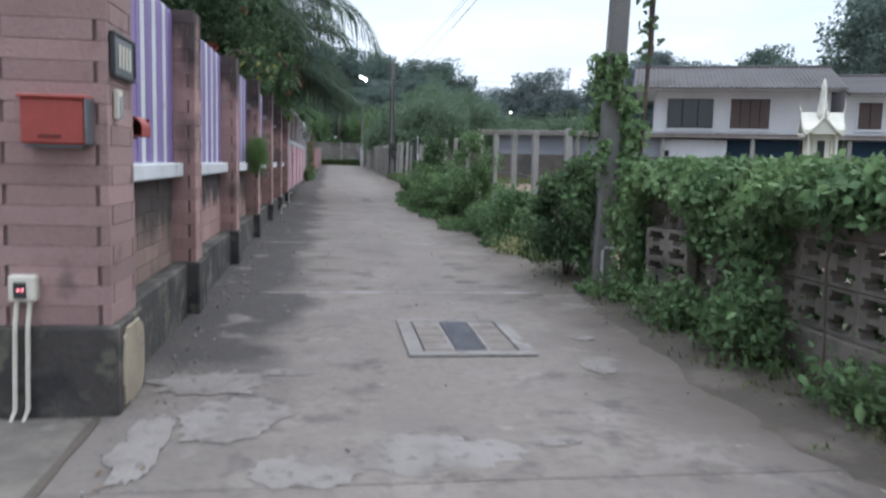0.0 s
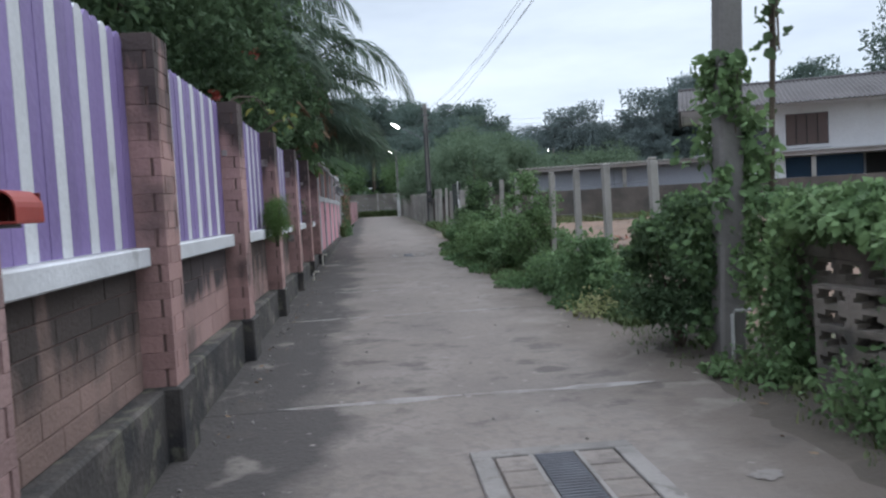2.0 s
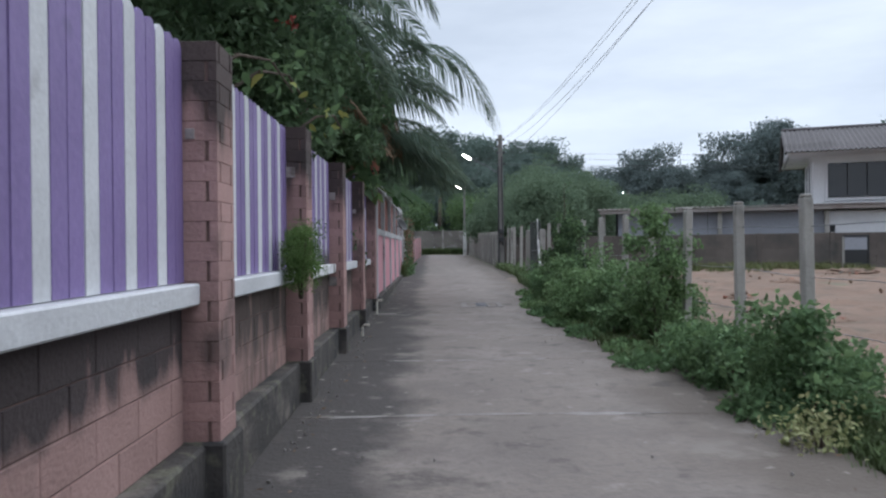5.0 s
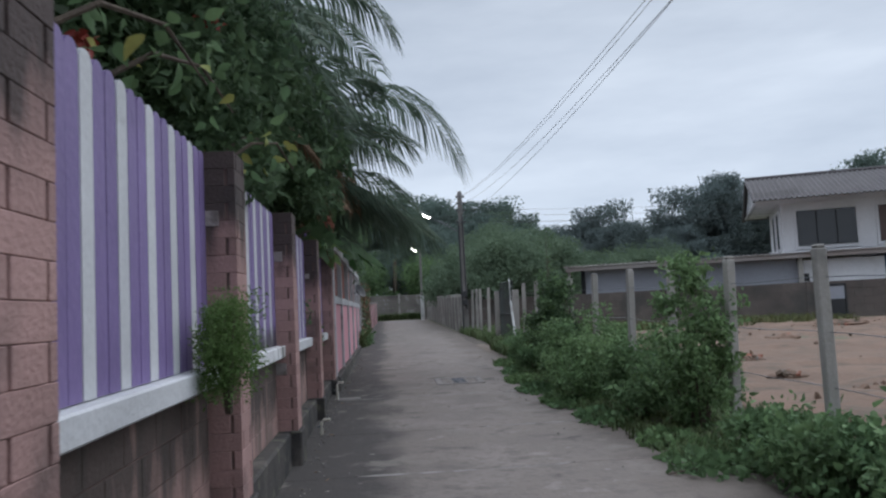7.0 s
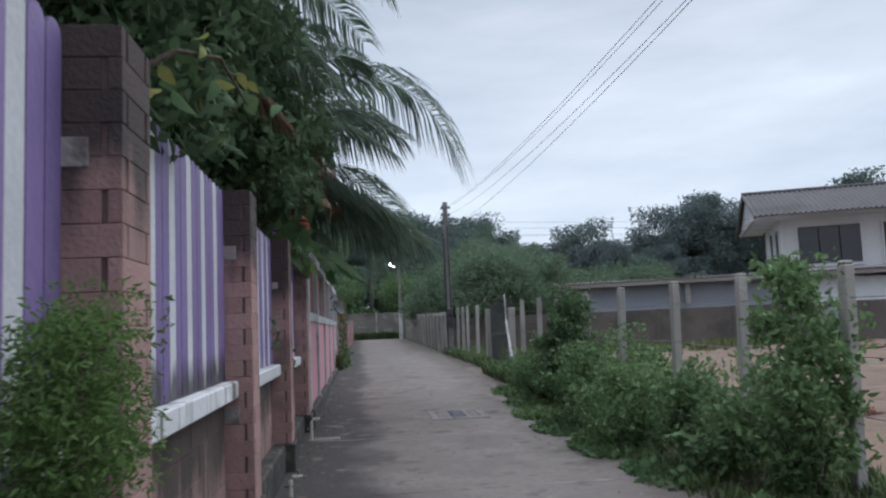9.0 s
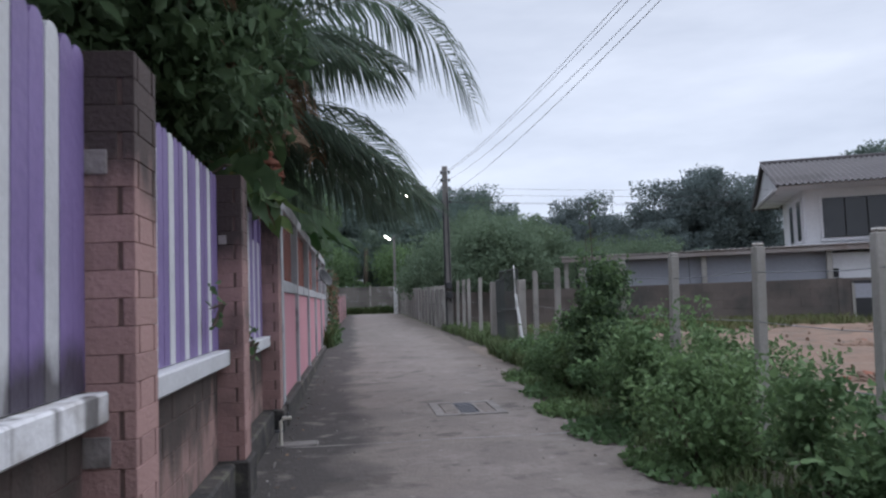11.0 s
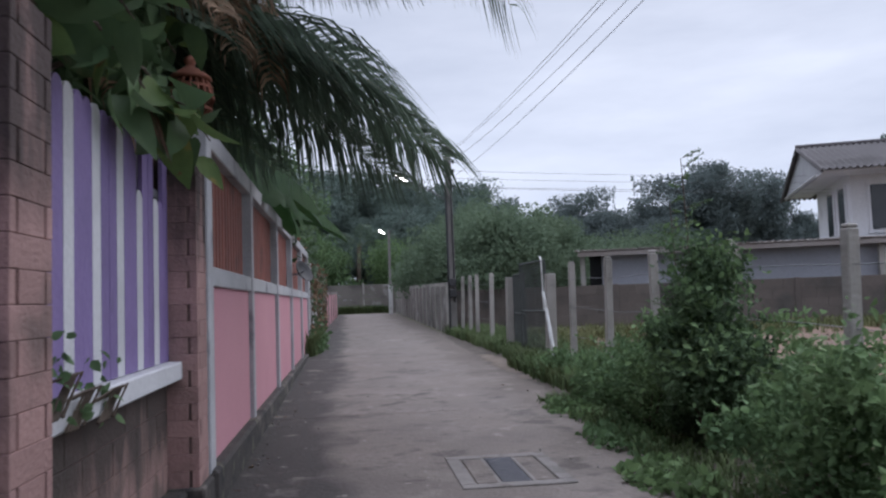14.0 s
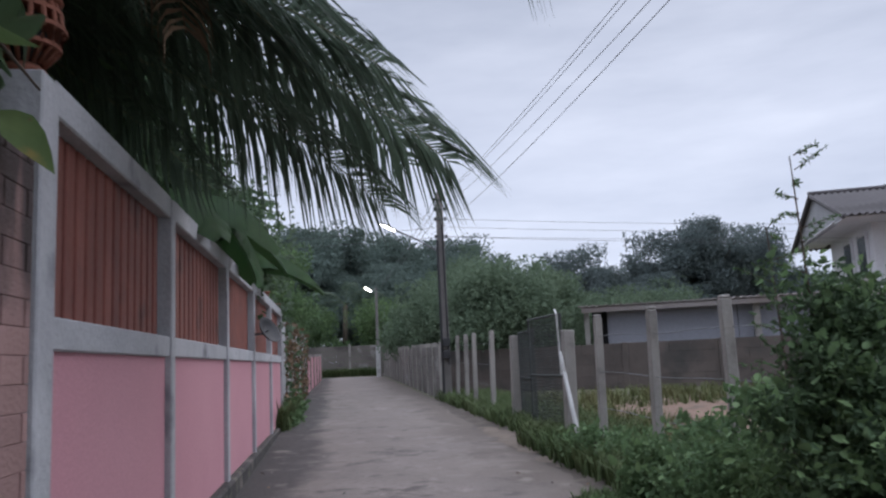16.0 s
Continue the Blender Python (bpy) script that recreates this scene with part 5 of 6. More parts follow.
def frond(parent, p0, p1, p2, leaflets, length, material, rng, width=0.0155, hang=0.75, rib_r=0.016):
    """A palm frond: an arched rib through three control points with narrow leaflets on both sides."""
    p0, p1, p2 = (np.array(p, dtype=float) for p in (p0, p1, p2))

    def at(s):
        s = np.asarray(s)[:, None]
        return (1 - s) ** 2 * p0 + 2 * s * (1 - s) * p1 + s * s * p2

    rib = at(np.linspace(0, 1, 14))
    f = part("frond", tube(bmesh.new(), [tuple(r) for r in rib], list(np.linspace(rib_r, 0.003, 14)), 5), M_RIB if material is M_PALM else M_DEADPALM, parent)
    s = np.linspace(0.12, 0.995, leaflets)
    base = at(s)
    tan = unit(at(np.minimum(s + 0.01, 1.0)) - at(s - 0.01))
    up = np.array([[0, 0, 1.0]])
    side = unit(np.cross(tan, up))
    vs, ts = [], []
    for sg in (-1, 1):
        n = leaflets
        L = (length * (0.35 + 0.75 * np.sin(np.pi * np.clip(s, 0, 1) ** 0.8) ** 0.6) * (0.85 + 0.3 * rng.random(n)))[:, None]
        d0 = unit(sg * side * 0.75 + tan * 0.55 + up * (0.05 if sg < 0 else 0.2) + rng.normal(size=(n, 3)) * 0.045)
        d1 = unit(sg * side * 0.18 + tan * ((0.12 if sg < 0 else 0.32) + 1.3 * s[:, None] ** 6) - up * hang * (1.8 if sg < 0 else 0.5) + rng.normal(size=(n, 3)) * 0.045)
        m1 = base + d0 * L * 0.26
        m2 = m1 + unit(d0 + d1) * L * 0.24
        e = m2 + d1 * L * 0.50
        w = unit(tan + rng.normal(size=(n, 3)) * 0.25) * width
        v = np.stack((base - w * 0.35, base + w * 0.35, m1 - w, m1 + w, m2 - w * 0.8, m2 + w * 0.8, e), axis=1).reshape(-1, 3)
        k = 7 * np.arange(n)[:, None] + (len(vs) * 7 * n)
        t = np.concatenate([k + np.array([q]) for q in ((0, 1, 3), (0, 3, 2), (2, 3, 5), (2, 5, 4), (4, 5, 6))], axis=1).reshape(-1, 3)
        vs.append(v)
        ts.append(t)
    ob = new("foliage", raw_mesh("foliage", np.concatenate(vs), np.concatenate(ts), material))
    ob.parent = f
    return f


def palm(name, label, x, y, crown, fronds, trunk_r, seed):
    """fronds: (control point, tip, leaflet length, dead) in world places."""
    rng = np.random.default_rng(seed)
    o = Vector((x, y, gz(y)))
    t = thing(name, label, "palm tree", pose(*o))
    c = Vector(crown)
    k = c - o
    part("trunk", tube(bmesh.new(), [(0, 0, -0.15), (k.x * 0.3, k.y * 0.3, k.z * 0.5), tuple(k)], [trunk_r * 1.3, trunk_r, trunk_r * 0.9], 10), M_BARK, t, smooth=True)
    for p1, p2, ln, dead in fronds:
        frond(t, tuple(k), tuple(Vector(p1) - o), tuple(Vector(p2) - o), 98, ln, M_DEADPALM if dead else M_PALM, rng, 0.016)
    return t


# coconut palm whose fronds hang over the wall and lane
PC = (-2.1, 20.7, 3.45)
palm("coconut_palm", "coconut palm with drooping dark fronds over the wall", -2.4, 20.8, PC, [
    ((-0.3, 20.8, 3.60), (0.70, 20.9, 2.66), 1.1, False),
    ((0.0, 20.6, 6.7), (1.25, 20.6, 3.86), 1.2, False),
    ((-0.5, 21.4, 4.6), (0.55, 21.9, 2.9), 1.1, False),
    ((-1.0, 19.8, 4.9), (0.1, 19.2, 3.75), 0.9, False),
    ((-1.0, 20.4, 4.2), (-0.1, 20.2, 3.0), 0.9, False),
    ((-0.9, 21.4, 5.8), (0.2, 21.9, 4.6), 0.9, False),
    ((-1.6, 19.3, 4.4), (-0.9, 18.3, 3.2), 0.8, False),
    ((-1.6, 21.6, 5.4), (-0.9, 22.9, 4.6), 0.8, False),
    ((-2.2, 19.8, 5.6), (-2.0, 18.3, 5.2), 0.8, False),
    ((-1.7, 20.9, 3.6), (-0.8, 21.9, 2.75), 0.7, False),
    ((-0.9, 20.2, 3.9), (0.25, 20.1, 2.95), 0.95, False),
    ((-0.7, 21.2, 3.5), (0.35, 21.6, 2.55), 0.95, False),
    ((-1.0, 20.7, 5.2), (0.4, 20.8, 4.3), 0.95, False),
    ((-1.3, 21.3, 4.2), (-0.3, 22.3, 3.2), 0.9, False),
    ((-3.2, 20.2, 5.2), (-4.6, 19.6, 4.4), 0.7, False),
    ((-3.0, 21.5, 5.0), (-4.2, 22.8, 4.2), 0.7, False),
    ((-1.9, 19.6, 3.5), (-1.15, 16.9, 2.35), 0.5, True),
    ((-1.9, 18.8, 3.9), (-1.02, 17.9, 2.25), 0.5, True),
    ((-1.5, 19.2, 4.1), (-0.72, 18.2, 2.9), 0.55, True),
    ((-1.1, 20.6, 5.9), (-0.65, 20.1, 3.1), 0.8, True),
    ((-1.2, 20.4, 5.6), (-0.85, 19.7, 3.2), 0.7, True),
    ((-1.2, 20.3, 5.9), (-0.2, 19.9, 5.2), 1.0, False),
    ((-1.6, 20.2, 4.2), (-1.0, 19.6, 3.3), 0.9, False),
    ((-1.5, 19.8, 6.0), (-0.7, 18.6, 5.2), 0.95, False),
    ((-1.7, 19.4, 5.0), (-1.0, 17.8, 4.0), 0.9, False),
], 0.14, 31)
palm("coconut_palm", "tall coconut palm rising behind the fence trees", -2.9, 17.2, (-2.4, 17.2, 4.7), [
    ((-0.9, 17.0, 6.5), (0.05, 16.9, 4.95), 0.85, False),
    ((-1.4, 16.4, 6.6), (-0.6, 15.4, 5.4), 0.8, False),
    ((-1.3, 17.9, 6.4), (-0.2, 18.6, 5.0), 0.85, False),
    ((-1.4, 17.0, 5.4), (-0.5, 16.7, 3.9), 0.85, False),
    ((-1.7, 16.2, 5.0), (-0.9, 15.0, 3.5), 0.8, False),
    ((-1.5, 16.6, 5.8), (-0.7, 15.6, 4.5), 0.85, False),
    ((-1.8, 17.6, 6.0), (-1.1, 18.0, 4.4), 0.85, False),
    ((-1.5, 18.0, 5.2), (-0.7, 18.8, 3.9), 0.8, False),
    ((-3.6, 16.6, 6.2), (-4.8, 15.8, 5.4), 0.7, False),
    ((-3.2, 18.2, 6.2), (-3.9, 19.5, 5.4), 0.7, False),
    ((-1.9, 17.3, 4.6), (-1.2, 17.4, 3.2), 0.6, True),
], 0.13, 32)
palm("areca_palm", "slender palm with fine fronds behind the fence", -2.2, 14.9, (-2.0, 14.9, 3.4), [
    ((-1.2, 14.6, 4.7), (-0.7, 13.9, 3.8), 0.5, False),
    ((-1.3, 15.6, 4.6), (-0.6, 16.3, 3.7), 0.5, False),
    ((-2.1, 14.0, 4.8), (-2.0, 13.0, 4.3), 0.5, False),
    ((-1.6, 15.0, 4.0), (-0.85, 15.0, 3.0), 0.45, True),
    ((-1.5, 16.0, 3.8), (-0.95, 17.2, 2.7), 0.45, True),
    ((-2.8, 15.5, 4.7), (-3.5, 16.2, 4.2), 0.5, False),
], 0.07, 33)
palm("coconut_palm", "distant coconut palm by the end wall", 0.6, 66.0, (0.7, 66.0, 5.2), [
    ((1.8, 65.5, 6.8), (3.4, 65.3, 5.4), 1.0, False), ((-0.5, 65.5, 6.8), (-2.2, 65.2, 5.2), 1.0, False),
    ((0.9, 65.2, 7.0), (1.2, 63.8, 6.2), 1.0, False), ((2.0, 66.0, 6.0), (3.6, 66.2, 4.2), 1.0, False), ((-0.4, 66.0, 6.0), (-1.9, 66.2, 4.4), 1.0, False),
], 0.16, 34)

# leafy trees behind the block fence
for x, y, h, cr, sd, n, sz, mm, lab, ln in (
        (-2.9, 7.4, 4.7, (1.2, 1.5, 1.1), 41, 15300, 0.091, M_LEAF_DARK, "dense dark-leaved tree leaning over the picket fence", (0.1, 0)),
        (-2.6, 10.2, 5.2, (1.3, 1.7, 1.5), 42, 23800, 0.084, M_LEAF_DARK, "dense dark-leaved tree leaning over the picket fence", (0.2, 0.2)),
        (-2.5, 13.0, 5.6, (1.4, 1.7, 1.8), 43, 25500, 0.084, M_LEAF_DARK, "bushy dark tree behind the picket fence", (0.3, 0)),
        (-2.7, 16.2, 5.0, (1.4, 1.7, 1.7), 44, 23800, 0.099, M_LEAF_DARK, "bushy dark tree behind the picket fence", (0.4, 0)),
        (-2.3, 24.6, 4.3, (0.9, 1.5, 1.2), 49, 11900, 0.106, M_LEAF_DARK, "dark bushy tree among the banana plants", (0.2, 0)),
        (-2.3, 27.6, 3.9, (0.9, 1.6, 1.0), 50, 10200, 0.106, M_LEAF_DARK, "dark bushy tree among the banana plants", (0.2, 0)),
        (-2.9, 22.0, 5.2, (1.1, 1.8, 1.7), 46, 15300, 0.106, M_LEAF_DARK, "dark bushy tree beside the coconut palm", (0.3, 0)),
        (-3.6, 18.6, 4.6, (1.5, 1.6, 1.6), 45, 13600, 0.106, M_LEAF_DARK, "broad-leaved tree beside the coconut palm", (0.2, 0))):
    tree("tree", lab, x, y, h, cr, sd, n, sz, mm, "fence trees", 0.11, 0.35, ln, 0.6, 60, 0.30)
tree("tree", "dark tree hanging over the picket fence beside the palm", -1.75, 16.9, 3.75, (0.62, 1.7, 0.72), 58, 15000, 0.10, M_LEAF_DARK, "fence trees", 0.08, 0.4, (0.22, 0), 0.8, 48, 0.2)
tree("tree", "dark tree hanging over the picket fence beside the palm", -1.85, 13.9, 4.1, (0.62, 1.5, 0.8), 59, 13000, 0.09, M_LEAF_DARK, "fence trees", 0.08, 0.4, (0.22, 0), 0.8, 46, 0.2)
shrub("broadleaf_shrub", "large-leaved branch hanging over the picket fence", -1.62, 18.5, (0.42, 1.15, 0.45), 47, 1000, 0.20, M_LEAF_DARK, lift=5.9, count=44, spread=0.15, stems=10, aspect=0.55)
for x, y, z in ((-1.24, 12.5, 3.5), (-1.42, 10.6, 2.67)):
    t = thing("blossom_spray", "small spray of red blossoms among dark leaves", "flowers", pose(x - 0.1, y, z), "red blossoms")
    part("stalk", tube(bmesh.new(), [(-0.35, 0.1, -0.25), (-0.1, 0.02, -0.05), (0.06, 0, 0)], [0.008, 0.006, 0.003], 5), M_BARK, t)
    g = np.random.default_rng(int(y * 10))
    for k in range(9):
        ob = new("petals", leaf_mesh("petals", g, g.normal(size=(1, 3)) * 0.035 + np.zeros((6, 3)), 0.045, M_RED, 0.7, 0.1))
        ob.parent = t


def banana(x, y, label, leaves, seed):
    rng = np.random.default_rng(seed)
    t = thing("banana_plant", label, "banana plant", pose(x, y, gz(y)))
    part("stem", tube(bmesh.new(), [(0, 0, -0.1), (0.03, 0, 1.2), (0, 0.02, 2.55)], [0.12, 0.09, 0.05], 10), M_LEAF_LIGHT, t, smooth=True)
    for ang, rise, ln, w in leaves:
        bm = bmesh.new()
        a = radians(ang)
        d = Vector((math.cos(a), math.sin(a), 0))
        sd = Vector((-d.y, d.x, 0))
        prev = None
        n = 16
        for i in range(n + 1):
            s = i / n
            c = Vector((0, 0, 2.45)) + d * ln * s + Vector((0, 0, rise * s - 1.35 * rise * s * s * s))
            ww = w * math.sin(math.pi * min(1, s * 0.92 + 0.06)) ** 0.6 * (0.92 + 0.12 * rng.random())
            drop = Vector((0, 0, -0.75 * ww))
            row = [bm.verts.new(c + sd * ww + drop), bm.verts.new(c), bm.verts.new(c - sd * ww + drop)]
            if prev:
                bm.faces.new((prev[0], prev[1], row[1], row[0]))
                bm.faces.new((prev[1], prev[2], row[2], row[1]))
            prev = row
        bmesh.ops.solidify(bm, geom=bm.faces[:], thickness=0.004)
        part("leaf", bm, M_BANANA, t, smooth=True)
    return t


banana(-1.9, 24.0, "banana plant with broad leaves arching over the wall", [(15, 0.9, 1.5, 0.30), (-30, 0.85, 1.7, 0.33), (-55, 0.8, 1.9, 0.34), (45, 1.0, 1.5, 0.30), (70, 1.1, 1.7, 0.25), (150, 0.9, 1.6, 0.25), (230, 0.8, 1.6, 0.25), (-80, 0.9, 1.8, 0.30), (-10, 1.2, 1.3, 0.28)], 3)
banana(-1.9, 27.6, "banana plant with broad leaves behind the wall", [(10, 0.8, 1.8, 0.30), (-20, 0.7, 1.8, 0.30), (-50, 0.9, 1.6, 0.24), (60, 1.0, 1.6, 0.24), (170, 0.9, 1.5, 0.25)], 4)

# trees behind the pink and old walls
for x, y, h, cr, sd, n, mm in ((-3.8, 26.0, 4.6, (1.6, 2.0, 1.5), 51, 7000, M_HAZY_MID_LEAF), (-3.2, 31.0, 4.3, (1.7, 2.2, 1.5), 52, 8000, M_HAZY_MID_LEAF), (-3.4, 36.0, 5.0, (1.9, 2.4, 1.8), 53, 8000, M_LEAF_LIGHT),
                               (-3.2, 42.0, 5.2, (2.0, 2.6, 1.9), 54, 8000, M_LEAF), (-3.8, 49.0, 5.6, (2.2, 3.0, 2.2), 55, 8000, M_LEAF_DARK)):
    tree("tree", "leafy green tree behind the lane wall", x, y, h, cr, sd, int(n * 2), 0.115, mm, "trees behind the walls", 0.12, 0.3, (0.5, 0), 0.5, 52, 0.34)

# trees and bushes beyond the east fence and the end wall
for x, y, h, cr, sd, mm in ((4.6, 45.5, 3.6, (1.6, 2.4, 1.2), 61, M_HAZY_MID_LEAF), (4.0, 52.5, 3.4, (1.6, 2.6, 1.2), 62, M_HAZY_MID_LEAF), (5.2, 40.8, 3.5, (1.6, 2.0, 1.2), 63, M_HAZY_MID_LEAF), (8.0, 48.0, 4.3, (2.4, 2.6, 1.7), 64, M_HAZY_MID_LEAF),
                            (7.0, 56.0, 5.6, (2.6, 2.8, 2.4), 65, M_HAZY_MID_LEAF), (11.5, 52.0, 3.5, (2.2, 2.4, 1.5), 66, M_HAZY_MID_LEAF), (3.4, 63.5, 4.4, (2.0, 1.6, 1.6), 67, M_LEAF_LIGHT), (-2.5, 65.0, 4.6, (2.4, 1.6, 1.8), 68, M_LEAF_LIGHT),
                            (-6.5, 64.5, 6.0, (2.6, 1.8, 2.4), 69, M_LEAF_DARK), (8.2, 62.0, 6.5, (2.6, 3, 2.8), 70, M_HAZY_MID_LEAF), (16.8, 57.0, 4.4, (2.2, 2.6, 1.7), 71, M_HAZY_MID_LEAF)):
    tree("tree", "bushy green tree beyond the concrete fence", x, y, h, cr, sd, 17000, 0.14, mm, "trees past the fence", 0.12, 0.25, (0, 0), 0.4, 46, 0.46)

# woods on the rise behind everything
src = []
for k, (n, mm, hh) in enumerate(((42000, M_HAZY_FAR_LEAF, 10.0), (38000, M_HAZY_FAR_LEAF, 8.0), (42000, M_HAZY_HILL_LEAF, 11.0), (38000, M_HAZY_HILL_LEAF, 9.0))):
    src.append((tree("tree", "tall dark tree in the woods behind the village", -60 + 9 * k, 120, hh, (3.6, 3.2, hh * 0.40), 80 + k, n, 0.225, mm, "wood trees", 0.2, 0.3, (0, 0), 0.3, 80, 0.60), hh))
rng = np.random.default_rng(12)


def wood_tree(x, y, h, k):
    t, hh = src[k]
    s = h / hh
    return copy_thing(t, pose(x, y, gz(y), 0, 0, rng.uniform(0, 360)) @ Matrix.Scale(s, 4))


for x, y, h, k in ((-9, 76, 9, 0), (-4, 74, 10.5, 1), (1, 78, 10.6, 0), (5.5, 80, 10.6, 1), (9.5, 82, 10.2, 0), (13, 84, 9.6, 1), (-14, 72, 9, 1), (-20, 74, 11, 0), (7, 72, 8.0, 1), (2.5, 70, 7.0, 1), (11, 74, 7.0, 0),
                   (16.5, 92, 8.2, 1)):
    wood_tree(x, y, h, k)
for i in range(15):
    wood_tree(19 + 4.6 * i, 108 + rng.uniform(-3, 3), (8.5, 10.3, 11.0, 9.5, 9.2)[i % 5] * rng.uniform(0.9, 1.05), 2 + i % 2)
for x, y, h, k in ((43.5, 104, 16.0, 2), (39.0, 104, 13.5, 3), (48.5, 105, 14.0, 3), (30, 100, 9.5, 3), (35, 98, 9.0, 2), (27, 104, 12.0, 3)):
    wood_tree(x, y, h, k)
for x, y, h, k in ((41, 54, 14.0, 0), (47, 54, 15.5, 1), (52, 50, 15.0, 0), (35, 58, 9.5, 1), (58, 52, 14.5, 1), (64, 50, 14.0, 0)):
    wood_tree(x, y, h, k)
for i in range(12):
    wood_tree(-24 - 5 * i, 84 + rng.uniform(-6, 6), rng.uniform(9, 12), i % 2)

def understorey(label, seed, n, x0, x1, y, h, size, material):
    """A belt of undergrowth with an uneven top."""
    g = np.random.default_rng(seed)
    x = g.uniform(x0, x1, n)
    top = h * np.array([0.72 + 0.5 * noise.noise((q * 0.35, seed, 1)) + 0.25 * noise.noise((q * 1.3, seed, 4)) for q in x])
    p = np.c_[x, y + g.normal(size=n) * 0.5, gz(y) + top * g.random(n) ** 0.8]
    tagged(new("undergrowth", leaf_mesh("undergrowth", g, p, size, material, 0.55, 0.2)), label, "undergrowth", kind="stuff")


understorey("dense bushes behind the end wall", 301, 16000, -18, 12, 64.2, 3.6, 0.17, M_LEAF)
understorey("dark undergrowth below the woods", 302, 22000, -40, 30, 72.0, 5.2, 0.26, M_HAZY_FAR_LEAF)
understorey("dark undergrowth below the far woods", 303, 26000, 8, 92, 100.0, 6.5, 0.34, M_HAZY_HILL_LEAF)

# vines on the breeze-block wall and on the near pole
rng = np.random.default_rng(21)


def vine(label, pts, size, material, out, seed, name="climbing_vine"):
    r = np.random.default_rng(seed)
    t = thing(name, label, "vine", pose(0, 0, 0))
    lo = pts.min(axis=0)
    hi = pts.max(axis=0)
    for i in range(6):
        y = float(r.uniform(lo[1], hi[1]))
        x = float(np.mean(pts[:, 0]))
        foot = gz(y) if lo[2] < 0.9 else float(lo[2])
        part("stem", tube(bmesh.new(), [(x, y, foot), (x + 0.03, y + 0.1, (lo[2] + hi[2]) / 2), (x, y - 0.1, hi[2] - 0.15)], [0.008, 0.006, 0.003], 5), M_BARK, t)
    ob = new("foliage", leaf_mesh("foliage", r, pts, size, material, 0.75, 0.55, np.array([out])))
    ob.parent = t
    return t


n = 24000
y = rng.uniform(-2.2, 7.2, n)
hang = 0.92 - 0.42 * np.array([noise.noise((0, q * 1.3, 3)) + 0.5 * noise.noise((2, q * 4.1, 3)) for q in y]) - np.where((y > 5.7) & (y < 6.5), -0.12, 0.0) - np.where(y > 6.5, 0.75, 0.0) - np.where((y > 4.5) & (y < 5.7), 0.25, 0.0)
top = 1.34 + 0.10 * np.array([noise.noise((5, q * 1.7, 1)) + 0.6 * noise.noise((5, q * 6.1, 1)) for q in y])
z = hang + (top - hang) * rng.random(n) ** 0.8
x = 2.82 - 0.14 * np.sin(np.pi * np.clip((z - hang) / np.maximum(top - hang, 0.1), 0, 1)) * np.array([0.6 + 1.6 * max(0.0, noise.noise((9, q * 3.1, w * 3.1)) + 0.25) for q, w in zip(y, z)]) + rng.normal(size=n) * 0.06
keep = (y > 4.35) | (z > 1.02) | (rng.random(n) < 0.12)
vine("thick green creeper spilling over the breeze-block wall", np.c_[x, y, z][keep], 0.058, M_VINE, (-0.4, -0.2, -0.35), 22)
n = 10000
x, y = rng.uniform(2.9, 4.6, n), rng.uniform(-2, 7.4, n)
z = 1.18 + 0.16 * rng.random(n) - 0.05 * (x - 2.9) + 0.06 * np.array([noise.noise((a, b, 1)) for a, b in zip(x * 2, y * 2)])
vine("low creeper blanket behind the block wall", np.c_[x, y, z], 0.066, M_LEAF, (0, -0.2, 0.5), 23)
n = 5200
a = rng.uniform(0, 2 * np.pi, n)
z = rng.uniform(0.25, 2.35, n)
r = 0.105 + 0.085 * np.abs(rng.normal(size=n)) * np.interp(z, (0.2, 0.9, 1.6, 2.3), (0.5, 1.2, 1.5, 0.5))
keep = ((z > 1.25 + 0.15 * np.sin(3 * a)) | (np.sin(a) > -0.15)) & np.array([noise.noise((1.6 * math.cos(b), 1.6 * math.sin(b), q * 2.6)) > -0.06 for b, q in zip(a, z)])
vine("heart-leaved creeper climbing the utility pole", np.c_[2.64 + 0.028 * z + r * np.cos(a), 7.45 + r * np.sin(a), z][keep], 0.066, M_VINE, (0, -0.3, -0.3), 24)
n = 260
z = rng.uniform(2.3, 5.5, n)
vine("sparse twining creeper on a dry stem", np.c_[2.98 + rng.normal(size=n) * 0.06, 7.36 + rng.normal(size=n) * 0.05, z], 0.08, M_LEAF_DARK, (0, 0, 0), 25)

# added foliage that blocks the bright view through the pierced blocks
n = 5200
y = rng.uniform(-2.3, 6.9, n)
vine("dark foliage added behind the block wall to darken its openings", np.c_[3.16 + np.abs(rng.normal(size=n)) * 0.14, y, gz(0) + 0.02 + 1.12 * rng.random(n)], 0.10, M_LEAF_DARK, (-0.2, -0.2, -0.2), 26)
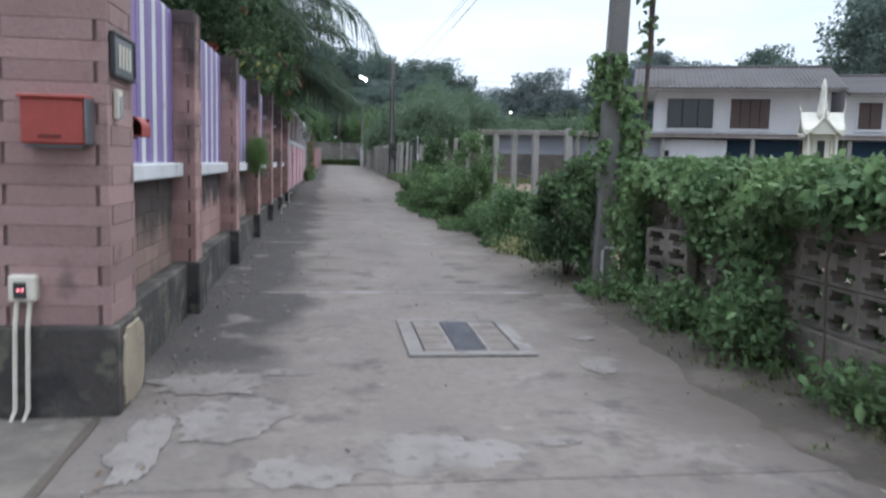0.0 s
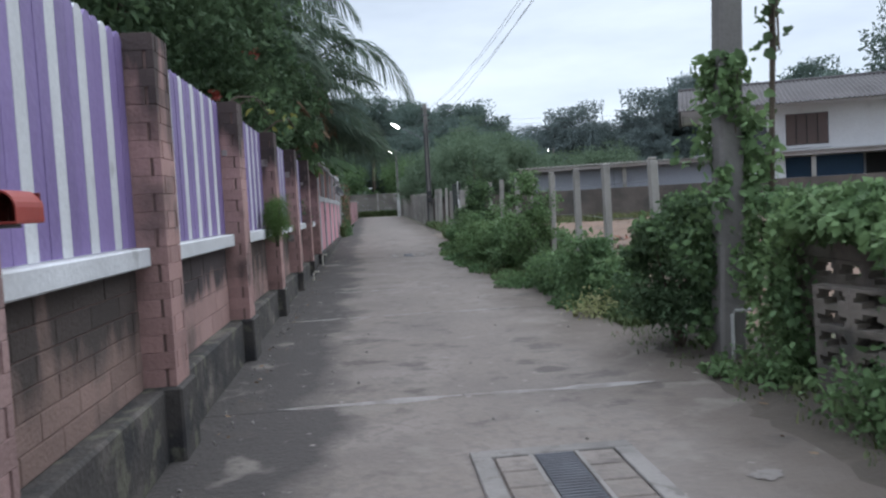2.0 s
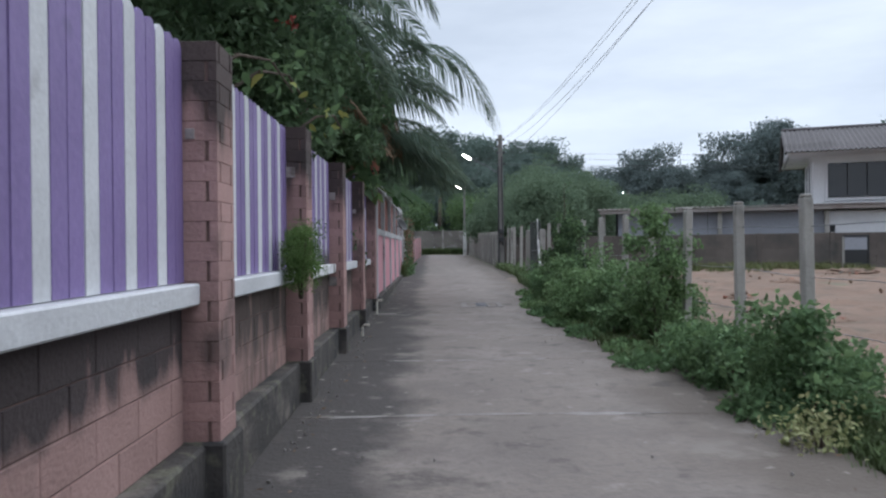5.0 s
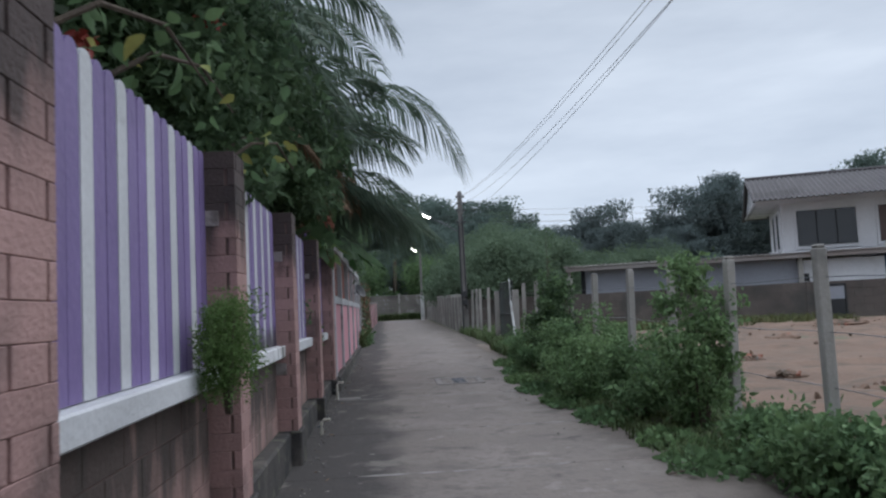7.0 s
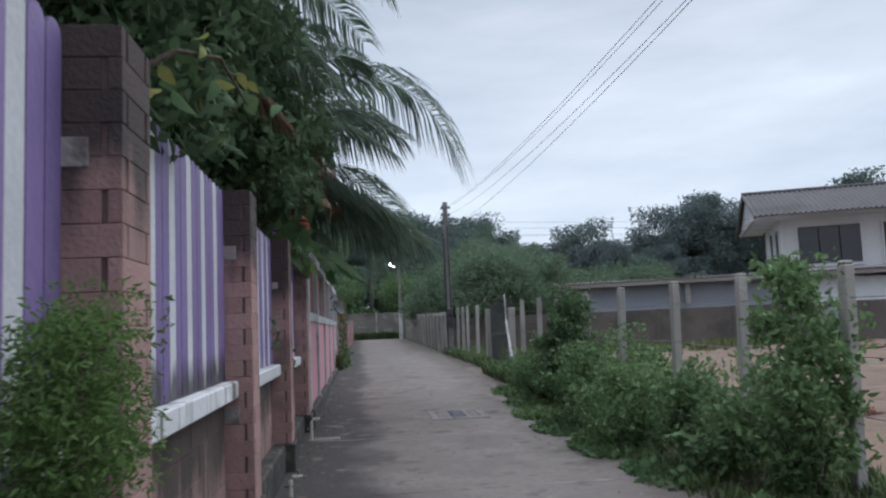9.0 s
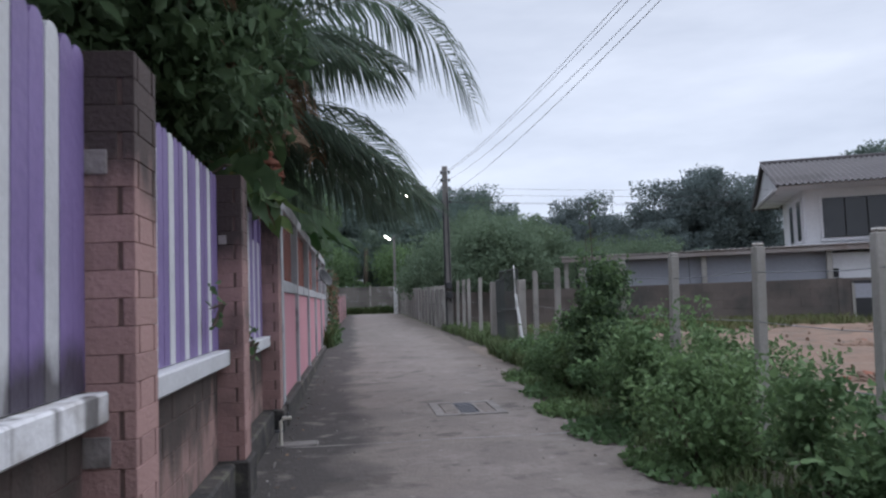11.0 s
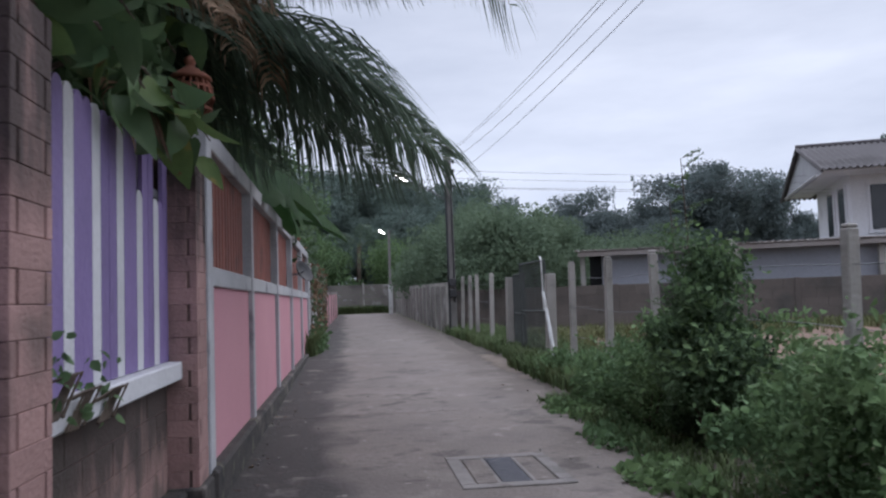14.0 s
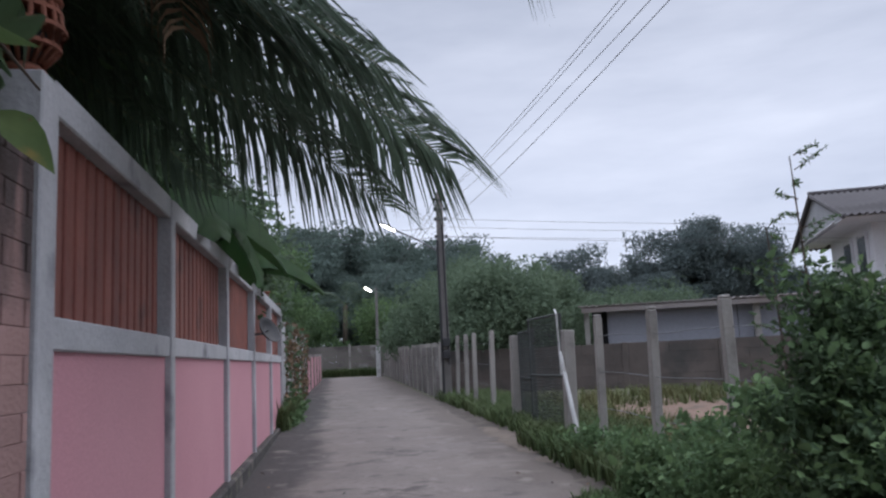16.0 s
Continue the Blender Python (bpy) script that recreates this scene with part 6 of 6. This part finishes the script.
# roadside shrubs
M = {"d": M_LEAF_DARK, "m": M_LEAF, "l": M_LEAF_LIGHT, "y": M_CREAM}
for i, (x, y, rx, ry, rz, n, sz, c, lab) in enumerate((
        (2.48, 8.0, 0.30, 0.45, 0.72, 13000, 0.043, "d", "dark bush at the foot of the utility pole"),
        (3.05, 8.4, 0.32, 0.5, 0.6, 5100, 0.044, "d", "dark bush behind the utility pole"),
        (2.32, 9.8, 0.20, 0.26, 0.10, 420, 0.040, "y", "low plant with pale yellow leaves at the lane edge"),
        (2.58, 10.5, 0.44, 0.62, 0.40, 5100, 0.048, "m", "low dark bush at the lane edge"),
        (2.5, 11.6, 0.40, 0.6, 0.24, 3740, 0.052, "m", "low weedy bush at the lane edge"),
        (2.65, 12.7, 0.40, 0.6, 0.20, 3060, 0.052, "m", "low weedy bush at the lane edge"),
        (2.62, 14.25, 0.34, 0.42, 0.80, 4600, 0.060, "l", "tall bush grown round a fence post"),
        (2.30, 15.2, 0.42, 0.6, 0.42, 3916, 0.052, "m", "leafy bush spreading into the lane"),
        (2.15, 16.6, 0.40, 0.6, 0.40, 4320, 0.050, "l", "leafy bush spreading into the lane"),
        (2.18, 18.0, 0.42, 0.7, 0.45, 5472, 0.045, "m", "leafy bush spreading into the lane"),
        (2.50, 20.0, 0.36, 0.46, 0.62, 9000, 0.046, "d", "tall dark bush by the fence"),
        (2.35, 20.9, 0.40, 0.6, 0.42, 4680, 0.042, "m", "leafy bush by the fence"),
        (2.60, 22.3, 0.40, 0.6, 0.36, 2692, 0.063, "m", "leafy bush by the fence"),
        (3.3, 16.0, 0.4, 0.8, 0.32, 2448, 0.059, "m", "weedy growth inside the lot"),
        (3.35, 20.2, 0.5, 1.0, 0.50, 2937, 0.059, "l", "weedy growth inside the lot"),
        (3.4, 22.8, 0.4, 0.8, 0.30, 2080, 0.059, "l", "weedy growth inside the lot"),
        (2.75, 24.5, 0.3, 0.6, 0.22, 1591, 0.059, "m", "weeds at the foot of the fence posts"),
        (2.95, 18.3, 0.42, 0.6, 0.48, 3024, 0.055, "l", "weedy bush grown through the fence wires"),
        (3.0, 21.3, 0.45, 0.6, 0.52, 3024, 0.055, "m", "weedy bush grown through the fence wires"),
        (2.62, 20.25, 0.24, 0.30, 0.90, 7000, 0.044, "d", "tall pointed dark bush by the fence"),
        (3.5, 18.2, 0.5, 0.7, 0.36, 2160, 0.055, "l", "weedy growth inside the lot"),
        (2.58, 4.6, 0.18, 0.36, 0.26, 1500, 0.050, "m", "light green weeds at the foot of the block wall"),
        (2.62, 3.5, 0.14, 0.3, 0.12, 500, 0.048, "m", "weeds at the foot of the block wall"),
        (2.60, 2.5, 0.16, 0.4, 0.12, 700, 0.045, "d", "dark weeds at the foot of the block wall"),
        (2.56, 5.5, 0.13, 0.3, 0.15, 1300, 0.045, "m", "weeds at the foot of the block wall"),
        (2.62, 6.7, 0.14, 0.3, 0.10, 595, 0.052, "l", "small weeds by the block panel"))):
    shrub("shrub", lab, x, y, (rx, ry, rz), 100 + i, n, sz, M[c], "roadside shrubs", 22, 0.11, 0.9, young=c in "dm")


def sapling(x, y, h, seed):
    """A thin upright stem with feathery side twigs."""
    r = random.Random(seed)
    t = thing("sapling", "tall thin sapling with feathery twigs above the bush", "sapling", pose(x, y, gz(y)))
    part("stem", tube(bmesh.new(), [(0, 0, -0.05), (0.03, 0, h * 0.5), (0.0, 0.02, h)], [0.014, 0.009, 0.003], 6), M_BARK, t)
    pts = []
    for k in range(16):
        z = h * (0.45 + 0.55 * k / 15)
        a = r.uniform(0, 6.28)
        ln = r.uniform(0.16, 0.30) * (1.15 - 0.5 * k / 15)
        tip = Vector((math.cos(a) * ln, math.sin(a) * ln, z + ln * r.uniform(0.1, 0.5)))
        part("twig", tube(bmesh.new(), [(0.01, 0, z), tip], [0.004, 0.0015], 4), M_BARK, t)
        s = np.linspace(0.2, 1, 12)
        pts.append(np.array([[0.01, 0, z]]) + s[:, None] * (np.array(tip) - np.array([0.01, 0, z])))
    ob = new("foliage", leaf_mesh("foliage", np.random.default_rng(seed), np.repeat(np.concatenate(pts), 3, axis=0), 0.026, M_LEAF, 0.36, 0.2))
    tagged(ob, kind="stuff")
    ob.parent = t


sapling(2.58, 20.45, 2.28, 140)
sapling(2.66, 20.9, 1.95, 143)


def leaf_spray():
    """Old large leaves on a branch that reaches out over the fence."""
    t = thing("leaf_branch", "branch of large yellowing leaves over the fence", "branch", pose(-1.5, 18.7, 2.3))
    part("branch", tube(bmesh.new(), [(-0.25, 0.3, -0.1), (0.2, -0.1, 0.18), (0.50, -0.40, 0.20), (0.66, -0.52, 0.12)], [0.014, 0.010, 0.007, 0.003], 6), M_BARK, t)
    g = np.random.default_rng(19)
    for p in ((0.30, -0.2, 0.19), (0.42, -0.34, 0.20), (0.52, -0.42, 0.19), (0.60, -0.48, 0.15), (0.66, -0.52, 0.12), (0.48, -0.36, 0.20), (0.20, -0.1, 0.18)):
        ob = new("leaf", broad_leaf_mesh("leaf", g, np.array([p]), 0.24, M_LEAF_OLD, 0.62, 0.7))
        ob.parent = t


leaf_spray()


def broad_branch(x, y, z, run, count, seed, old, size=0.25, leaves=None, label="branch of large dark drooping leaves over the pickets"):
    """A branch along the fence top with large drooping leaves, some of them yellowing."""
    g = np.random.default_rng(seed)
    t = thing("leaf_branch", label, "branch", pose(x, y, z), "broad-leaved branches")
    plain, aged = leaves or (M_BROAD, M_LEAF_OLD)
    path = [Vector((-0.35, -0.1, -0.15)), Vector((-0.05, run * 0.2, 0.12)), Vector((0.08, run * 0.6, 0.16)), Vector((0.16, run, 0.02))]
    part("branch", tube(bmesh.new(), path, [0.016, 0.012, 0.009, 0.004], 6), M_BARK, t)
    for k in range(count):
        f = 3 * (k + 0.5) / count
        a = path[int(f)].lerp(path[min(int(f) + 1, 3)], f - int(f))
        p = np.array(a) + g.normal(size=3) * np.array((0.09, 0.07, 0.07))
        ob = new("leaf", broad_leaf_mesh("leaf", g, p[None, :], size, aged if k % old == old - 1 else plain, 0.58, 1.0))
        ob.parent = t


broad_branch(-1.12, 16.75, 2.36, 0.9, 26, 201, 9)
broad_branch(-1.14, 17.5, 2.42, 0.9, 26, 202, 8)
broad_branch(-1.10, 18.1, 2.44, 1.0, 26, 203, 6)
broad_branch(-1.22, 17.1, 2.72, 1.1, 26, 204, 8)
broad_branch(-1.25, 18.0, 2.90, 0.9, 24, 205, 5)
broad_branch(-0.98, 12.0, 2.42, 0.5, 20, 206, 3, 0.11, (M_LEAF, M_LEAF_YELLOW), "twig with yellowing leaves reaching over the pickets")
broad_branch(-1.15, 12.7, 2.62, 0.6, 22, 207, 4, 0.12, (M_LEAF, M_LEAF_YELLOW), "twig with yellowing leaves reaching over the pickets")
broad_branch(-1.10, 9.6, 2.40, 0.8, 30, 208, 9, 0.09, (M_LEAF, M_LEAF_YELLOW), "small-leaved twig hanging over the picket tops")
broad_branch(-1.12, 10.3, 2.46, 0.8, 30, 209, 11, 0.09, (M_LEAF, M_LEAF_YELLOW), "small-leaved twig hanging over the picket tops")


def runner(x, y, w, l, n, seed, material, label):
    """Low creeper leaves spreading flat over the edge of the lane."""
    g = np.random.default_rng(seed)
    t = thing("ground_creeper", label, "creeper", pose(x, y, gz(y)), "lane-edge creepers")
    for k in range(4):
        a = float(g.uniform(0, 6.28))
        part("stem", tube(bmesh.new(), [(0.2 * w, 0, 0.01), (w * 0.5 * math.cos(a), l * 0.5 * math.sin(a), 0.03), (w * math.cos(a), l * math.sin(a), 0.012)], 0.004, 5), M_BARK, t)
    r, a = np.sqrt(g.random(n)), g.uniform(0, 6.28, n)
    p = np.c_[w * r * np.cos(a), l * r * np.sin(a), 0.012 + 0.09 * (1 - r ** 2) * g.random(n)]
    ob = new("foliage", leaf_mesh("foliage", g, p, 0.062, material, 0.8, -0.15))
    tagged(ob, kind="stuff")
    ob.parent = t


for k, (x, y, w, l, n) in enumerate(((2.1, 12.9, 0.30, 0.55, 420), (2.15, 13.8, 0.26, 0.5, 420), (1.98, 15.3, 0.25, 0.6, 420), (1.90, 16.6, 0.30, 0.6, 520), (1.86, 18.0, 0.30, 0.6, 520),
                                      (1.86, 19.3, 0.28, 0.55, 520), (2.02, 20.6, 0.30, 0.6, 460), (2.12, 22.2, 0.30, 0.7, 460), (2.3, 10.6, 0.22, 0.4, 260), (2.42, 7.0, 0.14, 0.3, 90))):
    runner(x, y, w, l, n, 230 + k, M_LEAF_LIGHT if k % 2 else M_LEAF, "low leafy creeper spreading onto the lane edge")
limb = thing("fallen_branch", "fallen leafy twig lying on the lane edge", "branch", pose(2.0, 12.75, gz(12.75), 0, 0, 25))
part("twig", tube(bmesh.new(), [(-0.28, 0.06, 0.012), (-0.05, 0.0, 0.03), (0.18, -0.04, 0.018), (0.36, -0.02, 0.01)], [0.007, 0.006, 0.004, 0.002], 5), M_BARK, limb)
g = np.random.default_rng(251)
p = np.c_[np.linspace(-0.25, 0.36, 60), g.normal(size=60) * 0.04, 0.014 + 0.03 * g.random(60)]
tagged(new("foliage", leaf_mesh("foliage", g, p, 0.055, M_LEAF_DARK, 0.5, 0.0)), kind="stuff").parent = limb
shrub("fern_clump", "bright green fern clump growing out of the fence wall", -0.98, 10.88, (0.12, 0.20, 0.26), 141, 10000, 0.019, M_FERN, lift=4.5, count=44, spread=0.06, category="fern", stems=5, aspect=0.3, root=0.85)

rng = np.random.default_rng(77)


def verge(n, x0, x1, y0, y1):
    x, y = rng.uniform(x0, x1, n), rng.uniform(y0, y1, n)
    return np.c_[x, y, [gz(q) - 0.02 for q in y]]


g = np.concatenate((verge(1500, 2.4, 3.3, 9.0, 13), verge(3000, 1.95, 3.4, 13, 23), verge(160, 2.5, 2.8, 1.5, 8)))
tufts("verge_grass", "rough green grass along the lane edge", rng, g, 0.13, M_GRASS)
g = np.concatenate((verge(1500, 2.4, 3.3, 22, 27), verge(2200, 2.6, 4.0, 26, 37)))
tufts("post_grass", "uncut green grass round the far fence posts", rng, g, 0.30, M_GRASS, 8, 0.010)
g = np.concatenate((verge(700, -1.6, 2.2, 60.4, 61.2), verge(120, -1.0, -0.85, 30.5, 34)))
tufts("tall_grass", "tall uncut grass at the foot of the walls", rng, g, 0.5, M_GRASS, 8, 0.014)

g = np.concatenate((verge(900, 3.6, 15, 31.0, 35.5), verge(500, 3.2, 5.0, 22, 31)))
tufts("dry_grass", "drab yellowing grass at the back of the lot", rng, g, 0.28, M_STRAW, 8, 0.010)
g = np.concatenate((verge(420, 2.38, 2.8, 1.5, 10), verge(40, 2.15, 2.4, 1.5, 10)))
tufts("edge_weeds", "sparse low weeds at the edges of the lane", rng, g, 0.07, M_GRASS, 6, 0.005)
g = np.concatenate((verge(260, 2.45, 2.82, 0.5, 7.0), verge(60, 2.3, 2.5, 1.0, 7.0)))
tufts("straw", "dry straw and dead stalks at the foot of the block wall", rng, g, 0.10, M_STRAW, 6, 0.005)


# ---- small things on and by the west fence ----
def letter_box():
    t = thing("letter_box", "red metal letter box on the gate pillar", "letter box", pose(-1.205, 3.79, 1.31))
    part("body", rbox(-0.135, 0.135, -0.10, -0.002, 0, 0.20, 0.008), M_RED, t)
    part("lid", rbox(-0.145, 0.145, -0.115, -0.002, 0.198, 0.215, 0.005), M_RED, t)
    part("slot", rbox(-0.06, 0.035, -0.104, -0.098, 0.028, 0.042, 0.001), M_RED_SHADED, t)
    part("rim", rbox(0.135, 0.147, -0.112, -0.002, 0.0, 0.205, 0.003), M_STEEL, t, "bare metal rim")
    part("bracket", rbox(-0.12, 0.12, -0.08, -0.002, -0.015, 0.0, 0.002), M_STEEL, t)


letter_box()


def newspaper_tube():
    t = thing("newspaper_tube", "short red plastic newspaper tube beside the pillar", "letter box", pose(-1.02, 4.38, 1.42))
    bm = bmesh.new()
    prof = [(-0.055, -0.045)] + [(-0.055 * math.cos(math.pi * k / 10), -0.005 + 0.055 * math.sin(math.pi * k / 10)) for k in range(11)] + [(0.055, -0.045)]
    rings = [[[bm.verts.new((f * x, y, f * (z + 0.045) - 0.045)) for x, z in prof] for y in (-0.09, 0.11)] for f in (1.0, 0.93)]
    for o, flip in zip(rings, (False, True)):
        for k in range(len(prof) - 1):
            q = (o[0][k], o[0][k + 1], o[1][k + 1], o[1][k])
            bm.faces.new(q[::-1] if flip else q)
    for e in (0, 1):
        for k in range(len(prof) - 1):
            bm.faces.new((rings[0][e][k], rings[0][e][k + 1], rings[1][e][k + 1], rings[1][e][k]))
    part("hood", bm, M_RED, t, "red arched hood")
    part("floor", rbox(-0.055, 0.055, -0.09, 0.11, -0.053, -0.045, 0.002), M_RED, t)
    part("back", rbox(-0.05, 0.05, 0.10, 0.108, -0.045, 0.042, 0.002), M_RED_SHADED, t)
    part("bracket", rbox(-0.05, -0.01, -0.20, 0.10, -0.065, -0.052, 0.003), M_STEEL, t)


newspaper_tube()
plate = thing("number_plate", "dark framed plate with cream figures on the gate pillar", "sign", pose(-1.0, 4.02, 1.73))
part("backing", rbox(0.002, 0.020, -0.185, 0.185, -0.088, 0.088, 0.004), M_PLATE, plate)
for e in ((-0.195, 0.195, 0.084, 0.100), (-0.195, 0.195, -0.104, -0.084), (-0.197, -0.181, -0.084, 0.084), (0.181, 0.197, -0.084, 0.084)):
    part("frame_bar", rbox(0.002, 0.028, *e, 0.004), M_BLACK, plate)
for k in range(4):
    part("figure_bar", rbox(0.020, 0.024, -0.105 + 0.062 * k, -0.068 + 0.062 * k, -0.058, 0.052, 0.002), M_PVC, plate)
bell = thing("bell_box", "small yellowed door bell box", "bell", pose(-1.0, 3.905, 1.43))
part("body", rbox(0.002, 0.03, -0.035, 0.035, 0, 0.14, 0.006), M_PVC, bell)
part("cover", rbox(0.03, 0.036, -0.028, 0.028, 0.01, 0.11, 0.003), M_GLASSY, bell)
sock = thing("socket_box", "cream weatherproof socket box with two conduits", "socket", pose(-1.37, 3.79, 0.60))
part("body", rbox(-0.06, 0.06, -0.055, -0.002, 0, 0.12, 0.008), M_PVC, sock)
part("window", rbox(-0.035, 0.02, -0.061, -0.054, 0.015, 0.09, 0.003), M_BLACK, sock)
part("pilot_light", rbox(-0.018, -0.008, -0.064, -0.060, 0.05, 0.06, 0.001), glow("pilot_glow", (1, 0.05, 0.08), 1.5), sock)
part("pilot_light", rbox(0.0, 0.010, -0.064, -0.060, 0.05, 0.06, 0.001), glow("pilot_glow", (1, 0.05, 0.08), 1.5), sock)
for x in (-0.03, 0.025):
    part("conduit", tube(bmesh.new(), [(x, -0.03, 0.0), (x - 0.005, -0.05, -0.12), (x - 0.015, -0.052, -0.50), (x - 0.03, -0.09, -0.56)], 0.011, 6), M_PVC, sock)

for y, z, s in ((11.31, 1.97, 0.042), (13.90, 1.95, 0.042), (13.90, 1.0, 0.05), (16.45, 1.9, 0.03), (8.72, 1.9, 0.025)):
    t = part("plaster_patch", rbox(-0.9 * s, 0.9 * s, -0.008, -0.002, -s, s, 0.003), M_PATCH, m=pose(-1.125, y, z))
    tagged(t, "pale square plaster patch on the pillar", "plaster patch", "plaster patches")


def wall_pipe(x, y, h):
    t = thing("drain_pipe", "grey plastic pipe stub with an elbow at the fence foot", "pipe", pose(x, y, gz(y)), "pipe stubs")
    part("pipe", tube(bmesh.new(), [(0, 0, -0.02), (0, 0, h), (0.02, 0, h + 0.03), (0.09, 0, h + 0.03)], 0.016, 7), M_PVC, t)
    part("tap", tube(bmesh.new(), [(0.06, 0, h + 0.03), (0.06, 0, h + 0.08)], 0.010, 6), M_STEEL, t)
    part("clip", rbox(-0.05, 0.02, -0.012, 0.012, h * 0.6, h * 0.6 + 0.02, 0.003), M_STEEL, t)


wall_pipe(-0.93, 18.15, 0.22)
wall_pipe(-0.93, 15.4, 0.12)
kerb = tagged(part("cement_step", rbox(-0.98, -0.62, 18.12, 18.34, gz(18) - 0.02, gz(18) + 0.022, 0.01), M_CEMENT), "small pale cement step at the fence foot", "step")

dish = thing("satellite_dish", "dark satellite dish bolted to the wall post", "satellite dish", pose(-0.97, 26.63, 1.99))
part("bowl", lathe(bmesh.new(), [(0.02, -0.05), (0.08, -0.045), (0.15, -0.02), (0.185, 0.015), (0.18, 0.02), (0.14, -0.008), (0.07, -0.03), (0.015, -0.035)], 20), M_BLACK, dish, m=pose(0.16, 0, 0, 62, 0, 58), smooth=True)
part("arm", tube(bmesh.new(), [(-0.02, 0, -0.05), (0.08, 0, -0.04), (0.15, 0, 0)], 0.014, 6), M_STEEL, dish)
for k, y in enumerate((26.6, 29.25, 31.75)):
    t = thing("flower_pot", "small clay flower pot standing on the wall post", "flower pot", pose(-1.08, y, 2.60), "wall pots")
    part("pot", lathe(bmesh.new(), [(0.05, 0.002), (0.07, 0.10), (0.085, 0.105), (0.085, 0.125), (0.07, 0.125), (0.06, 0.10)], 12), M_CLAY, t, smooth=True)
    part("earth", lathe(bmesh.new(), [(0.062, 0.08), (0.062, 0.105)], 10), M_SOIL, t)

# dry creepers on the old wall
rng = np.random.default_rng(61)
n = 1500
y = 31.8 + 11.0 * rng.random(n) ** 1.3
pts = np.c_[-0.93 + np.abs(rng.normal(size=n)) * 0.03, y, SLOPE * y + rng.uniform(0.05, 2.0, n)]
keep = np.array([noise.noise((q[1] * 1.6, q[2] * 0.7, 5)) > 0.02 for q in pts])
vine("dry brown and green creeper hanging on the old wall", pts[keep], 0.09, M_DEADPALM, (0.3, -0.3, -0.4), 62)
vine("dark green creeper on the old wall", pts[~keep][::3], 0.10, M_LEAF_DARK, (0.3, -0.3, -0.4), 63)
n = 1500
pts = np.c_[-0.95 + np.abs(rng.normal(size=n)) * 0.10, rng.uniform(31, 36, n), 0.42 + np.abs(rng.normal(size=n)) * 0.18]
vine("weeds at the foot of the old wall", pts, 0.09, M_LEAF, (0.3, -0.2, 0.2), 64, "weeds")
# sprigs of creeper over the last picket screen
for y, z in ((16.95, 1.42), (17.2, 1.35), (17.5, 1.3), (15.9, 1.62)):
    k = 16
    pts = np.c_[-1.08 + rng.normal(size=k) * 0.02, y + rng.normal(size=k) * 0.05, z - 0.28 * rng.random(k)]
    vine("thin sprig of creeper hanging on the picket screen", pts, 0.042, M_LEAF, (0.2, -0.2, -0.3), 65, "creeper_sprig")

# pebbles, leaf litter and the sand spill
rng = np.random.default_rng(71)
bm = bmesh.new()
for k in range(240):
    y = rng.uniform(2.5, 24)
    x = -0.93 + abs(rng.normal()) * 0.10 if k % 3 else rng.uniform(-0.8, 2.2)
    s = rng.uniform(0.005, 0.016)
    bmesh.ops.create_icosphere(bm, subdivisions=1, radius=s, matrix=pose(x, y, gz(y) + 0.006, *rng.uniform(0, 90, 3)) @ Matrix.Diagonal((1.3, 1, 0.6, 1)))
tagged(part("gravel", bm, M_CEMENT), "loose pale grit along the lane", "gravel", kind="stuff")
n = 170
yy = rng.uniform(2.5, 26, n)
xx = np.where(rng.random(n) < 0.6, 2.25 + rng.normal(size=n) * 0.18, -0.9 + np.abs(rng.normal(size=n)) * 0.1)
lit = leaf_mesh("leaf_litter", rng, np.c_[xx, yy, SLOPE * yy + 0.012], 0.05, M_DEADPALM, 0.5, 0.0, None, 0.05)
for v in lit.vertices:
    v.co.z = SLOPE * v.co.y + 0.012 + 0.25 * (v.co.z - SLOPE * v.co.y - 0.012)
tagged(new("leaf_litter", lit), "dry fallen leaves at the lane edges", "leaf litter", kind="stuff")


def sand_spill(y0, y1, x0, x1):
    bm = bmesh.new()
    n = 90
    rows = []
    for i in range(n + 1):
        s = i / n
        y = y0 + (y1 - y0) * s
        w = (x1 - x0) * math.sin(math.pi * s) ** 0.5 * (0.75 + 0.5 * noise.noise((y * 2, 3, 1)) + 0.3 * noise.noise((y * 7, 3, 1))) + 0.01
        rows.append([bm.verts.new((x1 - w * k, y, gz(y) + 0.005 + 0.03 * (1 - k) * math.sin(math.pi * s))) for k in (0, 0.33, 0.66, 1.0)])
    for a, b in zip(rows, rows[1:]):
        for k in range(3):
            bm.faces.new((a[k], a[k + 1], b[k + 1], b[k]))
    return bm


tagged(part("sand_spill", sand_spill(23.6, 31.0, 2.05, 2.75), M_SAND), "pale sandy earth washed over the lane edge", "sand", kind="structure")


def verge_strip():
    bm = bmesh.new()
    rows = []
    n = 420
    for i in range(n + 1):
        y = -6.0 + 43.0 * i / n
        a = road_edge(y) - 0.02 - 0.16 * abs(noise.noise((y * 1.1, 2, 8))) - 0.14 * abs(noise.noise((y * 3.7, 5, 8))) - 0.07 * noise.noise((y * 13.0, 5, 8))
        lump = 0.02 * noise.noise((y * 3, 1, 1))
        rows.append([bm.verts.new((x, y, gz(y) + z)) for x, z in ((a, -0.003), (a + 0.14, 0.008), (a + 0.34, 0.03 + lump), (2.95, 0.02 + lump), (3.3, -0.028))])
    for a, b in zip(rows, rows[1:]):
        for k in range(4):
            bm.faces.new((a[k], a[k + 1], b[k + 1], b[k]))
    return bm


tagged(part("dirt_verge", verge_strip(), M_DIRT), "dusty dark earth at the lane edge", "earth", kind="structure")
